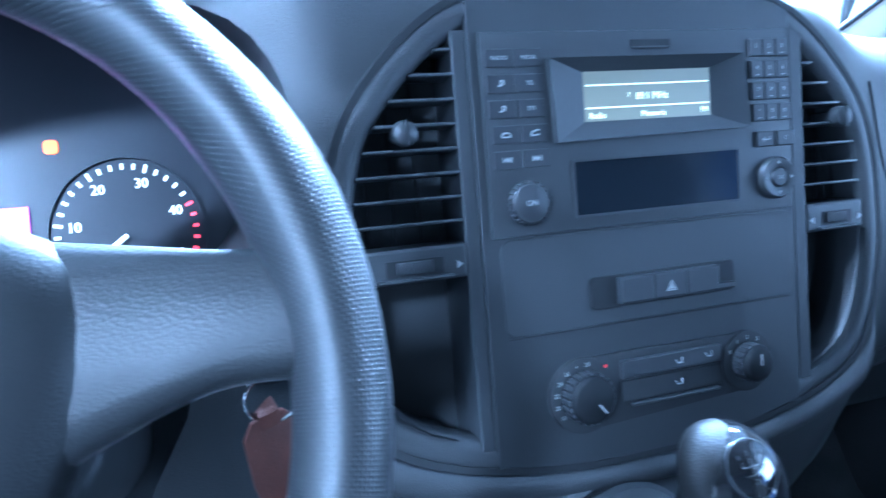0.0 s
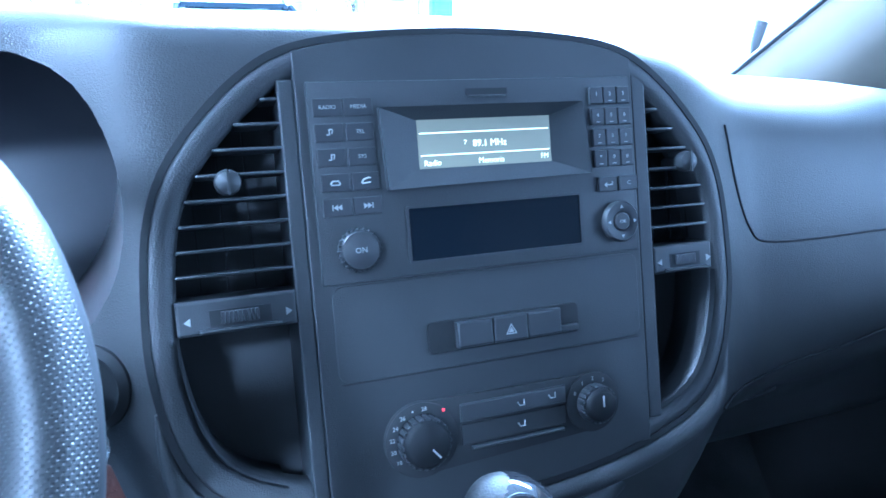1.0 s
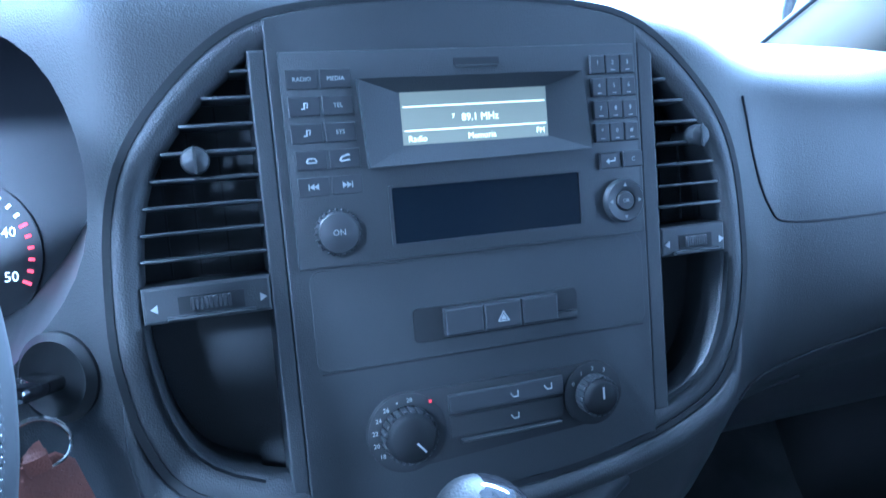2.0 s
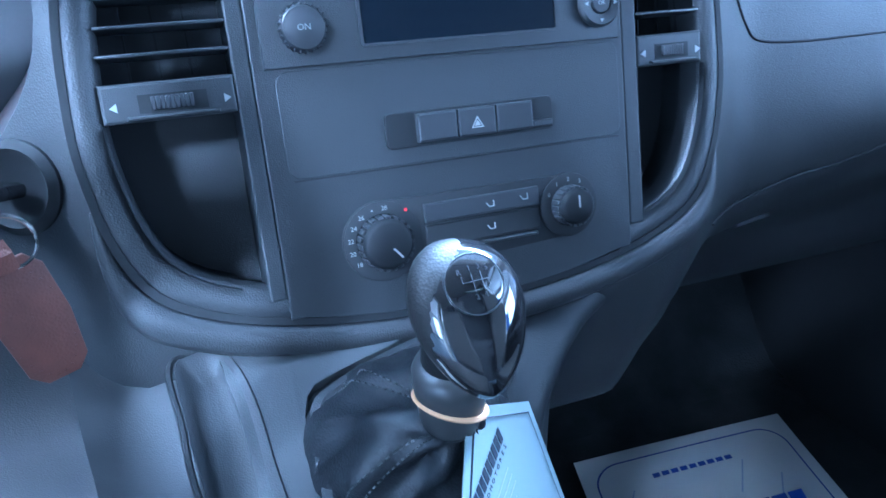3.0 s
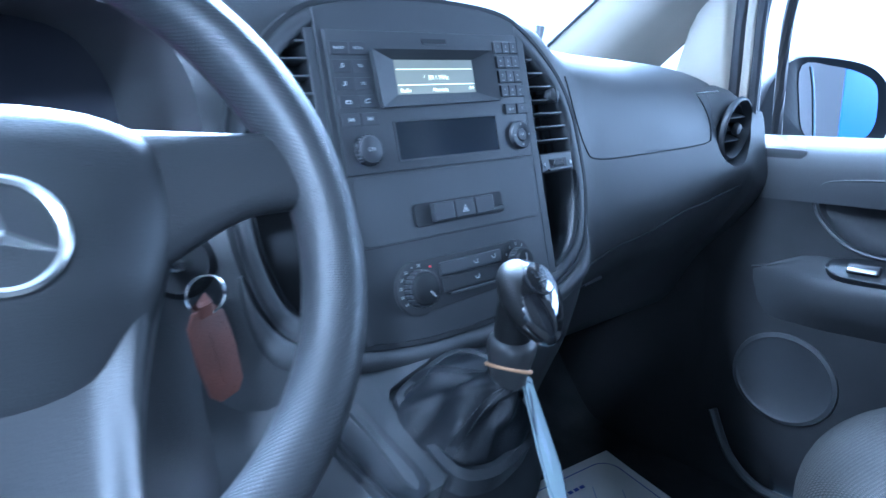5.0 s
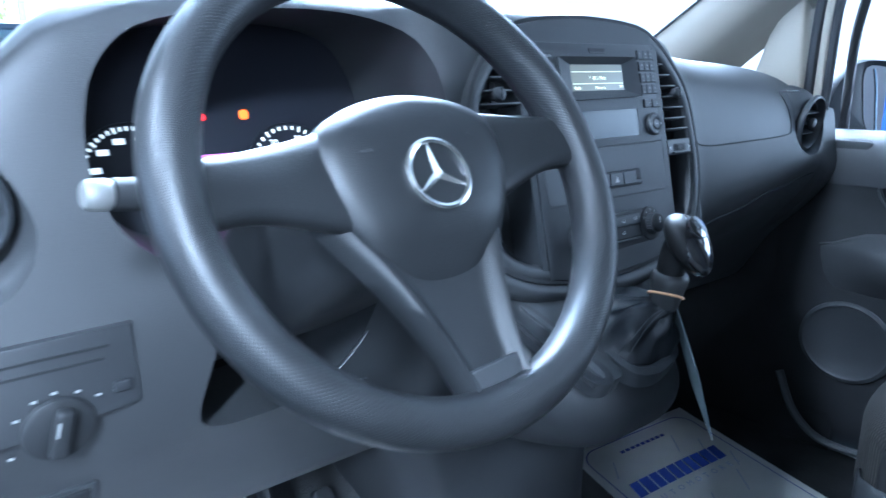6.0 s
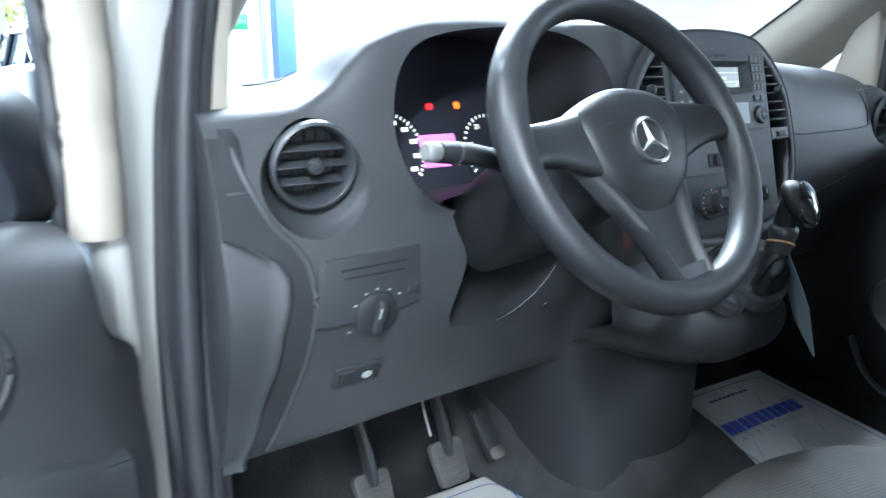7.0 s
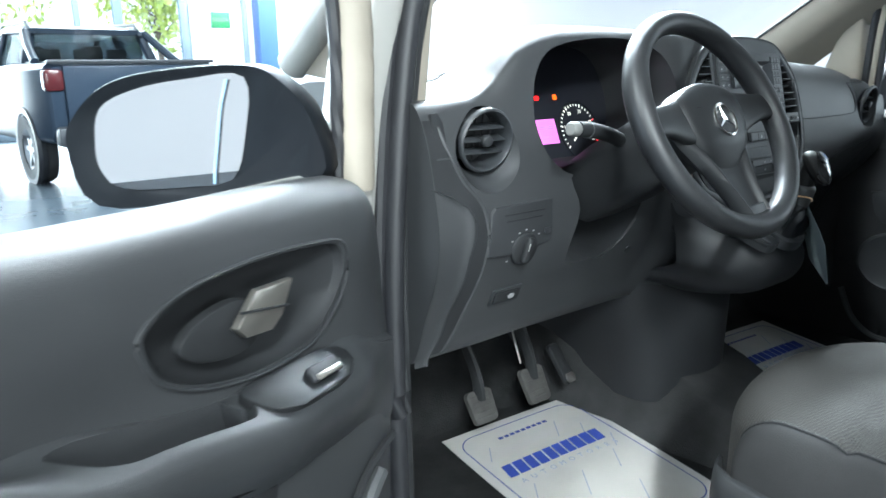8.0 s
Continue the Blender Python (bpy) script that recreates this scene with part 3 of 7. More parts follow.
# windscreen: raked pane between dash base and roof
S0, S1 = Vector((0, 1.08, 1.275)), Vector((0, 0.12, 1.905))
bm = bmesh.new()
rows = []
for k in range(9):
    t = k / 8
    p = S0.lerp(S1, t)
    half = 0.80 - 0.09 * t
    rows.append([Vector((0.29 + half * s, p.y + 0.05 * (1 - s * s), p.z + 0.02 * (1 - s * s))) for s in (i / 6 - 1 for i in range(13))])
grid_mesh(bm, rows)
bmesh.ops.solidify(bm, geom=bm.faces[:], thickness=0.005)
screen = part("windscreen", bm, GLASS, van, "clear raked windscreen")
screen.visible_shadow = False
part("wiper_tip", tube(bmesh.new(), smooth_curve([(1.055, 1.03, 1.29), (1.070, 1.01, 1.33), (1.079, 1.0, 1.355), (1.084, 1.0, 1.385), (1.092, 1.0, 1.418), (1.093, 1.0, 1.421)], 3), [0.003, 0.003, 0.003, 0.003, 0.003, 0.003, 0.004, 0.0055, 0.007, 0.0085, 0.0095, 0.010, 0.0105, 0.011, 0.011, 0.008][:len(smooth_curve([(k, 0, 0) for k in range(6)], 3))], 10), SEAL, van, "grey paddle-shaped wiper end")
part("header", boxed((1.5, 0.10, 0.06), pose(0.29, 0.13, 1.90, 30), 0.02), BEIGE, van)
part("cowl", boxed((1.6, 0.12, 0.05), pose(0.29, 1.14, 1.25), 0.02), DARK, van)
part("bonnet", boxed((1.6, 0.62, 0.05), pose(0.29, 1.50, 1.13, -12), 0.03), PAINT, van)


def pillar_set(side):
    """Raked front pillar, upright door post and the small pane between them, on one side of the cabin."""
    cx = 0.29
    X = lambda d: cx + side * d  # noqa: E731
    rows = []
    for k in range(13):
        t = k / 12
        z = 1.315 + 0.585 * t
        a = Vector((X(0.690 - 0.055 * t), 0.955 - 0.915 * t, z))
        b = Vector((X(0.762 - 0.066 * t), 0.765 - 0.810 * t, z))
        c = Vector((X(0.812 - 0.075 * t), 0.715 - 0.775 * t, z))
        d = Vector((X(0.850 - 0.085 * t), 0.86 - 0.83 * t, z + 0.02))
        into = Vector((-side * 0.016, -0.008, -0.012))
        row = [a, a.lerp(b, 0.25) + into * 0.8, a.lerp(b, 0.5) + into, a.lerp(b, 0.75) + into * 0.85, b, b.lerp(c, 0.12) + into * 0.1, c, d, a + Vector((side * 0.01, 0.02, 0.01))]
        rows.append(row)
    part("front_pillar_trim", grid_mesh(bmesh.new(), rows, True, True), BEIGE, van, "smooth beige raked pillar trim", 50)
    part("screen_seal", tube(bmesh.new(), [r[0] + Vector((-side * 0.003, 0.004, 0.004)) for r in rows], 0.004, 8), SEAL, van, "thin black windscreen seal")
    part("front_pillar_body", tube(bmesh.new(), [r[7] + Vector((side * 0.004, 0.0, 0.012)) for r in rows], 0.030, 10), PAINT, van, "white painted outer pillar")
    # upright post
    rows = []
    for z, yf, d in ((1.24, 0.665, 0.790), (1.32, 0.648, 0.782), (1.40, 0.618, 0.773), (1.48, 0.586, 0.762), (1.56, 0.556, 0.750)):
        rows.append([Vector((X(d + a), y, z)) for a, y in ((0.0, 0.540), (-0.006, 0.548), (-0.005, 0.58), (0.0, yf - 0.012), (0.010, yf), (0.05, yf + 0.01), (0.055, 0.545))])
    part("door_post_trim", grid_mesh(bmesh.new(), rows, True, True), BEIGE, van, "beige upright post trim", 60)
    if side > 0:
        for y0, r0, mt0 in ((0.527, 0.011, SEAL), (0.507, 0.010, BEIGE), (0.492, 0.009, SEAL)):
            part("door_seal" if mt0 is SEAL else "door_edge_strip", tube(bmesh.new(), smooth_curve([Vector((X(0.800), y0 + 0.006, 1.22)), Vector((X(0.793), y0, 1.32)), Vector((X(0.775), y0 - 0.014, 1.48)), Vector((X(0.750), y0 - 0.06, 1.64)), Vector((X(0.715), y0 - 0.25, 1.80))], 4), r0, 8), mt0, van)
    qm = bmesh.new()
    vs = [qm.verts.new(v) for v in (Vector((X(0.83), 0.62, 1.27)), Vector((X(0.84), 0.80, 1.27)), Vector((X(0.82), 0.62, 1.42)))]
    qm.faces.new(vs)
    bmesh.ops.solidify(qm, geom=qm.faces[:], thickness=0.004)
    part("quarter_glass", qm, GLASS, van).visible_shadow = False
    part("scuttle_panel", boxed((0.05, 0.52, 0.66), pose(X(0.885), 0.86, 0.75), 0.02), PAINT, van)


pillar_set(-1)
pillar_set(1)

# left door opening: painted pillar, rubber seal
def upright(points, sizes, bm=None):
    """A soft four-sided post along points with (x, y) half sizes."""
    rows = []
    for p, (a, b) in zip(points, sizes):
        rows.append([Vector((p[0] + a * math.copysign(abs(math.cos(q)) ** 0.6, math.cos(q)), p[1] + b * math.copysign(abs(math.sin(q)) ** 0.6, math.sin(q)), p[2])) for q in (2 * math.pi * k / 14 for k in range(14))])
    return grid_mesh(bm or bmesh.new(), rows, True, True)


pts = [Vector(p) for p in ((-0.57, 0.60, 0.40), (-0.60, 0.61, 0.62), (-0.615, 0.62, 0.90), (-0.60, 0.61, 1.15), (-0.585, 0.60, 1.30), (-0.555, 0.57, 1.50), (-0.52, 0.50, 1.66))]
part("door_pillar", upright(smooth_curve(pts, 4), [(0.045, 0.05)] * 25), PAINT, van, "white painted door pillar")
pts = [Vector(p) for p in ((-0.556, 0.548, 0.42), (-0.558, 0.549, 0.60), (-0.56, 0.55, 0.80), (-0.556, 0.55, 1.05), (-0.540, 0.545, 1.28), (-0.517, 0.535, 1.45), (-0.487, 0.49, 1.62), (-0.47, 0.36, 1.76), (-0.45, 0.1, 1.845), (-0.45, -0.3, 1.86))]
curve = smooth_curve(pts, 5)
part("door_seal", tube(bmesh.new(), curve, 0.017, 10), SEAL, van, "ribbed black rubber door seal")
part("door_seal", tube(bmesh.new(), [p + Vector((-0.021, 0.012, 0)) for p in curve], 0.011, 8), SEAL, van, "ribbed black rubber door seal")
part("door_seal", tube(bmesh.new(), [p + Vector((0.020, 0.004, 0)) for p in curve], 0.012, 8), DARK, van)
part("rear_door_pillar", upright([(-0.53, -0.60, 0.4), (-0.55, -0.60, 1.2), (-0.47, -0.56, 1.9)], [(0.06, 0.09)] * 3), PAINT, van)
part("roof_side_rail", tube(bmesh.new(), [(-0.49, 0.12, 1.88), (-0.49, -0.6, 1.90)], 0.045, 10), PAINT, van)
part("roof_side_rail", tube(bmesh.new(), [(1.07, 0.12, 1.88), (1.07, -0.6, 1.90)], 0.045, 10), PAINT, van)
part("rear_door_pillar", upright([(1.11, -0.60, 0.4), (1.13, -0.60, 1.2), (1.05, -0.56, 1.9)], [(0.06, 0.09)] * 3), PAINT, van)
part("kick_panel", boxed((0.03, 0.46, 0.74), pose(-0.525, 0.80, 0.86), 0.012), PLASTIC_LOW, van)
# darker than the driver side: the shade of the passenger footwell is in the colour
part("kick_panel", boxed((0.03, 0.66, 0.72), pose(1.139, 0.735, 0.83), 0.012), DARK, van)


# ---- dashboard ----
dash = thing("dashboard", (0.29, 0.6, 0.84), "moulded charcoal grained plastic van dashboard", "dashboard")
CREST = smooth_curve([(-0.56, 1.326, 0), (-0.47, 1.327, 0), (-0.405, 1.331, 0), (-0.36, 1.348, 0), (-0.31, 1.382, 0), (-0.25, 1.404, 0), (-0.17, 1.415, 0), (-0.05, 1.417, 0), (0.1, 1.413, 0), (0.3, 1.411, 0), (0.40, 1.407, 0), (0.49, 1.393, 0), (0.58, 1.368, 0), (0.70, 1.352, 0), (0.90, 1.338, 0), (1.0, 1.322, 0), (1.07, 1.300, 0), (1.14, 1.285, 0)], 6)


def crest(x):
    """Height of the dashboard's top edge at x."""
    for a, b in zip(CREST, CREST[1:]):
        if x <= b.x:
            return a.y + (b.y - a.y) * max(0.0, (x - a.x) / (b.x - a.x))
    return CREST[-1].y


def dash_row(x):
    c = crest(x)
    # the front edge of the shelf lies lower towards the door
    d = blend(x, [(-0.56, 0.034), (-0.42, 0.030), (-0.376, 0.022), (-0.345, 0.010), (-0.31, 0.002), (-0.28, 0.0)])
    # behind the hood the shelf stays low for longer
    cb = crest(x - blend(x, [(-0.42, 0.0), (-0.36, 0.09), (-0.20, 0.10), (0.05, 0.0)]))
    left = [1.02, cb - 0.04, 0.86, cb - 0.010, 0.72, cb - 0.45 * d, 0.64, (c + cb) / 2 - 0.75 * d, 0.575, c - d - 0.001, 0.535, c - d - 0.003, 0.511, c - d - 0.014, 0.488, 1.235, 0.468, 1.16, 0.456, 1.08, 0.468, 1.01, 0.498, 0.94, 0.536, 0.852, 0.60, 0.84]
    mid = [1.02, cb - 0.10, 0.86, cb - 0.04, 0.72, cb - 0.006, 0.62, c, 0.565, c - 0.004, 0.532, c - 0.012, 0.512, c - 0.045, 0.496, 1.28, 0.474, 1.18, 0.457, 1.10, 0.468, 1.01, 0.50, 0.94, 0.537, 0.855, 0.60, 0.84]
    cons = [1.02, c - 0.11, 0.86, c - 0.045, 0.72, c - 0.008, 0.62, c, 0.56, c - 0.003, 0.512, c - 0.008, 0.487, c - 0.026, 0.464, 1.30, 0.436, 1.18, 0.414, 1.09, 0.43, 1.0, 0.46, 0.93, 0.50, 0.86, 0.58, 0.84]
    right = [1.02, c - 0.07, 0.86, c - 0.03, 0.72, c, 0.64, c, 0.585, c - 0.004, 0.545, c - 0.016, 0.512, c - 0.045, 0.489, 1.25, 0.477, 1.19, 0.470, 1.125, 0.512, 1.055, 0.59, 0.97, 0.66, 0.86, 0.72, 0.84]
    row = blend(x, [(-0.38, left), (-0.24, mid), (0.02, mid), (0.10, cons), (0.50, cons), (0.62, right), (1.14, right)])
    if 0.40 < x < 1.05:
        # the lower edge of the passenger side climbs towards the door
        up = blend(x, [(0.55, -0.055), (0.75, -0.02), (1.05, 0.02)])
        row = list(row)
        k = blend(x, [(0.50, 0.0), (0.62, 1.0)])
        row[19] += up * k
        row[21] += up * k
    pts = [Vector((x, row[i], row[i + 1])) for i in range(0, len(row), 2)]
    return smooth_curve(pts, 4) + [Vector((x, 1.02, 0.84))]


def cone_cut(outline_a, y_a, outline_b, y_b):
    return grid_mesh(bmesh.new(), [[Vector((x, y_a, z)) for x, z in outline_a], [Vector((x, y_b, z)) for x, z in outline_b]], True, True)


bm = bmesh.new()
xs = [-0.535 + 0.0165 * k for k in range(101)]
grid_mesh(bm, [dash_row(x) for x in xs], True, True)
dash_body = part("body", bm, PLASTIC, dash, "grained charcoal dashboard moulding")

# openings
CL = smooth_curve([(-0.300, 1.285, 0), (-0.285, 1.335, 0), (-0.245, 1.372, 0), (-0.16, 1.390, 0), (-0.04, 1.394, 0), (0.045, 1.375, 0), (0.075, 1.32, 0), (0.07, 1.25, 0), (0.03, 1.19, 0), (-0.03, 1.155, 0), (-0.205, 1.150, 0), (-0.272, 1.183, 0), (-0.298, 1.235, 0)], 4, True)
CL = [(p.x, p.y) for p in CL]
CLC = (-0.11, 1.275)
inset = lambda k: [(CLC[0] + (x - CLC[0]) * k, CLC[1] + (z - CLC[1]) * k) for x, z in CL]  # noqa: E731
cut_cluster = cone_cut([(CLC[0] + (x - CLC[0]) * 1.02, CLC[1] + (z - CLC[1]) * 1.02) for x, z in CL], 0.40, inset(0.90), 0.74)
VL, VR = Vector((-0.412, 0.490, 1.226)), Vector((1.004, 0.482, 1.228))


def vent_space(c, turn):
    return Matrix.Translation(c) @ Euler((radians(90 + 8), 0, radians(turn))).to_matrix().to_4x4()


VLM, VRM = vent_space(VL, -4), vent_space(VR, 4)
BOWL = [(0.077, 0.050), (0.0725, 0.020), (0.0675, 0.008), (0.0600, -0.002), (0.0555, -0.010), (0.0545, -0.10)]
cut_l = lathe(bmesh.new(), BOWL, VLM @ pose(0.001, -0.004, 0), 48, True)
cut_r = lathe(bmesh.new(), [(0.064, 0.08), (0.060, 0.004), (0.056, -0.012), (0.055, -0.09)], VRM, 40, True)

# console outline on a raked plane
TILT_K = 0.23
CM = basis((0, 0.433 - 1.22 * TILT_K, 0), (1, 0, 0), (0, TILT_K, 1))
CS = math.sqrt(1 + TILT_K ** 2)
CX = 0.309
half = [(0.0, 1.392), (0.07, 1.389), (0.118, 1.382), (0.148, 1.368), (0.177, 1.343), (0.203, 1.310), (0.216, 1.275), (0.221, 1.230), (0.221, 1.190), (0.212, 1.145), (0.194, 1.113), (0.160, 1.094), (0.112, 1.081), (0.05, 1.073)]
loop = [(CX + w, z, 0) for w, z in half] + [(CX, 1.072, 0)] + [(CX - w, z, 0) for w, z in reversed(half[1:])]
OUT = [(p.x, p.y * CS) for p in smooth_curve(loop, 4, True)]


def shrink(d):
    """The console outline moved in by about d metres."""
    cz = 1.235 * CS
    return [(CX + (x - CX) * (1 - d / 0.221), cz + (y - cz) * (1 - d / 0.160)) for x, y in OUT]


bm = bmesh.new()
slab(bm, shrink(0.006), 0.085, CM @ pose(0, 0, 0.03))
cut_console = bm
CAVITY = [(p.x, p.y) for p in smooth_curve([(-0.222, 1.165, 0), (-0.217, 1.09, 0), (-0.238, 1.012, 0), (-0.228, 0.984, 0), (-0.185, 0.977, 0), (-0.125, 0.985, 0), (-0.066, 1.026, 0), (-0.028, 1.085, 0), (-0.01, 1.165, 0)], 4, True)]
cut_column = cone_cut(CAVITY, 0.36, [(-0.115 + (x + 0.115) * 0.86, 1.08 + (z - 1.08) * 0.86) for x, z in CAVITY], 0.64)
carve(dash_body, [cut_cluster, cut_l, cut_r, cut_console, cut_column])
# black liner added in the column opening to give the shade of a deeper cavity
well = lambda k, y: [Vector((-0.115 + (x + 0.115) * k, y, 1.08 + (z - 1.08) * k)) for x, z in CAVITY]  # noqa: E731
part("column_well_shade", grid_mesh(bmesh.new(), [well(0.975, 0.500), well(0.945, 0.530), well(0.86, 0.625), well(0.10, 0.626)], True), DARK, dash, "dark liner for the shade round the steering column", 50)


# ---- dashboard: fitted panels ----
def on_console(x, z, lift=0.0):
    """Local space on the raked console plane at (x, z)."""
    return CM @ pose(x, z * CS, lift)


def console_box(name, x0, x1, z0, z1, lift, deep, material, parent, bevel=0.001, label="", r=0.0):
    w, h = x1 - x0, (z1 - z0) * CS
    bm = bmesh.new()
    out = rounded(w, h, r, seg=4) if r else [(w / 2, h / 2), (-w / 2, h / 2), (-w / 2, -h / 2), (w / 2, -h / 2)]
    slab(bm, out, deep, on_console((x0 + x1) / 2, (z0 + z1) / 2, lift), bevel)
    return part(name, bm, material, parent, label, 15)


def along_console(keep, profile, taper=None):
    """A closed bar along part of the console outline; profile gives (inset, lift) pairs of its cross-section."""
    loops = [(shrink(d), h) for d, h in profile]
    picked = [i for i, p in enumerate(OUT) if keep(p[0], p[1] / CS)]
    gap = next((k for k in range(len(picked)) if picked[k] - picked[k - 1] not in (1, 1 - len(OUT))), 0)
    picked = picked[gap:] + picked[:gap]
    rows = []
    for i in picked:
        f = taper(OUT[i][0], OUT[i][1] / CS) if taper else 1.0
        base = loops[0][0][i]
        rows.append([CM @ Vector((base[0] + (lp[i][0] - base[0]) * f, base[1] + (lp[i][1] - base[1]) * f, h if f > 0.99 else -0.012 + (h + 0.012) * f)) for lp, h in loops])
    return grid_mesh(bmesh.new(), rows, True, True)


CRESCENT = [(-0.003, -0.027), (-0.003, -0.0030), (0.0, -0.0016), (0.006, -0.0018), (0.0115, -0.0045), (0.0135, -0.009), (0.0135, -0.027)]
for side in (-1, 1):
    part("console_surround", along_console(lambda x, z: (x < 0.197) if side < 0 else (x > 0.437), CRESCENT), PLASTIC, dash, "smooth curved surround beside the centre panel")
LIP = [(-0.0075, -0.05), (-0.0075, -0.006), (-0.010, 0.0), (-0.017, 0.002), (-0.024, 0.0), (-0.029, -0.008), (-0.031, -0.05)]
part("console_lip", along_console(lambda x, z: z < 1.175, LIP, lambda x, z: min(1.0, max(0.02, (1.175 - z) / 0.07))), PLASTIC, dash, "soft rounded lip under the centre console", 60)
part("console_groove", ring_slab(bmesh.new(), shrink(-0.0075), shrink(-0.003), 0.03, CM @ pose(0, 0, -0.002), 0.0), DARK, dash)


def inside_x(z, d, side):
    """x of the console outline, moved in by d, at height z on one side."""
    best = None
    pts = shrink(d)
    for (xa, ya), (xb, yb) in zip(pts, pts[1:] + pts[:1]):
        if (ya - z * CS) * (yb - z * CS) <= 0 and ya != yb:
            x = xa + (xb - xa) * (z * CS - ya) / (yb - ya)
            if (x - CX) * side > 0:
                best = x
    return best


centre = part("centre_panel", boxed((0.001, 0.001, 0.001), pose(0.3, 0.52, 1.2)), PANEL, dash, "flat charcoal centre panel")
bm = bmesh.new()
top = [(p[0], p[1]) for p in shrink(-0.0025) if 0.1865 < p[0] < 0.4475 and p[1] > 1.3 * CS]
top.sort()
low = [(p[0], p[1]) for p in shrink(-0.0025) if 0.1865 < p[0] < 0.4475 and p[1] < 1.15 * CS]
low.sort(reverse=True)
slab(bm, [(0.1865, top[0][1] - 0.001)] + top + [(0.4475, top[-1][1] - 0.001), (0.4475, low[0][1])] + low + [(0.1865, low[-1][1])], 0.05, CM @ pose(0, 0, -0.001), 0.0012)
old = centre.data
centre.data = mesh_of("centre_panel", bm, PANEL, 15)
bpy.data.meshes.remove(old)
for x0, x1 in ((0.1755, 0.1864), (0.4476, 0.4605)):
    z0 = 1.092 if x0 < 0.3 else 1.098
    console_box("vent_divider", x0, x1, z0, 1.366, -0.002, 0.05, PANEL, dash, 0.0015)


def centre_vent(side):
    """Slatted grille with a thumb knob, shut-off wheel bar and the open pocket below."""
    inner = 0.1755 if side < 0 else 0.4605
    vent = part("centre_vent", boxed((0.09, 0.004, 0.135 * CS), on_console(0.135 if side < 0 else 0.49, 1.298, -0.046) @ pose(0, 0, 0, 90)), PANEL, dash, "slatted air vent of the centre console")
    part("pocket_back", boxed((0.092, 0.004, 0.125 * CS), on_console(0.135 if side < 0 else 0.49, 1.152, -0.052) @ pose(0, 0, 0, 90)), PANEL, dash)
    zs = [1.3535 - 0.01525 * k for k in range(8)]
    for k, z in enumerate(zs):
        outer = inside_x(z, 0.013, side)
        if abs(outer - inner) < 0.006:
            continue
        m = on_console((outer + inner) / 2, z, -0.013) @ pose(0, 0, 0, -3)
        part("slat", boxed((abs(outer - inner), 0.0022, 0.022), m, 0.0009, 2), SLAT, vent)
    for k in range(3):
        x = inner + side * (0.022 + 0.018 * k)
        bm = boxed((0.0012, 0.105, 0.003), on_console(x, 1.286, -0.031))
        part("vane", bm, DARK, vent)
    kx = 0.1395 if side < 0 else 0.495
    bm = lathe(bmesh.new(), [(0.0045, -0.02), (0.0045, -0.004), (0.0075, 0.0), (0.0085, 0.006), (0.0075, 0.0105), (0.004, 0.0125), (0.0, 0.013)], on_console(kx, 1.3035 if side < 0 else 1.297, -0.006), 20)
    box(bm, (0.0016, 0.016, 0.002), on_console(kx, 1.3035 if side < 0 else 1.297, 0.0068))
    part("vent_knob", bm, FRAME, vent, "small grey thumb knob")
    # shut-off bar
    a, b = inside_x(1.222, 0.0125, side), inner
    x0, x1 = min(a, b), max(a, b)
    bar = console_box("vent_bar", x0, x1, 1.2105, 1.2325, -0.002, 0.03, PANEL if side < 0 else FRAME, dash, 0.002)
    w = (x1 - x0)
    console_box("wheel_slot", x0 + w * 0.27, x1 - w * 0.22, 1.215, 1.2255, -0.0015, 0.004, DARK, bar, 0.0)
    bm = bmesh.new()
    for k in range(9):
        box(bm, (w * 0.034, 0.0075 * CS, 0.004), on_console(x0 + w * (0.38 + 0.035 * k), 1.2205, -0.001), 0.0005, 1)
    part("thumb_wheel", bm, BUTTON, bar)
    console_box("lip", x0 + w * 0.18, x1 - w * 0.14, 1.2118, 1.2140, 0.002, 0.006, FRAME, bar, 0.0008)
    for s, x in ((-1, x0 + w * 0.09), (1, x1 - w * 0.07)):
        bm = bmesh.new()
        slab(bm, [(0.0022 * s, 0), (-0.0018 * s, 0.0026), (-0.0018 * s, -0.0026)][:: s], 0.001, on_console(x, 1.2195, -0.001))
        part("arrow_mark", bm, WHITE_MARK, bar)
    # pocket walls
    bm = bmesh.new()
    zl = [1.209 - 0.0075 * k for k in range(15)]
    rows = [[], []]
    for z in zl:
        x = inside_x(z, 0.012, side)
        if x is None:
            continue
        rows[0].append(on_console(x, z, 0.0).translation)
        rows[1].append(on_console(x, z, -0.052).translation)
    grid_mesh(bm, rows)
    bmesh.ops.solidify(bm, geom=bm.faces[:], thickness=0.001)
    part("pocket_wall", bm, PANEL, dash)


centre_vent(-1)
centre_vent(1)

# ---- radio ----
radio = thing("car_radio", (0.318, 0.44, 1.23), "charcoal car radio with keypad, lit display and blank slot", "radio")
console_box("faceplate", 0.1935, 0.4425, 1.2325, 1.3635, 0.0025, 0.02, PANEL, radio, 0.0012, "flat charcoal faceplate")
console_box("lower_panel", 0.199, 0.4425, 1.166, 1.2305, -0.0004, 0.01, PANEL, dash, 0.0005, "", 0.008)
console_box("seam", 0.2015, 0.440, 1.1645, 1.1655, -0.0004, 0.002, DARK, dash, 0.0)
console_box("card_slot", 0.306, 0.338, 1.3525, 1.3570, 0.0031, 0.002, DARK, radio, 0.0)
console_box("slot_lip", 0.307, 0.337, 1.3512, 1.3524, 0.0034, 0.002, FRAME, radio, 0.0003)
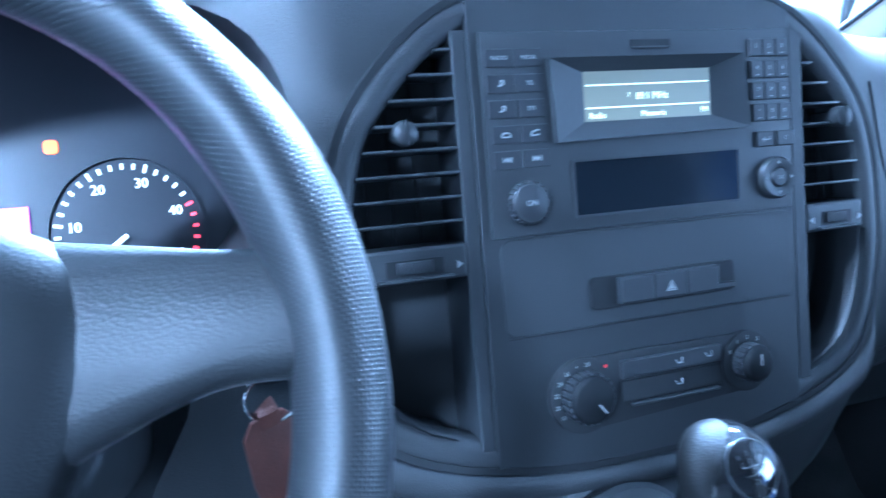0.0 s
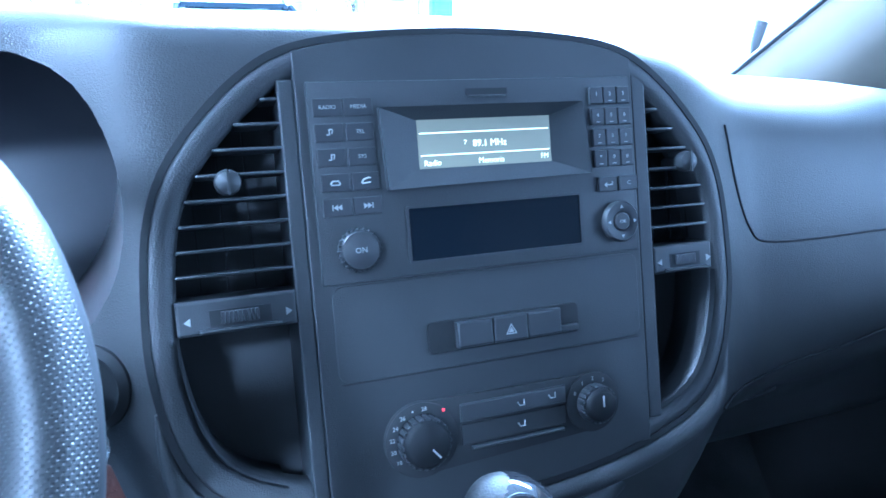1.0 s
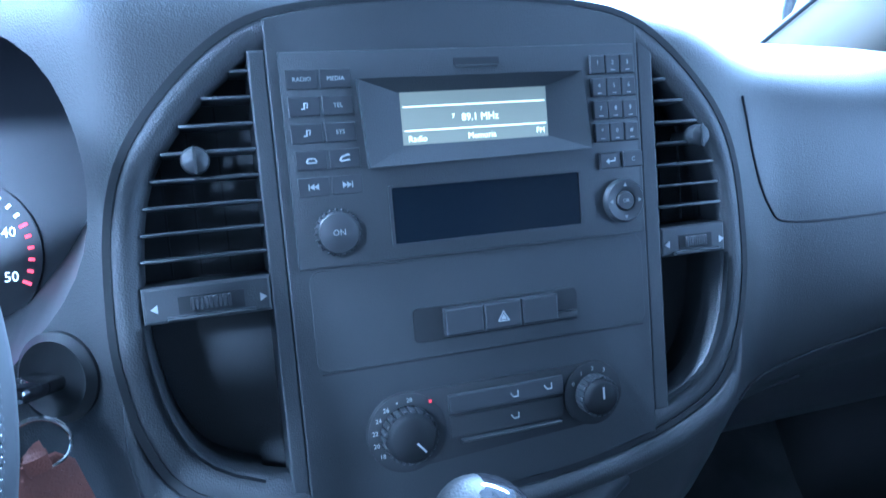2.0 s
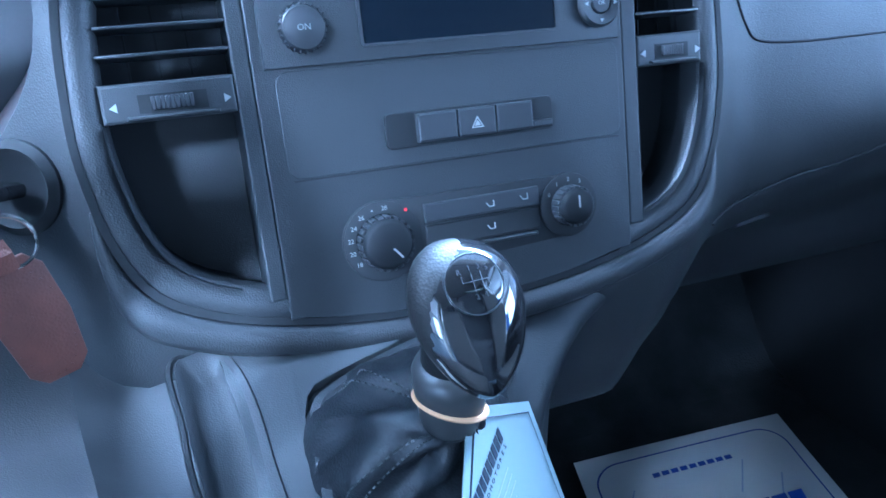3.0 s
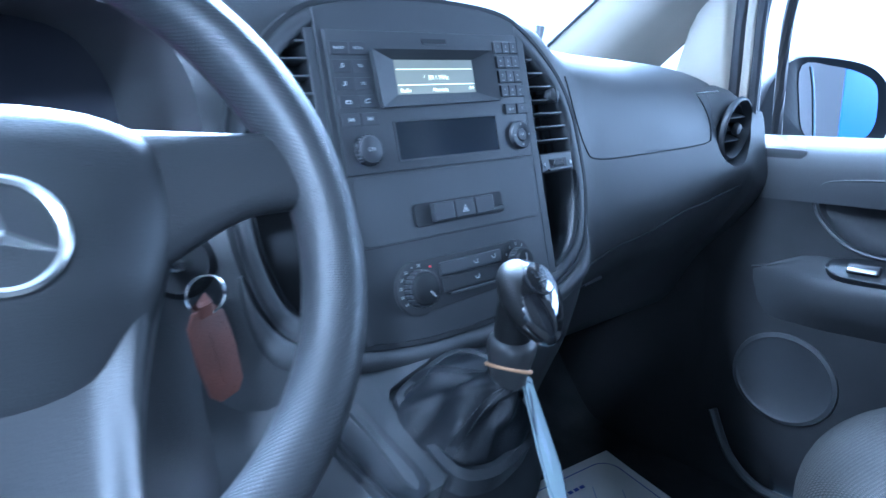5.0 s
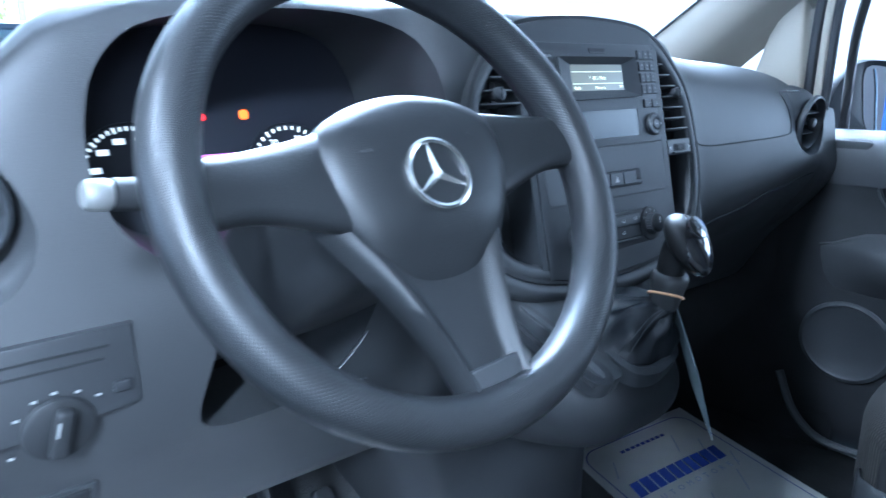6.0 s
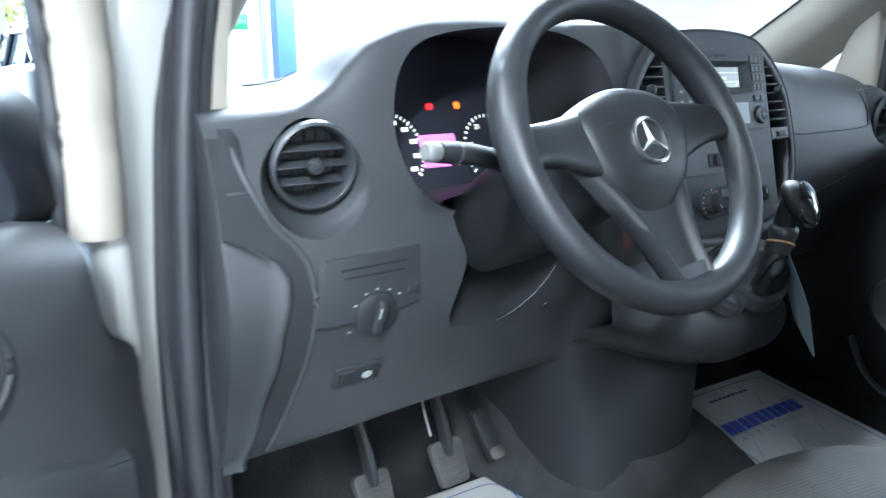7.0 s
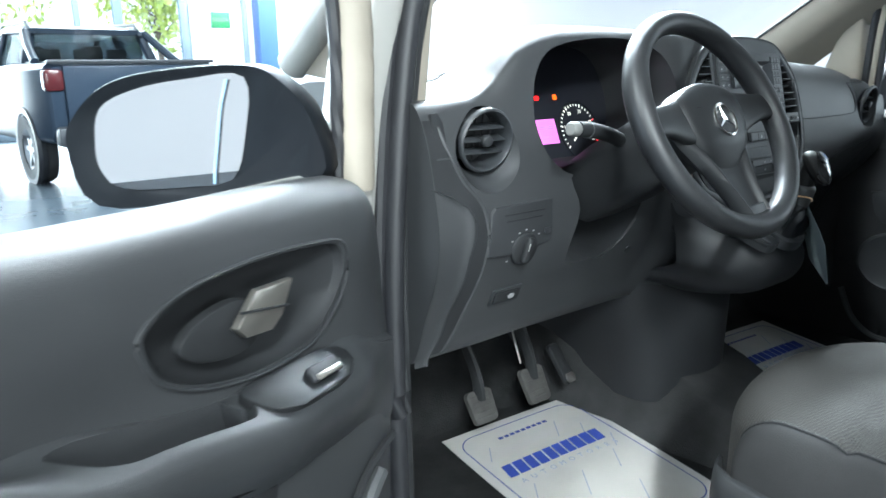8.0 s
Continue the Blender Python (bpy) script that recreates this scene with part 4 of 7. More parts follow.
# bezel funnel round the display
bm = bmesh.new()
quad = [(0.240, 1.3455), (0.397, 1.3455), (0.402, 1.2935), (0.243, 1.2915)]
inn = [(0.2685, 1.3365), (0.3705, 1.3365), (0.3715, 1.3045), (0.2690, 1.3045)]
ringo = [on_console(x, z, 0.0080).translation for x, z in quad]
ringi = [on_console(x, z, 0.0006).translation for x, z in inn]
outer = [on_console(x, z, 0.0026).translation for x, z in quad]
vs = [[bm.verts.new(p) for p in r] for r in (outer, ringo, ringi)]
for a, b in zip(vs, vs[1:]):
    for i in range(4):
        bm.faces.new((a[i], a[(i + 1) % 4], b[(i + 1) % 4], b[i]))
part("display_bezel", bm, PANEL, radio, "angled frame round the display", 20)
carve(bpy.data.objects["faceplate"], [slab(bmesh.new(), [((x - 0.32), (z - 1.32) * CS) for x, z in ((0.399, 1.3445), (0.242, 1.3445), (0.245, 1.2925), (0.400, 1.2945))][::-1], 0.012, on_console(0.32, 1.32, 0.006))])
disp = console_box("display", 0.268, 0.372, 1.304, 1.337, 0.0010, 0.0015, LCD, radio, 0.0, "lit blue-grey display")
for z in (1.3275, 1.3125):
    console_box("rule_line", 0.2695, 0.3705, z, z + 0.0007, 0.0014, 0.0003, LCD_TEXT, disp, 0.0)
for x, z, s, word, al in ((0.3225, 1.3195, 0.0068, "89.1 MHz", "CENTER"), (0.3035, 1.3205, 0.0042, "7", "CENTER"), (0.2715, 1.3075, 0.0056, "Radio", "LEFT"), (0.323, 1.3075, 0.0056, "Memoria", "CENTER"), (0.3695, 1.3082, 0.0052, "FM", "RIGHT")):
    lettering("display_word", word, s, on_console(x, z, 0.0013), LCD_TEXT, disp, align=al, depth=0.0001)
console_box("blank_slot", 0.2565, 0.3925, 1.2420, 1.2785, 0.0028, 0.003, LCD_OFF, radio, 0.0006, "dark glossy blank slot")
bm = ring_slab(bmesh.new(), [(x, y) for x, y in rounded(0.140, 0.0400, 0.002)], [(x, y) for x, y in rounded(0.1355, 0.0365, 0.001)], 0.003, on_console(0.3245, 1.26025, 0.0034), 0.0)
part("slot_rim", bm, BUTTON, radio)

words = (("RADIO", "MEDIA"), ("", "TEL"), ("", "SYS"), ("", ""), ("", ""))
for r in range(5):
    z = 1.3470 - 0.0161 * r
    for c in range(2):
        x = 0.2065 + 0.0012 * (r > 2) + 0.0210 * c
        key = console_box("key", x - 0.0098, x + 0.0098, z - 0.0058, z + 0.0058, 0.0030, 0.003, BUTTON, radio, 0.0005)
        if words[r][c]:
            lettering("key_word", words[r][c], 0.0038, on_console(x, z, 0.0031), WHITE_MARK, key, depth=0.0001)
            continue
        m = on_console(x, z, 0.0032)
        bm = bmesh.new()
        if r == 4:
            s = 1 if c else -1
            for k in range(2):
                slab(bm, [((0.0028 - 0.0028 * k) * s, 0), ((-0.0002 - 0.0028 * k) * s, 0.002), ((-0.0002 - 0.0028 * k) * s, -0.002)][::s], 0.0002, m)
            box(bm, (0.0006, 0.004, 0.0002), m @ pose(0.0032 * s, 0, 0))
        elif r == 3:
            tube(bm, [m @ Vector(p) for p in ((-0.0032, -0.0012, 0), (-0.002, 0.001, 0), (0.002, 0.001 + 0.0012 * c, 0), (0.0032, -0.0012 + 0.003 * c, 0))], 0.0006, 6)
            tube(bm, [m @ Vector(p) for p in ((-0.003, -0.0016, 0), (0.0030, -0.0016 + 0.003 * c * 0.2, 0))], 0.0005, 6)
        else:
            tube(bm, [m @ Vector(p) for p in ((-0.002, -0.0014, 0), (0.0, -0.0014, 0), (0.0, 0.002, 0), (0.0022, 0.002, 0))], 0.0005, 6)
            tube(bm, [m @ Vector(p) for p in ((0.0016, -0.001, 0), (0.0022, 0.0018, 0))], 0.0004, 6)
        part("key_symbol", bm, WHITE_MARK, key)
keys = "123456789*0#"
for k in range(12):
    x, z = 0.4115 + 0.0003 * (k // 3) + 0.0118 * (k % 3), 1.3495 - 0.0154 * (k // 3)
    key = console_box("number_key", x - 0.0056, x + 0.0056, z - 0.0063, z + 0.0063, 0.0050, 0.0035, BUTTON, radio, 0.0008)
    lettering("key_number", keys[k], 0.0042, on_console(x, z + 0.001, 0.0051), WHITE_MARK, key, depth=0.0001)
    if k not in (0,):
        console_box("key_bar", x - 0.0016, x + 0.0016, z - 0.0042, z - 0.0037, 0.0052, 0.0002, WHITE_MARK, key, 0.0)
for x, w in ((0.4175, "<"), (0.4360, "C")):
    key = console_box("number_key", x - 0.0082, x + 0.0078, 1.2785, 1.2895, 0.0050, 0.0035, BUTTON, radio, 0.0008)
    if w == "C":
        lettering("key_number", w, 0.0044, on_console(x, 1.284, 0.0051), WHITE_MARK, key, depth=0.0001)
    else:
        bm = bmesh.new()
        m = on_console(x, 1.284, 0.0052)
        slab(bm, [(-0.0038, -0.0004), (-0.0012, 0.0016), (-0.0012, -0.0024)][::-1], 0.0002, m)
        tube(bm, [m @ Vector(p) for p in ((-0.001, -0.0004, 0), (0.0034, -0.0004, 0), (0.0034, 0.002, 0))], 0.0005, 6)
        part("key_symbol", bm, WHITE_MARK, key)
# rotary volume knob
m = on_console(0.2195, 1.2540, 0.0025) @ Matrix.Scale(0.86, 4)
knob = part("volume_knob", lathe(bmesh.new(), [(0.0165, 0.0), (0.0165, 0.005), (0.0150, 0.0085), (0.0135, 0.0095), (0.0, 0.0098)], m, 40), BUTTON, radio, "ribbed round volume knob")
bm = bmesh.new()
for k in range(24):
    box(bm, (0.0022, 0.0016, 0.006), m @ pose(0, 0, 0, 0, 0, 15 * k) @ pose(0.0165, 0, 0.0042), 0.0004, 1)
part("knob_rib", bm, BUTTON, knob)
tagged(part("knob_glint", lathe(bmesh.new(), [(0.0150, 0.0085), (0.0143, 0.0093), (0.0137, 0.0093), (0.0140, 0.0085)], m @ pose(0, 0, 0.0003), 40), FRAME, knob), "pale ring")
lettering("key_word", "ON", 0.0062, m @ pose(0, 0, 0.0099), WHITE_MARK, knob, depth=0.0001)
m = on_console(0.4265, 1.2555, 0.0025) @ Matrix.Scale(0.92, 4)
pad = part("arrow_pad", lathe(bmesh.new(), [(0.0168, 0.0), (0.0168, 0.003), (0.0155, 0.0055), (0.0095, 0.0050), (0.0080, 0.0042)], m, 40), BUTTON, radio, "round four-way arrow pad")
part("rim_ring", lathe(bmesh.new(), [(0.0172, 0.0), (0.0172, 0.0034), (0.0162, 0.0046), (0.0160, 0.0030)], m, 40), FRAME, pad)
okk = part("ok_button", lathe(bmesh.new(), [(0.0076, 0.0), (0.0076, 0.0048), (0.0066, 0.0060), (0.0, 0.0062)], m, 28), BUTTON, pad)
lettering("key_word", "OK", 0.0042, m @ pose(0, 0, 0.0063), WHITE_MARK, okk, depth=0.0001)
for k in range(4):
    bm = bmesh.new()
    slab(bm, [(0.0018, 0), (-0.001, 0.0016), (-0.001, -0.0016)], 0.0002, m @ pose(0, 0, 0, 0, 0, 90 * k) @ pose(0.0122, 0, 0.0056))
    part("arrow_mark", bm, WHITE_MARK, pad)

# ---- hazard switch row ----
haz = thing("hazard_switch", (0.326, 0.42, 1.18), "row of charcoal switches with a hazard triangle", "switch")
console_box("recess", 0.264, 0.386, 1.1765, 1.1990, 0.0016, 0.004, DARK, haz, 0.0006, "", 0.004)
for k in range(3):
    x0 = 0.2845 + 0.0280 * k
    s = console_box("switch_cap", x0, x0 + 0.0275, 1.1790, 1.1972, 0.0075, 0.008, BUTTON, haz, 0.0015)
    if k == 1:
        m = on_console(x0 + 0.0137, 1.1875, 0.0077)
        bm = bmesh.new()
        tri_o = [(0.0052 * math.cos(a), 0.0052 * math.sin(a) - 0.001) for a in (radians(90), radians(210), radians(330))]
        tri_i = [(x * 0.72, (y + 0.001) * 0.72 - 0.001) for x, y in tri_o]
        ring_slab(bm, tri_o, tri_i, 0.0002, m)
        slab(bm, [(x * 0.5, (y + 0.001) * 0.5 - 0.001) for x, y in tri_o], 0.0002, m)
        part("hazard_triangle", bm, WHITE_MARK, s, "white triangle outline")
console_box("finger_lip", 0.3685, 0.384, 1.1790, 1.1835, 0.005, 0.004, FRAME, haz, 0.001)

# ---- heater controls ----
heat = thing("heater_controls", (0.325, 0.41, 1.12), "dark heater panel with two round dials and buttons", "heater controls")
K1, K2 = (0.2530, 1.1195), (0.3930, 1.1222)
outl = []
for (cx, cz), r, a0, a1 in ((K1, 0.0272, 75, 290), (K2, 0.0235, 255, 470)):
    outl += [(cx + r * math.cos(radians(a)), cz * CS + r * math.sin(radians(a))) for a in [a0 + (a1 - a0) * k / 14 for k in range(15)]]
bm = bmesh.new()
slab(bm, outl, 0.006, CM @ pose(0, 0, 0.0022), 0.0008)
part("backing", bm, DARK, heat, "smooth black dial backing")
console_box("button_strip", 0.283, 0.369, 1.1265, 1.1390, 0.0048, 0.005, BUTTON, heat, 0.001)
console_box("button_strip", 0.283, 0.369, 1.1095, 1.1245, 0.0036, 0.004, DARK, heat, 0.001)
console_box("lip", 0.290, 0.366, 1.1060, 1.1080, 0.006, 0.004, FRAME, heat, 0.0008)
for (cx, cz), r, nt in ((K1, 0.0268, 7), (K2, 0.0230, 4)):
    m = on_console(cx, cz, 0.0024)
    k1 = part("dial_ring", lathe(bmesh.new(), [(r, 0.0), (r, 0.0014), (r - 0.0015, 0.002), (r - 0.008, 0.002), (r - 0.0085, 0.0)], m, 44), DARK, heat)
    kn = part("dial_knob", lathe(bmesh.new(), [(r - 0.0090, 0.0), (r - 0.0095, 0.010), (r - 0.0110, 0.0145), (r - 0.013, 0.0160), (0.0, 0.0164)], m, 44), DIAL_RUBBER, heat, "ribbed black rotary knob")
    bm = bmesh.new()
    for k in range(22):
        box(bm, (0.0022, 0.0034, 0.011), m @ pose(0, 0, 0, 0, 0, 360 / 22 * k) @ pose(r - 0.0094, 0, 0.0062), 0.0005, 1)
    part("knob_rib", bm, BUTTON, kn)
    part("pointer", boxed((0.0012, 0.0085, 0.0006), m @ pose(0, 0, 0, 0, 0, 40 if nt == 7 else 0) @ pose(0, -(r - 0.019) if nt == 7 else r - 0.019, 0.0165)), WHITE_MARK, kn)
    labels = ("18", "20", "22", "24", "26", "", "28") if nt == 7 else ("0", "1", "2", "3")
    for k, w in enumerate(labels):
        a = radians((215 - 22 * k) if nt == 7 else (150 - 30 * k))
        mm = m @ pose(math.cos(a) * (r - 0.0045), math.sin(a) * (r - 0.0045), 0.0021)
        if w:
            lettering("dial_number", w, 0.0042, mm, WHITE_MARK, k1, depth=0.0001)
        else:
            part("dial_dot", boxed((0.0012, 0.0012, 0.0002), mm), WHITE_MARK, k1)
part("warm_dot", boxed((0.0022, 0.0022, 0.0004), on_console(K1[0] + 0.017, K1[1] + 0.0185, 0.0048), 0.0004, 1), RED_MARK, heat)
for x, z, lift in ((0.331, 1.1325, 0.0050), (0.357, 1.1335, 0.0050), (0.331, 1.117, 0.0038)):
    m = on_console(x, z, lift)
    bm = tube(bmesh.new(), [m @ Vector(p) for p in ((-0.003, 0.001, 0), (-0.001, -0.0018, 0), (0.0026, -0.0018, 0), (0.0026, 0.0022, 0))], 0.0005, 6)
    part("button_symbol", bm, WHITE_MARK, heat)


# ---- round side vents ----
def round_vent(m, name_label):
    m = m @ Matrix.Diagonal((0.925, 0.925, 0.95, 1))
    v = part("side_vent", lathe(bmesh.new(), [(0.0585, 0.0), (0.0565, 0.006), (0.0530, 0.008), (0.0500, 0.004), (0.0480, -0.014), (0.0465, -0.05)], m, 48), SLAT, dash, name_label)
    part("back", lathe(bmesh.new(), [(0.048, -0.045), (0.0, -0.046)], m, 32), DARK, v)
    for k in (-1, 0, 1):
        y = 0.0215 * k
        w = 2 * math.sqrt(0.0475 ** 2 - y * y)
        part("slat", boxed((w, 0.0024, 0.024), m @ pose(0, y, -0.014, 12), 0.0009, 2), SLAT, v)
    for k in range(-2, 3):
        x = 0.016 * k
        part("vane", boxed((0.0015, 2 * math.sqrt(0.046 ** 2 - x * x), 0.004), m @ pose(x, 0, -0.033)), DARK, v)
    part("vent_knob", lathe(bmesh.new(), [(0.006, -0.012), (0.006, -0.003), (0.0105, 0.0), (0.0115, 0.005), (0.009, 0.0095), (0.0, 0.0105)], m, 24), FRAME, v, "small grey thumb knob")


round_vent(VLM, "round slatted air vent at the door end")
round_vent(VRM, "round slatted air vent at the door end")
part("vent_collar", lathe(bmesh.new(), [(0.081, -0.047), (0.077, -0.023), (0.070, -0.0095), (0.063, -0.003), (0.0563, -0.001), (0.0545, -0.004), (0.0535, -0.012)], VRM @ pose(-0.0036, -0.0165, -0.0055), 48), PLASTIC, dash, "soft round collar of the vent", 70)

# ---- lamp switch panel, release handle, seams ----
def front_y(x, z):
    """y of the uncut dashboard front at (x, z)."""
    row = dash_row(x)[24:]
    for a, b in zip(row, row[1:]):
        if (a.z - z) * (b.z - z) <= 0 and a.z != b.z:
            return a.y + (b.y - a.y) * (z - a.z) / (b.z - a.z)
    return 0.47


def on_front(x, z, lift=0.0):
    e = 0.012
    du = Vector((2 * e, front_y(x + e, z) - front_y(x - e, z), 0))
    dv = Vector((0, front_y(x, z + e) - front_y(x, z - e), 2 * e))
    m = basis((x, front_y(x, z), z), du, dv)
    return m @ pose(0, 0, lift)


lamp_sw = thing("light_switch", (-0.355, 0.46, 1.04), "round charcoal headlamp switch with white marks", "switch")
m = on_front(-0.358, 1.075, 0.003)
part("switch_panel", slab(bmesh.new(), [(0.070, 0.046), (-0.062, 0.044), (-0.070, 0.036), (-0.078, -0.036), (-0.058, -0.040), (-0.026, -0.040), (0.030, -0.034), (0.068, -0.030), (0.072, -0.024)], 0.008, m, 0.003), PLASTIC_LOW, lamp_sw, "flat charcoal switch panel")
for k in range(2):
    part("card_groove", boxed((0.092 - 0.01 * k, 0.0022, 0.0016), m @ pose(0.003, 0.030 - 0.011 * k, 0.0006)), DARK, lamp_sw)
m = on_front(-0.354, 1.042, 0.004)
rot = part("rotary_knob", lathe(bmesh.new(), [(0.030, 0.0), (0.029, 0.004), (0.026, 0.006), (0.0, 0.006)], m, 36), DARK, lamp_sw)
part("knob_bar", boxed((0.015, 0.046, 0.012), m @ pose(0, 0, 0.010, 0, 0, -12), 0.004, 3), DARK, rot, "upright finger grip")
part("grip_mark", boxed((0.0018, 0.014, 0.0006), m @ pose(-0.003, 0.008, 0.0163, 0, 0, -12)), WHITE_MARK, rot)
for a, dx in ((150, 0.0), (118, 0.0), (92, 0.0), (62, 0.0), (35, 0.004), (205, 0.006)):
    part("lamp_mark", boxed((0.0042, 0.0024, 0.0005), m @ pose((0.035 + dx) * math.cos(radians(a)), (0.035 + dx) * math.sin(radians(a)), 0.0008)), WHITE_MARK, lamp_sw)
part("button_cap", boxed((0.014, 0.010, 0.004), m @ pose(0.052, 0.026, 0.001), 0.001), BUTTON, lamp_sw)
brake = thing("brake_release", (-0.361, 0.49, 0.95), "small black pull handle with a white symbol", "handle")
m = on_front(-0.362, 0.951, 0.003)
part("housing", ring_slab(bmesh.new(), rounded(0.072, 0.036, 0.004), rounded(0.060, 0.024, 0.003), 0.012, m, 0.001), PANEL, brake)
part("pull_tab", boxed((0.060, 0.024, 0.008), m @ pose(0, 0, -0.001), 0.002), DARK, brake)
part("pull_symbol", slab(bmesh.new(), ellipse(0.0075, 0.006, 0.010, 0), 0.001, m @ pose(0, 0, 0.0038)), WHITE_MARK, brake)
def shelf_z(x, y):
    """Height of the dashboard's top at (x, y)."""
    row = dash_row(x)[:24]
    for a, b in zip(row, row[1:]):
        if b.y <= y <= a.y:
            return b.z + (a.z - b.z) * (y - b.y) / (a.y - b.y)
    return row[-1].z


rows = []
for k, lift in ((1.0, -0.001), (0.98, 0.0022), (0.84, 0.0022), (0.80, 0.0008), (0.05, 0.0008)):
    ring = [(-0.376 + 0.044 * k * math.cos(a), 0.690 + 0.013 * k * math.sin(a)) for a in (2 * math.pi * i / 28 for i in range(28))]
    rows.append([Vector((x, y, shelf_z(x, y) + lift)) for x, y in ring])
part("demister_slot", grid_mesh(bmesh.new(), rows, True), DARK, dash, "dark oval demister slot", 40)
# raised end panel beside the door, with its rounded edge
EDGE = [(0.850, -0.511), (0.92, -0.496), (1.03, -0.478), (1.085, -0.467), (1.105, -0.466), (1.122, -0.474), (1.142, -0.500), (1.158, -0.535)]
rows = []
for k in range(33):
    z = 0.845 + 0.312 * k / 32
    xe = blend(z, EDGE)
    y = front_y(-0.50, min(max(z, 0.86), 1.16))
    rows.append([Vector((-0.536 + (xe + 0.536) * s, y - h, z)) for s, h in ((0.0, 0.003), (0.3, 0.004), (0.6, 0.004), (0.85, 0.006), (0.93, 0.0085), (1.0, 0.008))] + [Vector((xe + 0.004, y - 0.004, z)), Vector((xe + 0.005, y + 0.012, z))])
rows.append([p + Vector((0, 0.014, 0.003)) for p in rows[-1]])
part("end_panel", grid_mesh(bmesh.new(), rows), PLASTIC, dash, "raised end panel with a rounded edge", 60)
BORDER = [(0.862, -0.478), (0.942, -0.452), (1.05, -0.434), (1.108, -0.438), (1.136, -0.450), (1.168, -0.477), (1.212, -0.497), (1.240, -0.505), (1.262, -0.510)]
line = smooth_curve([(x, z, 0) for z, x in BORDER], 5)
part("panel_border", tube(bmesh.new(), [on_front(p.x, p.y, 0.0).translation for p in line], 0.0042, 8), PLASTIC, dash, "rounded border of the main moulding")
# black sheet laid over the front, painting the shade left of the border
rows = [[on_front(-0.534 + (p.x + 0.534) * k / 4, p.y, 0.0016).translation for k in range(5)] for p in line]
part("end_shade_sheet", grid_mesh(bmesh.new(), rows), DARK, dash, "dark sheet for the shade at the dashboard end", 60)
om = basis((-0.510, front_y(-0.50, 1.24) - 0.002, 1.24), (1, 0, 0), (0, 0.25, 1))
outlet = part("side_outlet", slab(bmesh.new(), [(-0.008, 0.034), (-0.013, -0.034), (0.014, -0.036), (0.012, 0.020), (0.004, 0.035)], 0.008, om, 0.001), DARK, dash, "black side window outlet")
part("outlet_lip", boxed((0.027, 0.003, 0.003), om @ pose(0.001, -0.037, 0.001), 0.001), SLAT, outlet)
rim_line = [on_front(x, z, 0.001).translation for x, z in CAVITY if z < 1.06 and x > -0.15]
part("well_edge", tube(bmesh.new(), rim_line, 0.0016, 6), FRAME, dash, "thin edge of the column opening")
for x, z in ((-0.045, 0.985), (0.065, 1.02)):
    part("screw_cap", lathe(bmesh.new(), [(0.009, 0.0), (0.008, 0.002), (0.0, 0.0024)], on_front(x, z, 0.0015), 16), BUTTON, dash)

# glovebox lid on the passenger side
gl = []
for p in smooth_curve([(0.572, 1.318, 0), (0.580, 1.270, 0), (0.600, 1.225, 0), (0.632, 1.2085, 0), (0.76, 1.207, 0), (0.905, 1.2095, 0), (0.928, 1.222, 0), (0.926, 1.26, 0), (0.918, 1.292, 0)], 6):
    gl.append(on_front(p.x, p.y, 0.0005).translation)
part("glovebox_seam", tube(bmesh.new(), gl, 0.0012, 6), DARK, dash, "dark seam of the glovebox lid")
seam = [on_front(x, blend(x, [(0.56, 1.058), (0.70, 1.082), (0.88, 1.112), (1.04, 1.128)]), 0.001).translation for x in (0.57 + 0.02 * k for k in range(24))]
part("lower_seam", tube(bmesh.new(), seam, 0.0013, 6), DARK, dash)
part("glovebox_catch", boxed((0.058, 0.026, 0.008), on_front(0.70, 1.005, 0.002), 0.003), PLASTIC_LOW, dash)

# ---- instrument cluster ----
clu = thing("instrument_cluster", (-0.11, 0.64, 1.18), "dark instrument cluster with white dials and a lit magenta screen", "instrument cluster")
# the face leans back: local y is height
LEAN = 0.41
cm = Matrix(((1, 0, 0, 0), (0, LEAN, -0.925, 0.617 - 1.2155 * LEAN), (0, 1, 0.379, 0), (0, 0, 0, 1)))
bm = bmesh.new()
slab(bm, inset(0.97), 0.012, cm)
part("face", bm, DIAL, clu)


def dial(cx, cz, r, a0, a1, n, numbers, reds, step):
    d = part("gauge", ring_slab(bmesh.new(), ellipse(r * 1.16, r * 1.16, cx, cz, 48), ellipse(r * 1.12, r * 1.12, cx, cz, 48), 0.002, cm @ pose(0, 0, 0.003)), DIAL, clu)
    for k in range(n + 1):
        a = radians(a0 + (a1 - a0) * k / n)
        big = k % step == 0
        m = cm @ pose(cx + r * math.cos(a), cz + r * math.sin(a), 0.0012) @ pose(0, 0, 0, 0, 0, math.degrees(a))
        part("tick", boxed((0.0062 if big else 0.0042, 0.0022, 0.0008), m), DIAL_RED if k >= reds else DIAL_MARK, d)
    for k, w in enumerate(numbers):
        a = radians(a0 + (a1 - a0) * (k + 1) / len(numbers) * (1.0 if len(numbers) < 6 else 1.0))
        m = cm @ pose(cx + (r - 0.0115) * math.cos(a), cz + (r - 0.0115) * math.sin(a), 0.0012)
        if w:
            lettering("dial_number", w, 0.0105, m, DIAL_MARK, d, depth=0.0002)
        else:
            part("number_bar", boxed((0.0115, 0.0058, 0.0005), m), DIAL_MARK, d)
    return d


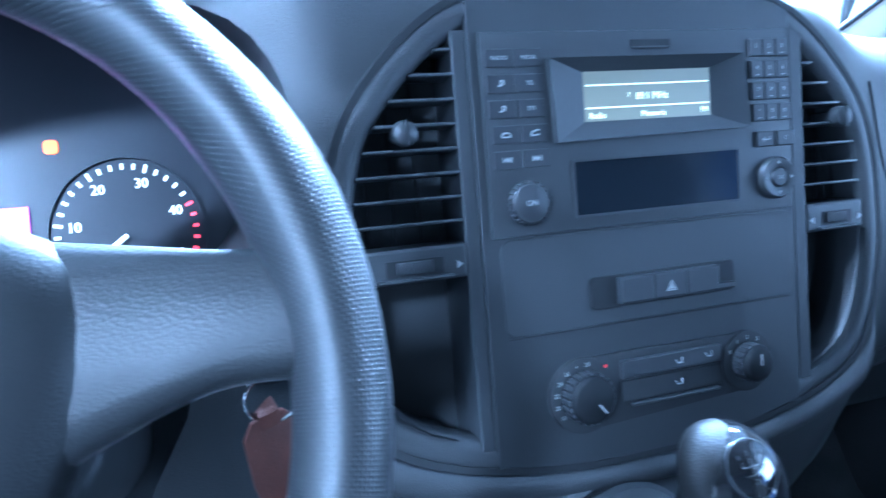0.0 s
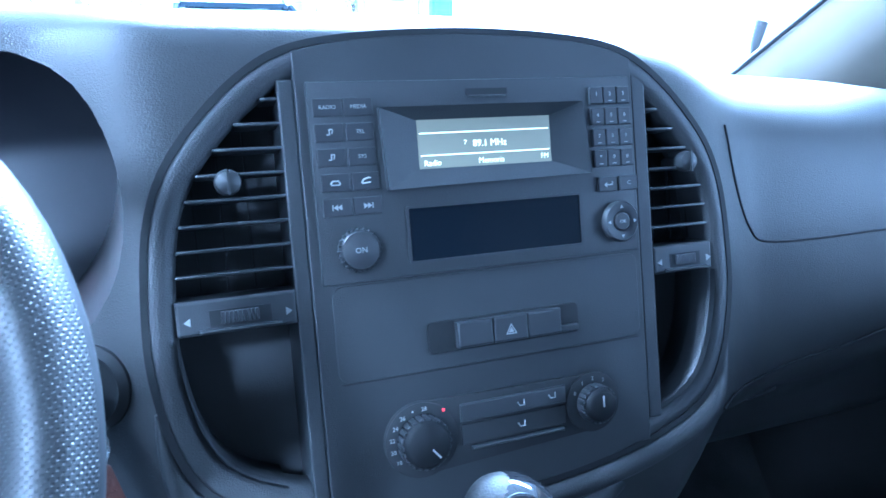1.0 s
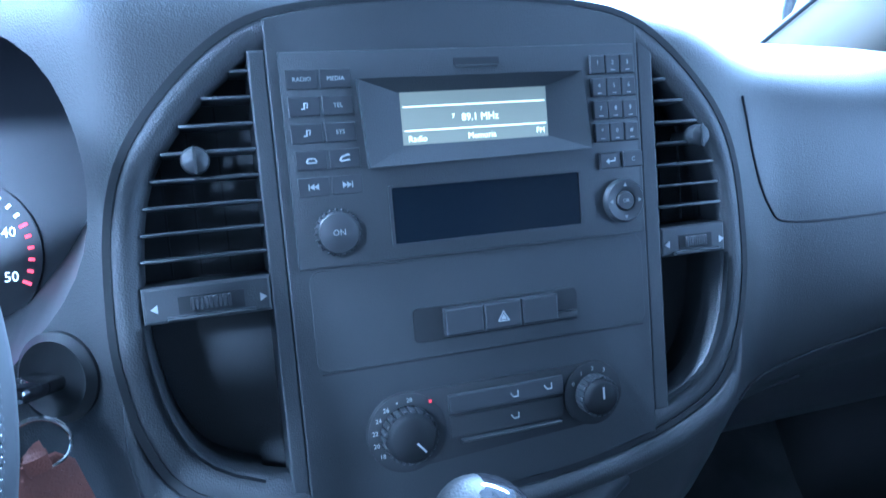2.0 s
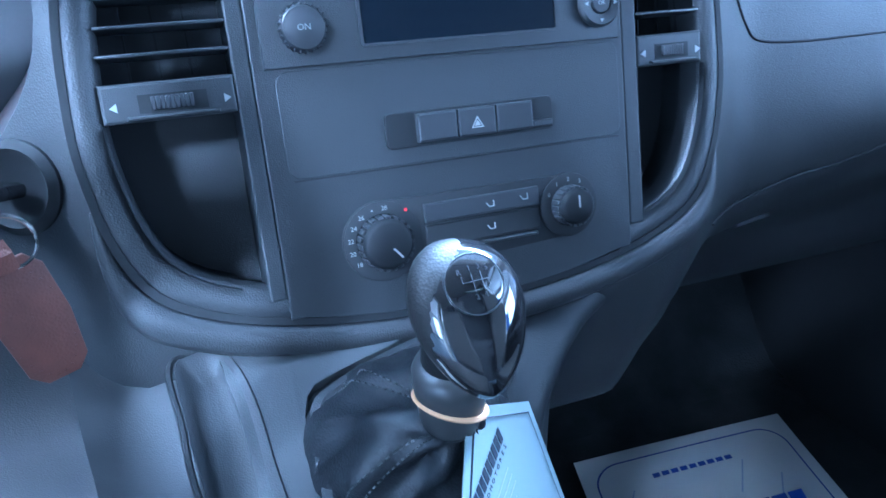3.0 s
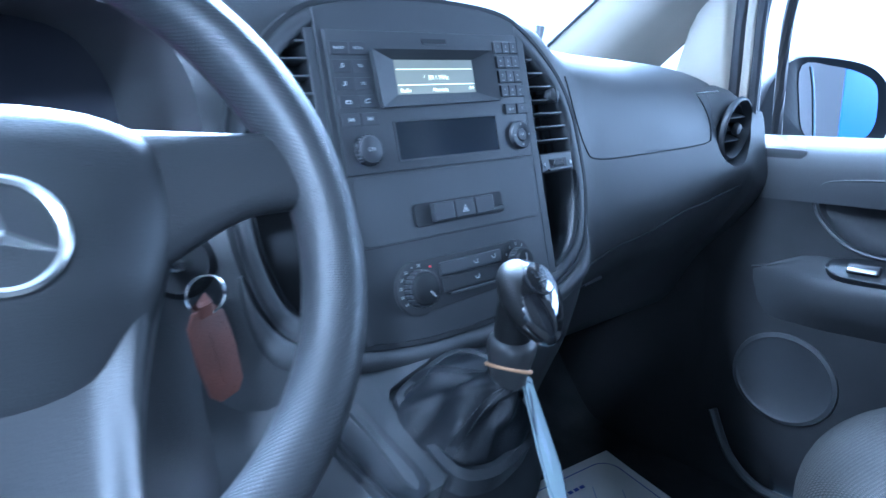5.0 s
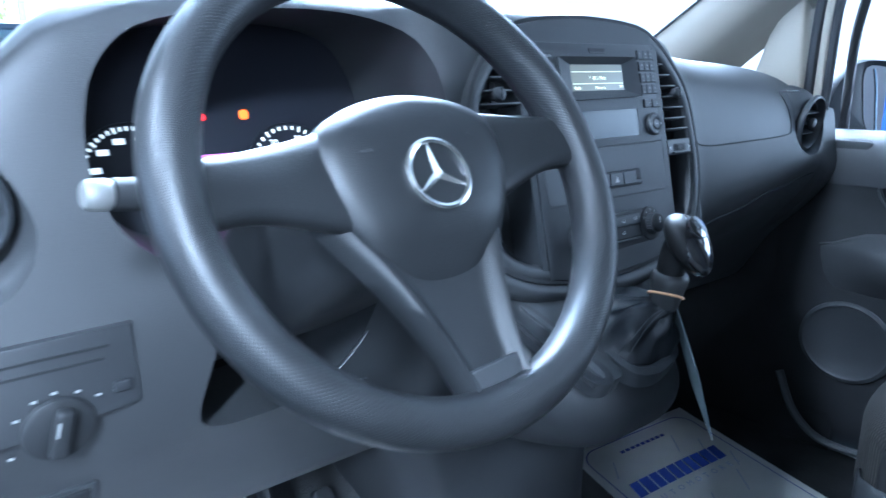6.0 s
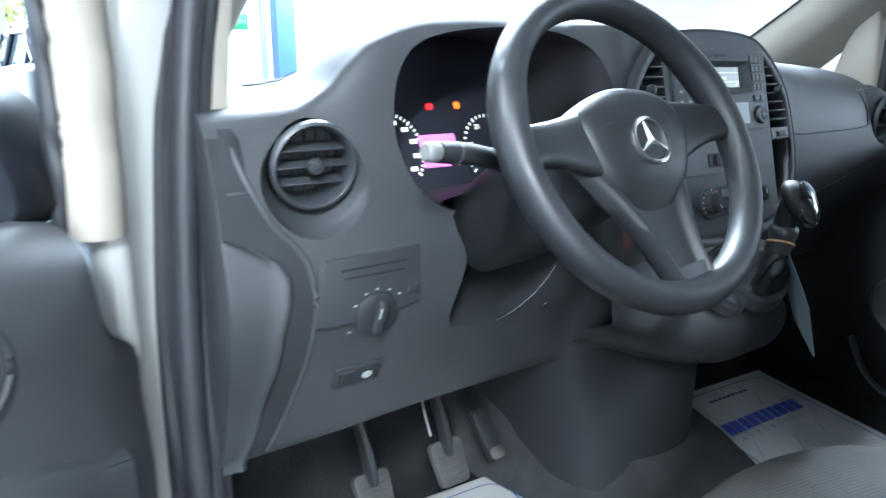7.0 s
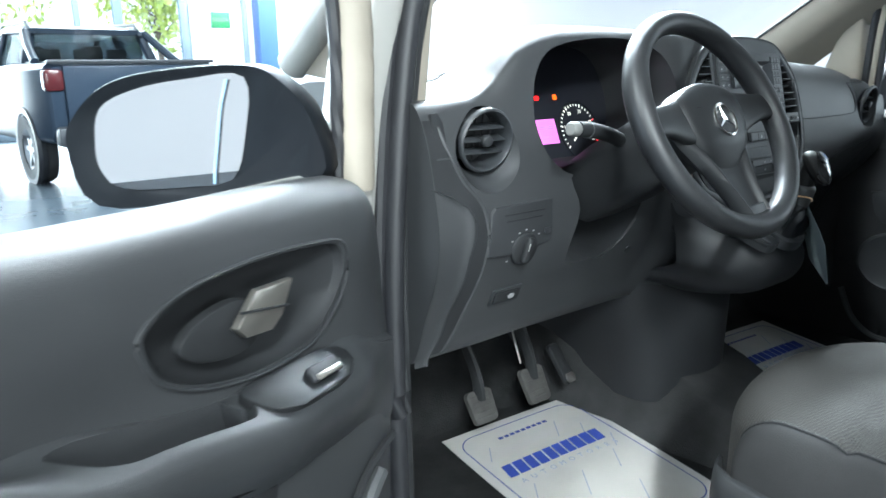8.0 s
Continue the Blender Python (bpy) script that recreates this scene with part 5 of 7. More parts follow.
tach = dial(-0.0430, 1.2110, 0.0510, 216.5, -26, 25, ("10", "20", "30", "40", "50"), 20, 5)
part("needle", boxed((0.034, 0.0034, 0.002), cm @ pose(-0.0430, 1.2110, 0.005) @ pose(0, 0, 0, 0, 0, 215) @ pose(0.018, 0, 0), 0.001), DIAL_MARK, tach)
speed = dial(-0.226, 1.2185, 0.0520, 222, -42, 36, ("",) * 9, 99, 4)
part("needle", boxed((0.034, 0.0034, 0.002), cm @ pose(-0.226, 1.2185, 0.005) @ pose(0, 0, 0, 0, 0, 222) @ pose(0.018, 0, 0), 0.001), DIAL_MARK, speed)
trip = part("trip_screen", boxed((0.066, 0.047, 0.002), cm @ pose(-0.1445, 1.2140, 0.002), 0.0006, 1), PINK, clu, "lit magenta trip screen")
for k, (w, x, z) in enumerate(((0.040, -0.140, 1.2225), (0.034, -0.139, 1.2190), (0.024, -0.142, 1.2035))):
    part("screen_bar", boxed((w, 0.0016, 0.0004), cm @ pose(x, z, 0.0034)), WHITE_MARK, trip)
part("warning_light", slab(bmesh.new(), rounded(0.0110, 0.0080, 0.003, -0.1445, 1.2790), 0.002, cm @ pose(0, 0, 0.002)), TELL_RED, clu, "lit red warning light")
part("warning_light", slab(bmesh.new(), rounded(0.0100, 0.0100, 0.003, -0.0925, 1.2795), 0.002, cm @ pose(0, 0, 0.002)), TELL_AMBER, clu, "lit amber warning light")


# ---- steering wheel ----
wheel = thing("steering_wheel", (-0.112, 0.36, 1.21), "black grained plastic steering wheel with a chrome emblem", "steering wheel")
tl = radians(29.7)
WM = basis((-0.112, 0.281, 1.255), (1, 0, 0), (0, math.sin(tl), math.cos(tl))) @ pose(0, 0, 0, 0, 0, 4)
# the rim stands nearer the driver than the hub
RIM_DX, RIM_DV, RIM_DN = -0.0125, -0.0125, 0.0195
RW = WM @ pose(RIM_DX, RIM_DV, RIM_DN)
R0 = 0.1800
rows = []
for k in range(96):
    a = 2 * math.pi * k / 96
    p = Vector((R0 * math.cos(a), R0 * math.sin(a), 0))
    deg = math.degrees(a) % 360
    bulge = math.exp(-((deg - 20) / 16) ** 2) + math.exp(-((deg - 160) / 16) ** 2) + 0.6 * math.exp(-((deg - 270) / 16) ** 2)
    r = 0.0182 + 0.0016 * bulge
    t = p.normalized()
    rows.append([RW @ (p + t * (r * math.cos(q)) + Vector((0, 0, 1.12 * r * math.sin(q)))) for q in (2 * math.pi * j / 18 - 0.6 for j in range(18))])
bm = bmesh.new()
grain_uv = bm.loops.layers.uv.new("UVMap")
vs = [[bm.verts.new(p) for p in row] for row in rows]
for i in range(96):
    a, b = vs[i], vs[(i + 1) % 96]
    for j in range(18):
        face = bm.faces.new((a[j], a[(j + 1) % 18], b[(j + 1) % 18], b[j]))
        for lp, (du, dv) in zip(face.loops, ((0, 0), (0, 1), (1, 1), (1, 0))):
            lp[grain_uv].uv = ((i + du) * 2 * math.pi * 355 / 96, (j + dv) * 2 * math.pi * 36 / 18)
part("rim", bm, RIM, wheel, "grained black rim")


def shell_spoke(name, sections, material, label=""):
    """A rounded bar through (u, v, n) centres with (along-v, along-n) half sizes, spread across the given way."""
    rows = []
    for (u, v, n), (wx, wy), h in sections:
        side = Vector((wx, wy, 0))
        row = []
        for q in (2 * math.pi * j / 16 for j in range(16)):
            ca, sa = math.cos(q), math.sin(q)
            row.append(WM @ (Vector((u, v, n)) + side * math.copysign(abs(ca) ** 0.55, ca) + Vector((0, 0, h * math.copysign(abs(sa) ** 0.8, sa)))))
        rows.append(row)
    out = []
    for j in range(16):
        out.append(smooth_curve([r[j] for r in rows], 5))
    rows = [[out[j][i] for j in range(16)] for i in range(len(out[0]))]
    return part(name, grid_mesh(bmesh.new(), rows, True, True), material, wheel, label, 60)


for s, drop in ((-1, 0.0), (1, 0.007)):
    spoke = []
    for u, v, n, half_v, h, out in ((0.055, -0.004, 0.002, 0.047, 0.013, 0.0), (0.10, 0.005, 0.001, 0.034, 0.012, 0.30), (0.140, 0.014, 0.0, 0.025, 0.011, 0.72), (0.172, 0.018, -0.001, 0.025, 0.012, 1.0), (0.184, 0.019, 0.0, 0.031, 0.012, 1.0)):
        spoke.append(((u * s + RIM_DX * out, v + (RIM_DV - 1.4 * drop) * out, n + RIM_DN * out), (0.008 * s, half_v), h))
    shell_spoke("side_spoke", spoke, HUB)
rows = []
for k in range(17):
    t = k / 16
    v = -0.015 - 0.163 * t
    w = 0.030 + 0.072 * (1 - t) ** 1.7
    edge = min(1.0, t / 0.35)
    base = 0.001 + 0.008 * (1 - t) ** 3 + 0.002 * t + 0.022 * t ** 1.4
    v += RIM_DV * t
    side_way = RIM_DX * t
    row = []
    for i in range(25):
        s = i / 12 - 1
        n = base + 0.0085 * edge * math.exp(-((abs(s) - 0.80) / 0.16) ** 2) - 0.004 * edge * (1 - s * s) - 0.016 * max(0.0, (abs(s) - 0.80) / 0.20) ** 2
        row.append(WM @ Vector((s * w + side_way - 0.006 * (1 - t), v, n)))
    row += [WM @ Vector((w * 0.9 * e + side_way, v, base - 0.022)) for e in (1, -1)]
    rows.append(row)
part("lower_spoke", grid_mesh(bmesh.new(), rows, True, True), HUB, wheel, "tapered lower spoke with soft raised edges", 70)
bm = bmesh.new()
slab(bm, [(0.025, -0.146), (-0.025, -0.146), (-0.026, -0.173), (0.026, -0.173)][::-1], 0.008, RW @ pose(0, 0, 0.0045), 0.003, 3)
part("spoke_insert", bm, FRAME, wheel, "smooth satin insert at the lower spoke")
hubline = smooth_curve([(-0.086, 0.026, 0), (-0.068, 0.046, 0), (-0.036, 0.058, 0), (0, 0.062, 0), (0.036, 0.058, 0), (0.070, 0.046, 0), (0.091, 0.026, 0), (0.092, -0.008, 0), (0.074, -0.046, 0), (0.052, -0.076, 0), (0.022, -0.092, 0), (-0.022, -0.092, 0), (-0.052, -0.076, 0), (-0.074, -0.046, 0), (-0.087, -0.008, 0)], 4, True)
bm = bmesh.new()
lay = ((1.00, -0.022), (1.0, 0.000), (0.985, 0.009), (0.93, 0.016), (0.80, 0.0215), (0.60, 0.0255), (0.40, 0.0275), (0.2, 0.0282))
rows = []
for k, h in lay:
    row = []
    for p in hubline:
        y = (p.y + 0.012) * k - 0.012
        row.append(WM @ Vector((p.x * k - 0.002, y, h * blend(y, [(-0.092, 0.42), (-0.040, 1.0)]) if h > 0 else h)))
    rows.append(row)
grid_mesh(bm, rows, True, True)
hub = part("airbag_cover", bm, HUB, wheel, "domed charcoal airbag cover", 50)
EM = WM @ pose(0.000, -0.014, 0.0270)
em = part("emblem", lathe(bmesh.new(), [(0.0265, -0.002), (0.0295, 0.001), (0.0290, 0.0036), (0.0268, 0.0046), (0.0246, 0.0036), (0.0240, -0.001)], EM, 48), CHROME, hub, "satin chrome ring emblem with three arms")
part("emblem_base", lathe(bmesh.new(), [(0.034, -0.004), (0.0325, -0.0006), (0.030, 0.0004), (0.0, 0.0006)], EM, 40), HUB, em)
for k in range(3):
    bm = bmesh.new()
    mm = EM @ pose(0, 0, 0, 0, 0, 90 + 120 * k)
    v = [bm.verts.new(mm @ Vector(p)) for p in ((-0.0022, 0, 0.0055), (0.0016, 0.0042, 0.0005), (0.0252, 0.0006, 0.0015), (0.0252, -0.0006, 0.0015), (0.0016, -0.0042, 0.0005), (0.0252, 0.0, 0.003))]
    for f in ((0, 1, 2, 5), (0, 5, 3, 4), (1, 4, 3, 2), (0, 4, 1), (2, 3, 5)):
        bm.faces.new([v[i] for i in f])
    part("emblem_arm", bm, CHROME, em, sharp=20)
for s in (-1, 1):
    part("horn_mark", boxed((0.012, 0.0022, 0.0006), WM @ pose(0.052 * s - 0.002, 0.014, 0.0252, 0, 20 * s) @ pose(0, 0, 0, 0, 0, -4)), DARK, hub)

# ---- steering column, stalk, keys ----
col = thing("steering_column", (-0.112, 0.45, 1.1), "black steering column shroud", "steering column")
rows = []
for a, w, h, dy in ((0.012, 0.052, 0.050, 0), (0.05, 0.066, 0.058, -0.004), (0.11, 0.074, 0.062, -0.006), (0.19, 0.078, 0.064, -0.008), (0.28, 0.074, 0.060, -0.010)):
    rows.append([WM @ Vector((x, y + dy, -a)) for x, y in rounded(2 * w, 2 * h, 0.035, seg=5)])
part("shroud", grid_mesh(bmesh.new(), rows, True, True), DARK, col, "black moulded shroud", 50)
stalk = thing("column_stalk", (-0.25, 0.38, 1.24), "black column stalk with a pale grey tip", "stalk")
sp = [Vector(p) for p in ((-0.150, 0.400, 1.203), (-0.2040, 0.396, 1.224), (-0.2590, 0.390, 1.238), (-0.3080, 0.386, 1.244))]
part("arm", tube(bmesh.new(), smooth_curve(sp, 4), [0.0125] * 8 + [0.0128, 0.0130, 0.0130, 0.0128, 0.0126], 12), DARK, stalk)
part("collar", tube(bmesh.new(), [Vector((-0.2805, 0.389, 1.2405)), Vector((-0.2840, 0.3885, 1.2411))], 0.0142, 16), TRAY, stalk)
part("tip", tube(bmesh.new(), [Vector((-0.3095, 0.386, 1.244)), Vector((-0.3120, 0.3857, 1.2443)), Vector((-0.3250, 0.3845, 1.2456)), Vector((-0.3280, 0.3842, 1.2459))], [0.0112, 0.0124, 0.0118, 0.0092], 14), STALK_TIP, stalk, "pale grey end cap")
lock = thing("ignition_lock", (0.045, 0.44, 1.165), "black ignition lock set in the dashboard", "ignition lock")
im = on_front(0.045, 1.172, 0.0)
part("bezel", lathe(bmesh.new(), [(0.030, -0.01), (0.029, 0.004), (0.024, 0.008), (0.020, 0.005), (0.0, 0.004)], im, 32), DARK, lock)
part("key_head", boxed((0.024, 0.010, 0.036), im @ pose(0, 0, 0.026), 0.004, 2), GLOSS, lock, "black key in the lock")
kr = thing("key_ring", (0.046, 0.41, 1.12), "steel key ring with a brown leather fob hanging from the lock", "key ring")
kc = Vector((0.041, 0.408, 1.160))
bm = bmesh.new()
for off in (0.0, 0.0016):
    tube(bm, [kc + Vector((0.0155 * math.cos(a), -0.003 + off, 0.0155 * math.sin(a))) for a in (2 * math.pi * k / 32 for k in range(32))], 0.0011, 6, True)
part("ring", bm, CHROME, kr, "shiny split ring")
fm = basis((0.045, 0.402, 1.1105), (0.93, 0.28, 0.16), (-0.16, 0.05, 1.0))
fo = [(0.010, 0.040), (-0.010, 0.040), (-0.0175, 0.031), (-0.0195, 0.0), (-0.0165, -0.030), (-0.009, -0.038), (0.009, -0.038), (0.0165, -0.030), (0.0195, 0.0), (0.0175, 0.031)]
fob = part("fob", slab(bmesh.new(), fo[::1], 0.0032, fm, 0.001), FOB, kr, "brown stitched leather fob")
part("fob_loop", tube(bmesh.new(), [fm @ Vector(p) for p in ((0, 0.034, 0.001), (0.0, 0.044, 0.004), (0, 0.048, 0.0), (0, 0.044, -0.004), (0, 0.034, -0.004))], 0.0065, 8, flat=0.25, up=fm.to_3x3() @ Vector((0, 0, 1))), FOB, fob)
bm = bmesh.new()
for k in range(26):
    q = 2 * math.pi * k / 26
    box(bm, (0.0016, 0.0008, 0.0006), fm @ pose(0.0168 * math.cos(q), 0.0345 * math.sin(q), 0.0003) @ pose(0, 0, 0, 0, 0, math.degrees(q) + 90))
part("stitching", bm, FOB, fob)
part("embossed_bar", boxed((0.0022, 0.046, 0.0004), fm @ pose(-0.001, -0.002, 0.0002)), FOB, fob)

# ---- gear pedestal and lever ----
ped = thing("gear_console", (0.29, 0.35, 0.85), "charcoal gear lever pedestal below the centre console", "gear console")
PED = [(0.437, 1.072), (0.424, 1.058), (0.405, 1.046), (0.36, 1.028), (0.318, 1.006), (0.292, 0.982), (0.280, 0.955), (0.288, 0.920), (0.315, 0.890), (0.37, 0.868), (0.45, 0.852), (0.52, 0.85)]


def ped_row(x):
    k = blend(x, [(0.02, 0.0), (0.20, 1.0), (0.28, 1.0), (0.56, 0.0)])
    out = []
    for y, z in PED:
        back = 0.445 if z > 0.9 else 0.50
        zz = z if z > 1.04 else z + (1 - k) * 0.05 * (1.04 - z) / 0.19
        xx = x if x < 0.29 else 0.29 + (x - 0.29) * blend(z, [(0.86, 0.42), (0.98, 0.50), (1.03, 0.80), (1.072, 1.0)])
        out.append(Vector((xx, back + (y - back) * (0.08 + 0.92 * k), zz)))
    return smooth_curve(out, 4)


bm = bmesh.new()
grid_mesh(bm, [ped_row(0.045 + 0.0121 * k) for k in range(41)])
part("pedestal", bm, PLASTIC_LOW, ped, "rounded charcoal pedestal", 60)
# slope space on top of the pedestal
GP = basis((0.27, 0.355, 1.0275), (1, 0, 0), (0, 1, 0.43))
tray = [(p.x, p.y) for p in smooth_curve([(-0.160, 0.058, 0), (-0.151, 0.068, 0), (-0.132, 0.068, 0), (-0.121, 0.053, 0), (-0.114, 0.022, 0), (-0.111, -0.020, 0), (-0.109, -0.078, 0), (-0.142, -0.080, 0), (-0.155, -0.01, 0)], 4, True)]
rows = []
for k, h in ((1.0, -0.012), (1.0, 0.004), (0.95, 0.0065), (0.80, 0.0055), (0.60, 0.001), (0.40, -0.002), (0.20, -0.003)):
    rows.append([GP @ Vector((-0.128 + (x + 0.128) * k - 0.012 * (1 - k), y * (0.6 + 0.4 * k), h + 0.002)) for x, y in tray])
part("side_tray", grid_mesh(bmesh.new(), rows, True, True), PLASTIC_LOW, ped, "shallow charcoal side tray", 60)
gap = [(-0.098, 0.0725), (-0.130, 0.0715), (-0.151, 0.0715), (-0.1635, 0.060), (-0.1600, 0.02), (-0.1575, -0.02), (-0.146, -0.082)]
part("tray_gap", tube(bmesh.new(), smooth_curve([GP @ Vector((x, y, 0.0055)) for x, y in gap], 5), 0.0022, 6), DARK, ped)
wedge = smooth_curve([(-0.122, 0.071, 0), (-0.01, 0.066, 0), (-0.01, 0.046, 0), (-0.058, 0.032, 0), (-0.084, 0.018, 0), (-0.091, -0.03, 0), (-0.090, -0.076, 0), (-0.122, -0.077, 0), (-0.124, -0.02, 0), (-0.127, 0.022, 0), (-0.131, 0.054, 0)], 3, True)
part("grey_wedge", slab(bmesh.new(), [(p.x, p.y) for p in wedge], 0.02, GP @ pose(0, 0, 0.0066), 0.001), TRAY, ped, "lighter grey trim beside the boot")
bo = [(p.x, p.y) for p in smooth_curve([(-0.090, -0.03, 0), (-0.084, 0.008, 0), (-0.066, 0.021, 0), (-0.03, 0.034, 0), (0.01, 0.042, 0), (0.036, 0.032, 0), (0.044, 0.004, 0), (0.028, -0.050, 0), (0.006, -0.082, 0), (-0.024, -0.094, 0), (-0.060, -0.098, 0), (-0.088, -0.082, 0)], 4, True)]
part("boot_frame", ring_slab(bmesh.new(), bo, [(-0.022 + (x + 0.022) * 0.84, -0.03 + (y + 0.03) * 0.80) for x, y in bo], 0.02, GP @ pose(0, 0, 0.011), 0.004), PANEL, ped, "raised charcoal boot frame")
lev = thing("gear_lever", (0.262, 0.31, 1.03), "gear lever with a gloss black knob and leatherette boot", "gear lever")
K0, K1v = Vector((0.2490, 0.2780, 1.0985)), Vector((0.2480, 0.264, 1.184))
n_b = 44
rows = []
for k, t in enumerate((0.0, 0.12, 0.28, 0.45, 0.62, 0.80, 0.93, 1.0)):
    row = []
    c0 = GP @ Vector((-0.032, -0.028, 0.002))
    c = c0.lerp(K0 + Vector((0, 0.004, -0.028)), t) + Vector((0, 0, 0.012 * math.sin(math.pi * t)))
    for j in range(n_b):
        q = 2 * math.pi * j / n_b
        wv = 1 + (0.14 * math.sin(5 * q + 5.0 * t) + 0.10 * math.sin(8 * q - 7 * t) + 0.05 * math.sin(13 * q + 9 * t)) * math.sin(math.pi * min(1, t * 1.02))
        rx = (0.050 * (1 - t) ** 1.2 + 0.0165) * wv
        ry = (0.046 * (1 - t) ** 1.2 + 0.0165) * wv
        off = GP.to_3x3() @ Vector((rx * math.cos(q), ry * math.sin(q), 0.0))
        row.append(c + off + Vector((0, 0, 0.006 * math.sin(4 * q + 2 * t) * math.sin(math.pi * t))))
    rows.append(row)
cols = [smooth_curve([r[j] for r in rows], 4) for j in range(n_b)]
rows = [[cols[j][i] for j in range(n_b)] for i in range(len(cols[0]))]
boot = part("boot", grid_mesh(bmesh.new(), rows, True, False), LEATHERETTE, lev, "creased black leatherette boot", 80)
for j0 in (4, 15, 26, 37):
    for dj in (0, 1):
        bm = bmesh.new()
        pth = [cols[j0 + dj][i] * 1.0 for i in range(3, len(cols[0]) - 2)]
        for i in range(0, len(pth) - 1):
            d = (pth[i + 1] - pth[i])
            nrm = (pth[i] - (GP @ Vector((0, 0, -0.03)))).normalized() * 0.0012
            tube(bm, [pth[i] + nrm, pth[i] + d * 0.55 + nrm], 0.0006, 5)
        part("stitching", bm, TRAY, boot)
ax = (K1v - K0).normalized()
# local z of KM runs along the lever
zax = ax
xax = Vector((1, 0, 0)) - zax * zax.x
xax.normalize()
yax = zax.cross(xax)
KM = Matrix((xax, yax, zax)).transposed().to_4x4()
KM.translation = K0
part("collar", lathe(bmesh.new(), [(0.0160, -0.034), (0.0172, -0.024), (0.0192, -0.012), (0.0210, -0.002), (0.0212, 0.003), (0.0200, 0.0070), (0.0172, 0.0095), (0.0140, 0.0105)], KM, 32), SATIN, lev, "flared satin grey collar")
rows = []
for h, r, dy in ((-0.004, 0.0160, 0.0), (0.010, 0.0160, 0.001), (0.026, 0.0158, 0.001), (0.042, 0.0165, -0.001), (0.058, 0.017, -0.006), (0.070, 0.012, -0.010)):
    rows.append([KM @ Vector((r * math.cos(q), r * math.sin(q) + dy, h)) for q in (2 * math.pi * j / 24 for j in range(24))])
stem = [smooth_curve([r[j] for r in rows], 4) for j in range(24)]
part("stem", grid_mesh(bmesh.new(), [[c[i] for c in stem] for i in range(len(stem[0]))], True, True), KNOB_LEATHER, lev, "leather wrapped stem", 80)
FM = basis((0.2485, 0.2585, 1.150), (0.997, 0.05, 0.02), (0.02, 0.50, 0.86))


def egg(q, k, lift=0.0, sink=0.0):
    """A point of the egg-shaped knob: q round it, k from its back (-1) over the rim (0) to its face (1)."""
    rad = math.cos(k * math.pi / 2) ** 0.8
    up = math.sin(q)
    x = (0.0262 + lift) * rad * math.cos(q) * (1 + 0.10 * up - 0.16 * (up < 0) * up * up)
    y = ((0.0345 if up > 0 else 0.0400) + lift) * rad * up - 0.002
    z = ((0.0150 if k > 0 else 0.020) + lift) * math.copysign(abs(math.sin(k * math.pi / 2)), k) - 9.0 * max(0.0, y - 0.004) ** 2 - sink
    return FM @ Vector((x, y, z))


ks = [-1 + 0.1 * i for i in range(21)]
ks[0], ks[-1] = -0.985, 0.985
ring = [2 * math.pi * j / 40 for j in range(40)]
knob = part("knob", grid_mesh(bmesh.new(), [[egg(q, k) for q in ring] for k in ks], True, True), KNOB_LEATHER, lev, "black leather knob body", 80)
shift = FM.to_3x3() @ Vector((0.0022, -0.0016, 0))
rows = [[egg(q, -0.10, 0.0, 0.003) + shift for q in ring], [egg(q, -0.10, 0.0006) + shift for q in ring]] + [[egg(q, k, 0.0014) + shift for q in ring] for k in (-0.05, 0.04, 0.14, 0.24, 0.34, 0.46, 0.58, 0.70, 0.82, 0.92, 0.985)]
cap = part("knob_face", grid_mesh(bmesh.new(), rows, True, True), GLOSS, knob, "gloss black oval face", 60)
dm = FM @ pose(0.001, 0.0085, 0.0160, -9)
part("shift_disc", lathe(bmesh.new(), [(0.0140, -0.004), (0.0138, 0.0003), (0.0128, 0.0009), (0.0, 0.0018)], dm, 32), GLOSS, cap, "round shift pattern disc")
part("disc_ring", tube(bmesh.new(), [dm @ Vector((0.0141 * math.cos(q), 0.0141 * math.sin(q), 0.0002)) for q in ring], 0.0004, 6, True), PANEL, cap)
bm = bmesh.new()
pz = 0.0021
for a, b in (((-0.006, 0.001), (0.0065, 0.001)), ((-0.006, 0.001), (-0.006, 0.004)), ((-0.001, 0.005), (-0.001, -0.004)), ((0.0035, 0.005), (0.0035, -0.004)), ((0.0065, 0.001), (0.0065, -0.002))):
    tube(bm, [dm @ Vector((*a, pz)), dm @ Vector((*b, pz))], 0.00022, 5)
part("shift_lines", bm, TRAY, cap)
for w, x, y in (("R", -0.0065, 0.0062), ("1", -0.0012, 0.0072), ("3", 0.0034, 0.0072), ("5", 0.0070, 0.0058), ("2", -0.0010, -0.0062), ("4", 0.0036, -0.0058)):
    lettering("gear_number", w, 0.0036, dm @ pose(x, y, pz - 0.0002), TRAY, cap, depth=0.0001)

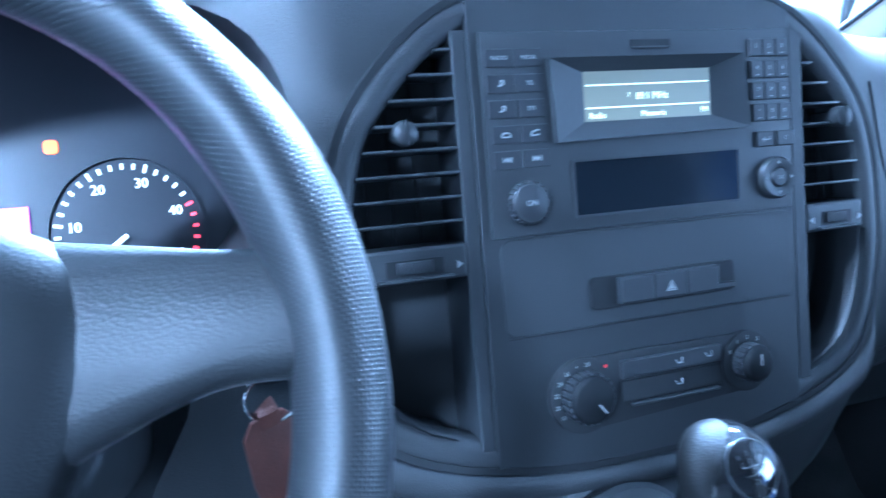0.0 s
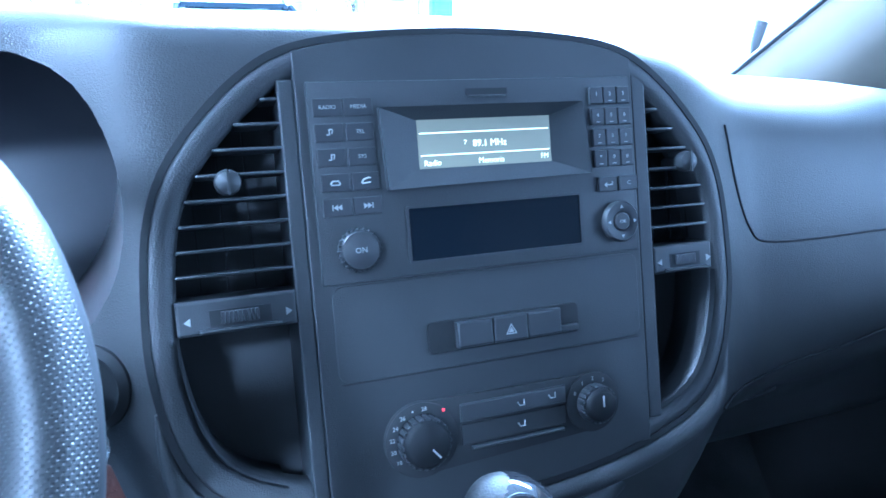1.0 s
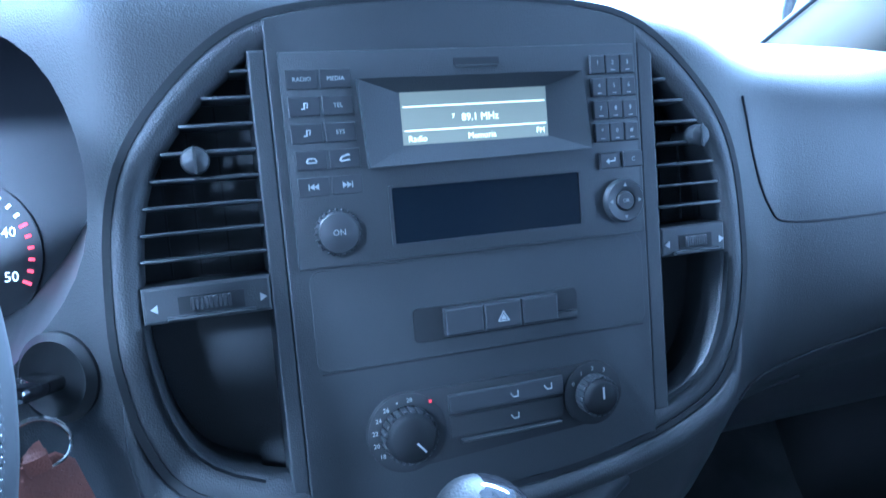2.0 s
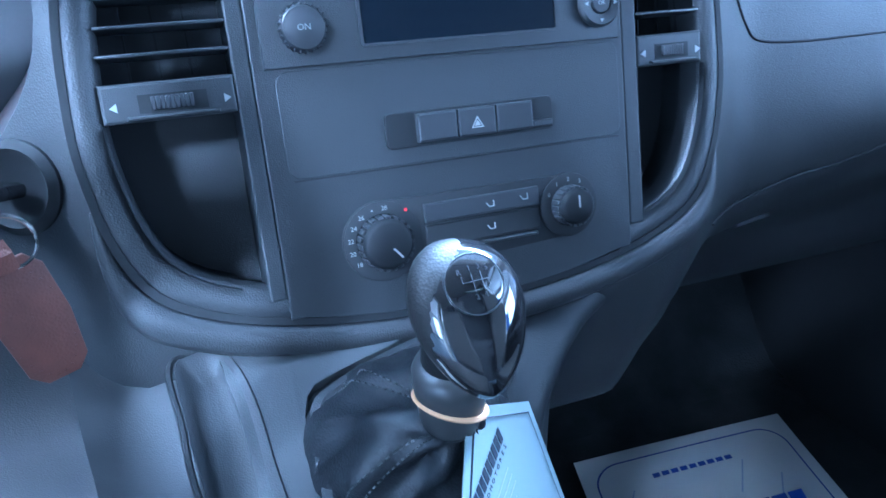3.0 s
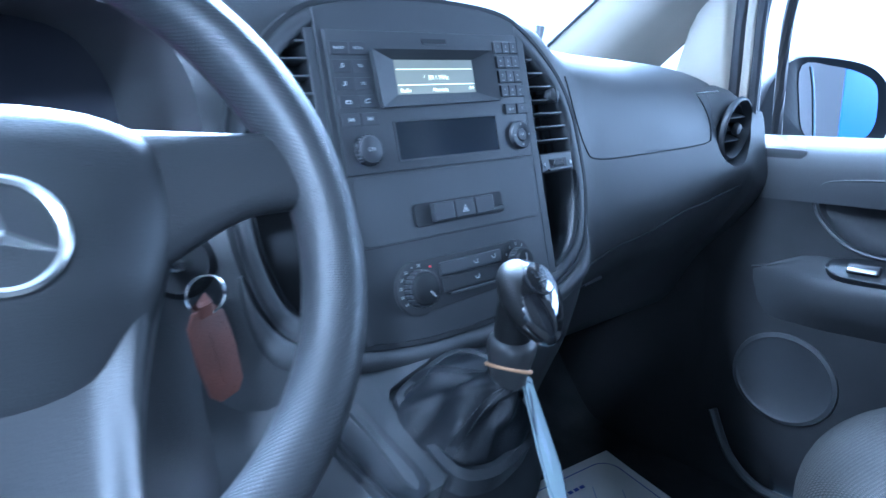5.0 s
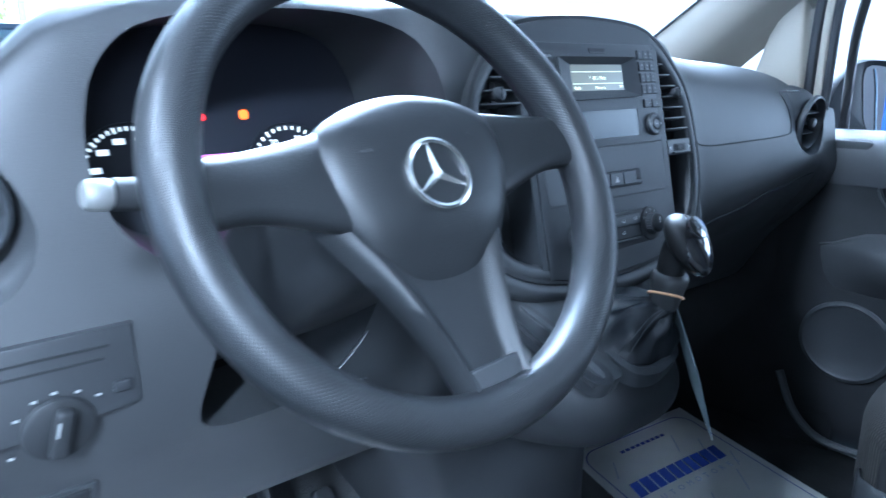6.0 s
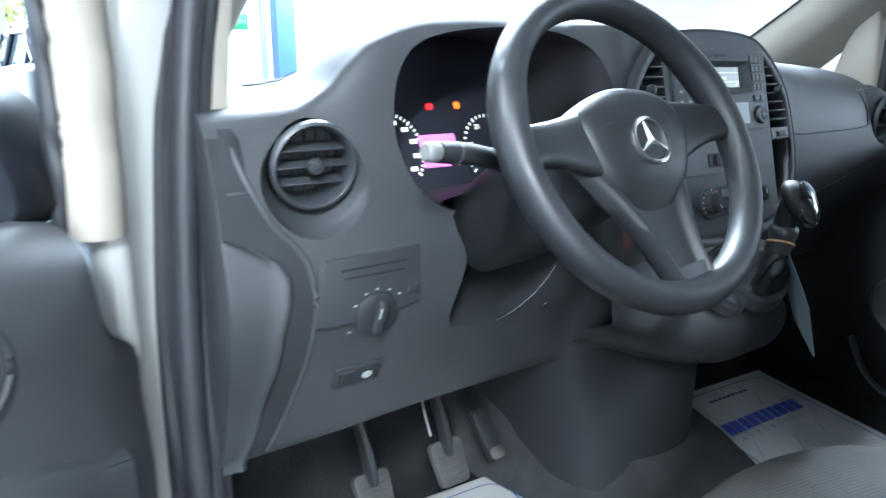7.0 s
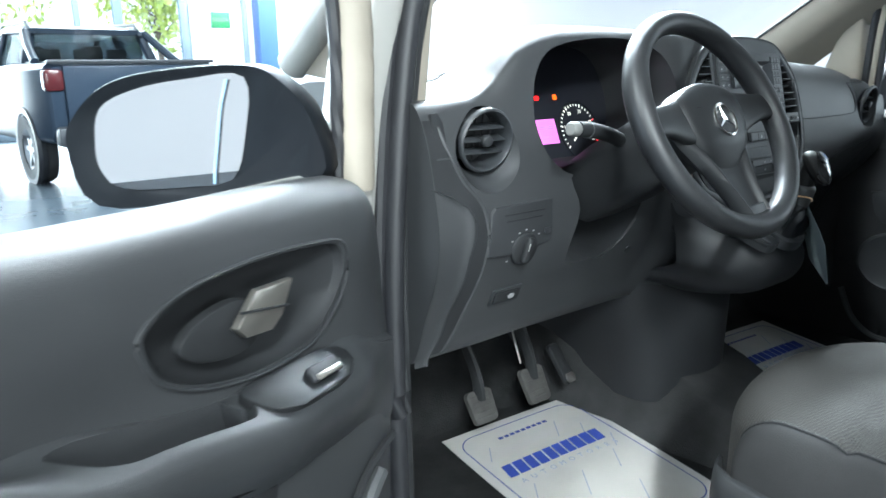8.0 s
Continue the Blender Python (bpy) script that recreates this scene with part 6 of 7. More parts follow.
# paper tag on a rubber band
tag = thing("paper_tag", (0.285, 0.27, 0.90), "pale blue card tag hung by a cream rubber band", "tag")
bp = []
for j in range(28):
    q = 2 * math.pi * j / 28
    bp.append(KM @ Vector((0.0195 * math.cos(q), 0.0195 * math.sin(q), -0.020 - 0.010 * math.cos(q - 0.6))))
part("rubber_band", tube(bmesh.new(), bp, 0.0017, 6, True), BAND, tag, "cream rubber band")
kn = Vector((0.2615, 0.2785, 1.0690))
bm = bmesh.new()
for a, b in (((0.006, 0.0, 0.006), (-0.004, -0.002, -0.008)), ((-0.006, -0.001, 0.004), (0.006, 0.0, -0.004)), ((0.0, -0.002, -0.002), (0.001, 0.0, -0.013))):
    tube(bm, smooth_curve([kn + Vector(a), kn + Vector((0, -0.003, 0)), kn + Vector(b)], 4), 0.0018, 6)
part("knot", bm, BAND, tag, "cream band knot")
TM = basis((0.2570, 0.2744, 1.0725), (0.7425, 0.479, -0.467), (0.179, 0.530, 0.828))
cardline = [(-0.001, 0.004), (0.0745, 0.002), (0.134, -0.084), (0.130, -0.096), (0.078, -0.158), (0.066, -0.160), (-0.014, -0.098), (-0.016, -0.066)]
card = part("card", slab(bmesh.new(), cardline, 0.0006, TM), TAG, tag, "pale blue card with dark border")
bm = bmesh.new()
for a, b in zip(cardline, cardline[1:] + cardline[:1]):
    pa, pb = [Vector((0.055 + (p[0] - 0.055) * 0.90, -0.07 + (p[1] + 0.07) * 0.91, 0.0003)) for p in (a, b)]
    tube(bm, [TM @ pa, TM @ pb], 0.0007, 4, flat=0.3)
part("border", bm, INK_BLACK, card)
lm = TM @ pose(0.020, -0.036, 0.0002, 0, 0, 46)
for k in range(10):
    part("name_block", slab(bmesh.new(), [(0, 0), (0.0040, 0), (0.0054, 0.0092), (0.0014, 0.0092)], 0.0002, lm @ pose(-0.026 + 0.0053 * k, 0.001, 0.0002)), INK_BLACK, card)
for k, letter in enumerate("AUTOMOTORES"):
    lettering("word_letter", letter, 0.0042, lm @ pose(-0.022 + 0.0046 * k, -0.0032, 0.0001), INK_BLACK, card, depth=0.0001)
for k in range(7):
    part("script_bar", boxed((0.026 + 0.004 * (k % 3), 0.0010, 0.0002), lm @ pose(0.004 - 0.002 * k, -0.013 - 0.0062 * k, 0)), INK_PALE, card)
tube_bm = tube(bmesh.new(), [kn + Vector((0, 0, -0.01)), TM @ Vector((0.0, -0.002, 0.0))], 0.0012, 6)
part("band_loop", tube_bm, BAND, tag)

# ---- lower tunnel with socket ----
tun = thing("tunnel_cover", (0.2, 0.6, 0.5), "rounded black plastic tunnel cover below the pedestal", "tunnel cover")
rows = []
for z, out in ((0.885, 0.080), (0.80, 0.052), (0.72, 0.022), (0.655, 0.0), (0.575, -0.01)):
    pts = [(0.095 - out, 0.95), (0.098 - out, 0.62), (0.115 - out, 0.525), (0.155 - 0.7 * out, 0.482), (0.25, 0.458), (0.345, 0.466), (0.385, 0.51), (0.40, 0.62), (0.40, 0.95)]
    rows.append([Vector((p.x, p.y + 0.02 * (0.885 - z), z)) for p in smooth_curve([(x, y, 0) for x, y in pts], 5)])
bm = grid_mesh(bmesh.new(), rows)
part("cover", bm, PLASTIC_LOW, tun, sharp=60)
sm = basis((0.335, 0.474, 0.700), (0.95, 0.30, 0), (0, 0, 1))
part("socket_plate", boxed((0.030, 0.044, 0.006), sm, 0.003), PANEL, tun)
part("socket_mark", boxed((0.008, 0.018, 0.001), sm @ pose(0.004, 0.004, 0.0046)), WHITE_MARK, tun)

# ---- pedals ----
def pedal(name, pad, w, h, arm_top, label):
    t = thing(name, (pad[0], pad[1], 0.5), label, "pedal", "foot pedals")
    m = basis(pad, (1, 0.0, 0), (0, 0.52, 0.85))
    p = part("pad", slab(bmesh.new(), [(x * (1 + 0.10 * (y > 0)), y) for x, y in rounded(w, h, 0.012)], 0.014, m, 0.003), RUBBER, t, "worn ribbed rubber pad")
    for k in range(5):
        part("rib", boxed((w * 0.78, 0.004, 0.002), m @ pose(0, -h * 0.32 + h * 0.16 * k, 0.0006), 0.0008, 1), RUBBER, p)
    part("arm", tube(bmesh.new(), smooth_curve([Vector(pad) + Vector((0.0, 0.012, 0.01)), Vector(pad) + Vector((-0.006, 0.035, 0.10)), Vector(arm_top)], 5), 0.010, 8, flat=1.5), DARK if name != "accelerator_pedal" else PLASTIC_LOW, t)
    return t


pedal("clutch_pedal", (-0.215, 0.715, 0.600), 0.066, 0.076, (-0.235, 0.86, 0.86), "clutch pedal with a worn rubber pad")
br = pedal("brake_pedal", (-0.050, 0.712, 0.606), 0.066, 0.086, (-0.075, 0.84, 0.88), "brake pedal with a worn rubber pad and steel arm")
part("steel_edge", tube(bmesh.new(), smooth_curve([(-0.082, 0.735, 0.660), (-0.088, 0.752, 0.72), (-0.082, 0.80, 0.82)], 4), 0.0026, 6), DULL, br)
ac = thing("accelerator_pedal", (0.05, 0.72, 0.5), "narrow black accelerator pedal with a pale sunlit tip", "pedal", "foot pedals")
am = basis((0.044, 0.716, 0.634), (1, 0.1, 0.0), (-0.45, 0.62, 0.85))
part("pad", slab(bmesh.new(), rounded(0.036, 0.105, 0.012), 0.014, am, 0.004), DARK, ac)
# pale metal piece stands in for sunlight on the end of the pad
part("sunlit_tip", slab(bmesh.new(), rounded(0.032, 0.024, 0.009), 0.004, am @ pose(0.001, -0.040, 0.0028), 0.001), DULL, ac, "pale tip standing for sunlight")


# ---- paper floor mats ----
def paper_mat(at, turn, skew, seed):
    t = thing("paper_mat", at, "white paper floor mat with blue print on the cabin floor", "floor mat", "paper floor mats")
    m = Matrix.Translation(at) @ pose(0, 0, 0, 0, 0, turn) @ Matrix(((1, skew, 0, 0), (0, 1, 0, 0), (0, 0, 1, 0), (0, 0, 0, 1)))
    W, L = 0.395, 0.50

    def hgt(x, y):
        return 0.006 + 0.0035 * math.sin(9 * x + seed) * math.cos(7 * y) + 0.05 * max(0.0, y - 0.15) ** 1.5 + 0.004 * math.sin(23 * x * y + seed)

    bm = bmesh.new()
    nx, ny = 18, 22
    rows = [[m @ Vector((-W / 2 + W * i / nx, -L / 2 + L * j / ny, hgt(-W / 2 + W * i / nx, -L / 2 + L * j / ny))) for i in range(nx + 1)] for j in range(ny + 1)]
    grid_mesh(bm, rows)
    bmesh.ops.solidify(bm, geom=bm.faces[:], thickness=-0.0008)
    sheet = part("sheet", bm, MAT_PAPER, t, "creased white paper sheet")

    def stroke(name, pts, r, material):
        path = [m @ Vector((x, y, hgt(x, y) + 0.0012)) for x, y in pts]
        part(name, tube(bmesh.new(), path, r, 6, flat=0.25), material, sheet)

    edge = rounded(W - 0.045, L - 0.05, 0.045, seg=8)
    line = []
    for a, b in zip(edge, edge[1:] + edge[:1]):
        line += [(a[0] + (b[0] - a[0]) * k / 6, a[1] + (b[1] - a[1]) * k / 6) for k in range(6)]
    stroke("border", line + line[:1], 0.0014, INK_BLUE)
    x = -0.150
    for k, w in enumerate((0.95, 1.05, 0.9, 0.95, 0.9, 0.85, 0.85, 1.05, 1.0, 1.0)):
        ww, cy, hh = 0.0250 * w, 0.066, 0.044
        shape = [(0, 0), (ww, 0), (ww + 0.14 * hh, hh), (0.14 * hh, hh)]
        part("name_block", slab(bmesh.new(), shape, 0.0008, m @ pose(x, cy - hh / 2, hgt(x, cy) + 0.0018)), INK_BLUE, sheet)
        x += ww + 0.0046
    for k, letter in enumerate("AUTOMOTORES"):
        cx = -0.132 + 0.0268 * k
        lettering("word_letter", letter, 0.0205, m @ pose(cx, 0.020, hgt(cx, 0.020) + 0.0016), INK_PALE, sheet, depth=0.0003)
    for k in range(9):
        cx = -0.075 + 0.0165 * k
        part("header_block", boxed((0.012, 0.0085, 0.0005), m @ pose(cx, 0.182, hgt(cx, 0.182) + 0.0014)), INK_BLUE, sheet)
    for cx, cy, ln in ((-0.135, 0.14, 0.04), (0.06, 0.14, 0.05), (0.11, 0.10, 0.045), (-0.14, -0.03, 0.05), (-0.03, -0.06, 0.06), (0.09, -0.03, 0.05), (0.14, 0.03, 0.04), (-0.10, -0.14, 0.05), (0.05, -0.15, 0.06)):
        stroke("pale_stroke", [(cx - ln * 0.35, cy - ln * 0.6), (cx, cy), (cx + ln * 0.35, cy + ln * 0.6)], 0.0011, INK_PALE)


paper_mat((-0.124, 0.512, 0.502), -4.0, 0.055, 1)
paper_mat((0.768, 0.492, 0.502), -4.0, 0.20, 2)


# ---- seats ----
def seat(name, cx, half, label, y1, z1):
    """A cushion with a bowed front edge, rolled side bolsters and a plastic valance, and its backrest."""
    t = thing(name, (cx, 0, 0.5), label, "seat", "cabin seats")

    def skin(a, k):
        """a runs across (past 1 down the side roll), k from the back (0) over the front edge (1) to below it (2)."""
        s = max(-1.0, min(1.0, a))
        u = max(0.0, abs(a) - 1.0) / 0.6
        yf = y1 - 0.055 * s * s - 0.028 * abs(s) ** 6 - 0.035 * u * u
        top = z1 + 0.012 * (1 - s * s)
        if k < 1.0:
            y, z = -0.42 + (yf - 0.075 + 0.42) * k, top
        else:
            q = min(1.0, (k - 1.0) / 0.6) * math.pi / 2
            y, z = yf - 0.075 + 0.075 * math.sin(q), top - 0.065 * (1 - math.cos(q))
            z -= 0.10 * max(0.0, (k - 1.6) / 0.4)
        z -= 0.010 * math.exp(-((y + 0.04) / 0.010) ** 2) * (1 - u)
        roll = u * math.pi / 2
        return Vector((cx + half * s + math.copysign(0.048 * math.sin(roll), a), y, z - 0.095 * (1 - math.cos(roll))))

    ks = [i / 30 for i in range(31)] + [1 + i / 14 for i in range(1, 15)]
    part("cushion", grid_mesh(bmesh.new(), [[skin(-1 + i / 12, k) for i in range(25)] for k in ks]), CLOTH, t, "woven charcoal cushion centre", 70)
    for s in (-1, 1):
        part("bolster", grid_mesh(bmesh.new(), [[skin(s * (1 + 0.6 * i / 10), k) for i in range(11)] for k in ks]), CLOTH_SIDE, t, "smooth charcoal side roll", 70)
        part("piping", tube(bmesh.new(), [skin(s * 1.0, k) + Vector((0, 0, 0.0008)) for k in ks[2:-4]], 0.0024, 7), DARK, t)
        bm = bmesh.new()
        for k in range(10):
            p = skin(s * 0.985, 0.86 + 0.03 * k)
            box(bm, (0.0012, 0.0045, 0.0008), Matrix.Translation(p + Vector((0, 0, 0.0012))))
        part("stitching", bm, TRAY, t)
        rows = []
        for y, dx in ((y1 - 0.055, -0.040), (y1 - 0.068, -0.012), (y1 - 0.095, 0.002), (y1 - 0.18, 0.010), (y1 - 0.32, 0.012), (-0.42, 0.012)):
            x = cx + s * (half + 0.048 + dx)
            rows.append([Vector((x - s * 0.016, y, z1 - 0.098)), Vector((x - s * 0.004, y, z1 - 0.090)), Vector((x + s * 0.006, y, z1 - 0.094)), Vector((x + s * 0.010, y, z1 - 0.125)), Vector((x + s * 0.004, y, 0.63)), Vector((x - s * 0.012, y, 0.56)), Vector((x - s * 0.03, y, 0.56))])
        part("side_valance", grid_mesh(bmesh.new(), rows, True, True), PLASTIC, t, "grey plastic side valance", 60)
    part("base", boxed((2 * half + 0.02, y1 + 0.34, 0.25), pose(cx, (y1 - 0.44) / 2 - 0.06, 0.62), 0.03, 3), PLASTIC_LOW, t)
    part("backrest", boxed((2 * half, 0.12, 0.66), pose(cx, -0.52, z1 + 0.36, -12), 0.045, 4), CLOTH, t, "woven charcoal backrest")
    part("headrest", boxed((0.26, 0.09, 0.19), pose(cx, -0.62, z1 + 0.80, -10), 0.04, 4), CLOTH_SIDE, t)


seat("driver_seat", 0.005, 0.236, "charcoal cloth driver seat with woven centre", 0.190, 0.842)
seat("passenger_seat", 0.872, 0.205, "charcoal cloth passenger seat with woven centre", 0.245, 0.830)


# ---- doors ----
def door(name, m, label, is_open):
    """Local x runs to the rear, y towards the cabin, z up from the ground; the inner face is near y = 0."""
    d = thing(name, (m @ Vector((0.4, -0.05, 0.5))), label, "car door")
    P = lambda x, y, z: m @ Vector((x, y, z))  # noqa: E731
    rows = []
    prof = [(-0.094, 1.192), (-0.088, 1.205), (-0.062, 1.209), (-0.030, 1.199), (-0.008, 1.172), (0.0, 1.12), (-0.004, 1.06), (0.000, 1.0), (0.008, 0.93), (0.004, 0.82), (0.0, 0.70), (-0.01, 0.56), (-0.05, 0.50), (-0.09, 0.50)]
    for k in range(25):
        t = k / 24
        x = (-0.078 if is_open else -0.11) + 1.05 * t
        e = math.exp(-t / 0.035) if is_open else 0.0
        rise = 0.022 * t - 0.006
        fr = []
        for y, z in prof:
            zz = z + rise * (1 if z > 1.1 else (z - 0.5) / 0.6)
            fr.append(P(x + (0.040 * e if z > 1.1 else 0), y - 0.045 * e, zz - (0.03 * e if z > 1.1 else 0)))
        rows.append(smooth_curve(fr, 3))
    # same trim on both doors; the closed one is darkened to stand for shade
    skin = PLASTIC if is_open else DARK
    trim = part("inner_panel", grid_mesh(bmesh.new(), rows, True, True), skin, d, "grained charcoal door trim, shaded darker when closed", 60)
    if not is_open:
        # top edge in a darker plastic than the open door, dimming it by colour
        roll = [[p + (m.to_3x3() @ Vector((0, 0.003, 0.001))) for p in row[2:17]] for row in rows]
        part("top_roll", grid_mesh(bmesh.new(), roll), PLASTIC_LOW, d, "padded charcoal top edge, darkened for shade", 60)
    outl = smooth_curve([(0.391, 1.119, 0), (0.336, 1.143, 0), (0.242, 1.150, 0), (0.135, 1.144, 0), (0.078, 1.130, 0), (0.078, 1.080, 0), (0.140, 1.028, 0), (0.229, 1.020, 0), (0.312, 1.034, 0), (0.367, 1.058, 0), (0.390, 1.090, 0)], 4, True)
    tool = bmesh.new()
    grid_mesh(tool, [[P(p.x, 0.05, p.y) for p in outl], [P(0.235 + (p.x - 0.235) * 0.94, -0.016, 1.085 + (p.y - 1.085) * 0.92) for p in outl], [P(0.235 + (p.x - 0.235) * 0.7, -0.030, 1.085 + (p.y - 1.085) * 0.66) for p in outl]], True, True)
    carve(trim, [tool])
    liner = [[P(0.235 + (p.x - 0.235) * kx, dy, 1.085 + (p.y - 1.085) * kz) for p in outl] for kx, kz, dy in ((0.948, 0.930, -0.003), (0.925, 0.902, -0.0145), (0.685, 0.645, -0.0285), (0.02, 0.02, -0.0287))]
    part("recess_liner", grid_mesh(bmesh.new(), liner, True), DARK, d, "dark smooth handle recess", 50)
    bm = bmesh.new()
    tube(bm, [P(p.x, 0.0, p.y) for p in outl], 0.0024, 6, True)
    part("recess_bead", bm, FRAME, d, "rounded bead round the handle recess")
    lv = slab(bmesh.new(), [(0.193, 1.118), (0.250, 1.120), (0.284, 1.088), (0.270, 1.074), (0.232, 1.070), (0.214, 1.082)], 0.010, m @ Matrix(((1, 0, 0, 0), (0, 0, 1, 0.012), (0, 1, 0, 0), (0, 0, 0, 1))), 0.003)
    hd = part("handle", lv, LEVER, d, "satin chrome release lever")
    part("lever_split", boxed((0.075, 0.003, 0.0022), m @ pose(0.243, 0.0135, 1.098, 0, -10)), DARK, hd)
    part("lock_cup", slab(bmesh.new(), [(p.x, p.y) for p in smooth_curve([(0.262, 1.112, 0), (0.315, 1.106, 0), (0.345, 1.086, 0), (0.325, 1.064, 0), (0.270, 1.052, 0), (0.236, 1.062, 0), (0.230, 1.090, 0)], 4, True)], 0.012, m @ Matrix(((1, 0, 0, 0), (0, 0, 1, -0.004), (0, 1, 0, 0), (0, 0, 0, 1))), 0.004), DARK, d)
    # armrest
    rows = []
    for k in range(33):
        t = k / 32
        x = -0.025 + 0.93 * t
        zb = blend(x, [(-0.03, 0.968), (0.09, 1.004), (0.28, 1.012), (0.53, 1.060), (0.95, 1.135)])
        zl = blend(x, [(-0.03, 0.955), (0.08, 0.975), (0.22, 0.981), (0.44, 1.021), (0.60, 1.076), (0.95, 1.135)])
        e = blend(x, [(-0.03, 0.10), (0.12, 0.88), (0.26, 1.0)])
        fr = [(-0.022, zb + 0.014), (0.004, zb + 0.001), (0.020 * e, zb * 0.66 + zl * 0.34 + 0.002), (0.038 * e, zl + 0.008), (0.049 * e, zl), (0.055 * e, zl - 0.014), (0.053 * e, zl - 0.036), (0.040 * e, zl - 0.062), (0.018 * e, zl - 0.088), (-0.004, zl - 0.112), (-0.022, zl - 0.13)]
        rows.append(smooth_curve([P(x, y, z) for y, z in fr], 4))
    arm = part("armrest", grid_mesh(bmesh.new(), rows, True, True), PLASTIC, d, "sculpted charcoal armrest", 60)
    cup = [(p.x, p.y) for p in smooth_curve([(0.280, 0.010, 0), (0.284, 0.030, 0), (0.308, 0.037, 0), (0.40, 0.040, 0), (0.455, 0.034, 0), (0.492, 0.018, 0), (0.485, 0.004, 0), (0.38, 0.000, 0), (0.295, 0.000, 0)], 4, True)]
    tool = grid_mesh(bmesh.new(), [[P(x, y, 1.20) for x, y in cup], [P(x, y, 1.03 + 0.20 * (x - 0.40)) for x, y in cup], [P(0.40 + (x - 0.40) * 0.90, 0.020 + (y - 0.020) * 0.8, 0.940 + 0.20 * (x - 0.40)) for x, y in cup]], True, True)
    carve(arm, [tool])
    part("cup_divider", boxed((0.004, 0.030, 0.034), m @ pose(0.306, 0.019, 1.000, 0, 10), 0.0015), FRAME, d)
    am = m @ basis((0.203, 0.0265, 1.0005), (-1, 0, -0.03), (0, -0.86, 0.50))
    part("switch_plate", slab(bmesh.new(), [(p.x, p.y) for p in smooth_curve([(0.092, 0.002, 0), (0.078, 0.022, 0), (0.040, 0.027, 0), (-0.02, 0.027, 0), (-0.080, 0.027, 0), (-0.066, -0.010, 0), (-0.035, -0.024, 0), (0.020, -0.025, 0), (0.070, -0.020, 0)], 4, True)], 0.012, am @ pose(0, 0, 0.0030), 0.002), HUB, d, "black window switch plate")
    part("plate_edge", tube(bmesh.new(), [am @ Vector((x, y, 0.0028)) for x, y in ((0.088, 0.010), (0.084, -0.008), (0.060, -0.022), (-0.030, -0.025), (-0.062, -0.014))], 0.0012, 6), DARK, d)
    sw = part("window_switch", boxed((0.050, 0.020, 0.012), am @ pose(0.030, -0.001, 0.006, 10), 0.004, 3), BUTTON, d)
    part("switch_lip", boxed((0.044, 0.008, 0.005), am @ pose(0.030, -0.009, 0.0105, 10), 0.002), LEVER, sw, "bright switch lip")
    part("bin_slot", boxed((0.14, 0.012, 0.045), m @ pose(0.31, 0.010, 0.915, 0, -18), 0.01), DARK, d)
    if is_open:
        part("lower_gap", tube(bmesh.new(), smooth_curve([P(-0.02, 0.004, 0.82), P(0.06, 0.01, 0.80), P(0.11, 0.012, 0.74), P(0.12, 0.012, 0.60)], 5), 0.006, 6), DARK, d)
    if is_open:
        part("front_bead", tube(bmesh.new(), smooth_curve([P(0.02, 0.006, 0.78), P(0.075, 0.012, 0.73), P(0.082, 0.012, 0.56)], 5), 0.012, 8), TRAY, d)
    if not is_open:
        part("pocket_edge", tube(bmesh.new(), smooth_curve([P(-0.070, 0.014, 0.66), P(-0.030, 0.016, 0.580), P(0.026, 0.016, 0.536), P(0.096, 0.016, 0.530), P(0.20, 0.016, 0.545)], 5), 0.009, 8), TRAY, d, "grey lower pocket edge")
        part("speaker_grille", lathe(bmesh.new(), [(0.098, -0.004), (0.096, 0.004), (0.088, 0.006), (0.082, 0.002), (0.0, 0.005)], m @ basis((0.055, 0.004, 0.765), (1, 0, 0), (0, 0, 1)) @ Matrix.Diagonal((1, 0.92, -1, 1)), 40), PANEL, d, "round dark speaker grille")
    # outer skin
    part("outer_skin", boxed((1.02, 0.03, 0.86), m @ pose(0.47, -0.115, 0.77), 0.012), PAINT, d, "white outer door skin")
    # white paint on the open door, the darkened trim colour on the closed one
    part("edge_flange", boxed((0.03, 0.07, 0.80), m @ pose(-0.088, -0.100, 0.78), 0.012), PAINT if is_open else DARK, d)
    part("window_seal", tube(bmesh.new(), [P(-0.05, -0.090, 1.177), P(0.25, -0.090, 1.187), P(0.95, -0.090, 1.208)], 0.006, 8), SEAL, d)
    gm = bmesh.new()
    vs = [gm.verts.new(P(*q)) for q in ((-0.035, -0.094, 1.18), (0.95, -0.094, 1.23), (0.93, -0.06, 1.78), (0.30, -0.05, 1.78), (0.02, -0.075, 1.52))]
    gm.faces.new(vs)
    bmesh.ops.solidify(gm, geom=gm.faces[:], thickness=0.004)
    part("window_pane", gm, GLASS, d).visible_shadow = False
    post = [P(-0.075, -0.085, 1.17), P(-0.078, -0.082, 1.30), P(-0.070, -0.078, 1.45), P(-0.02, -0.070, 1.60), P(0.14, -0.06, 1.73), P(0.32, -0.052, 1.80), P(0.94, -0.055, 1.80)]
    crv = smooth_curve(post, 6)
    if is_open:
        part("window_frame", tube(bmesh.new(), crv, 0.030, 12), BEIGE, d, "beige trimmed window frame")
    else:
        part("window_frame", tube(bmesh.new(), [p + Vector((0, 0.018, 0)) for p in crv], 0.014, 12), SEAL, d, "black window frame")
    part("frame_seal", tube(bmesh.new(), [p + (m.to_3x3() @ Vector((0.030, -0.008, -0.012))) for p in crv], 0.010, 8), SEAL, d)
    return d


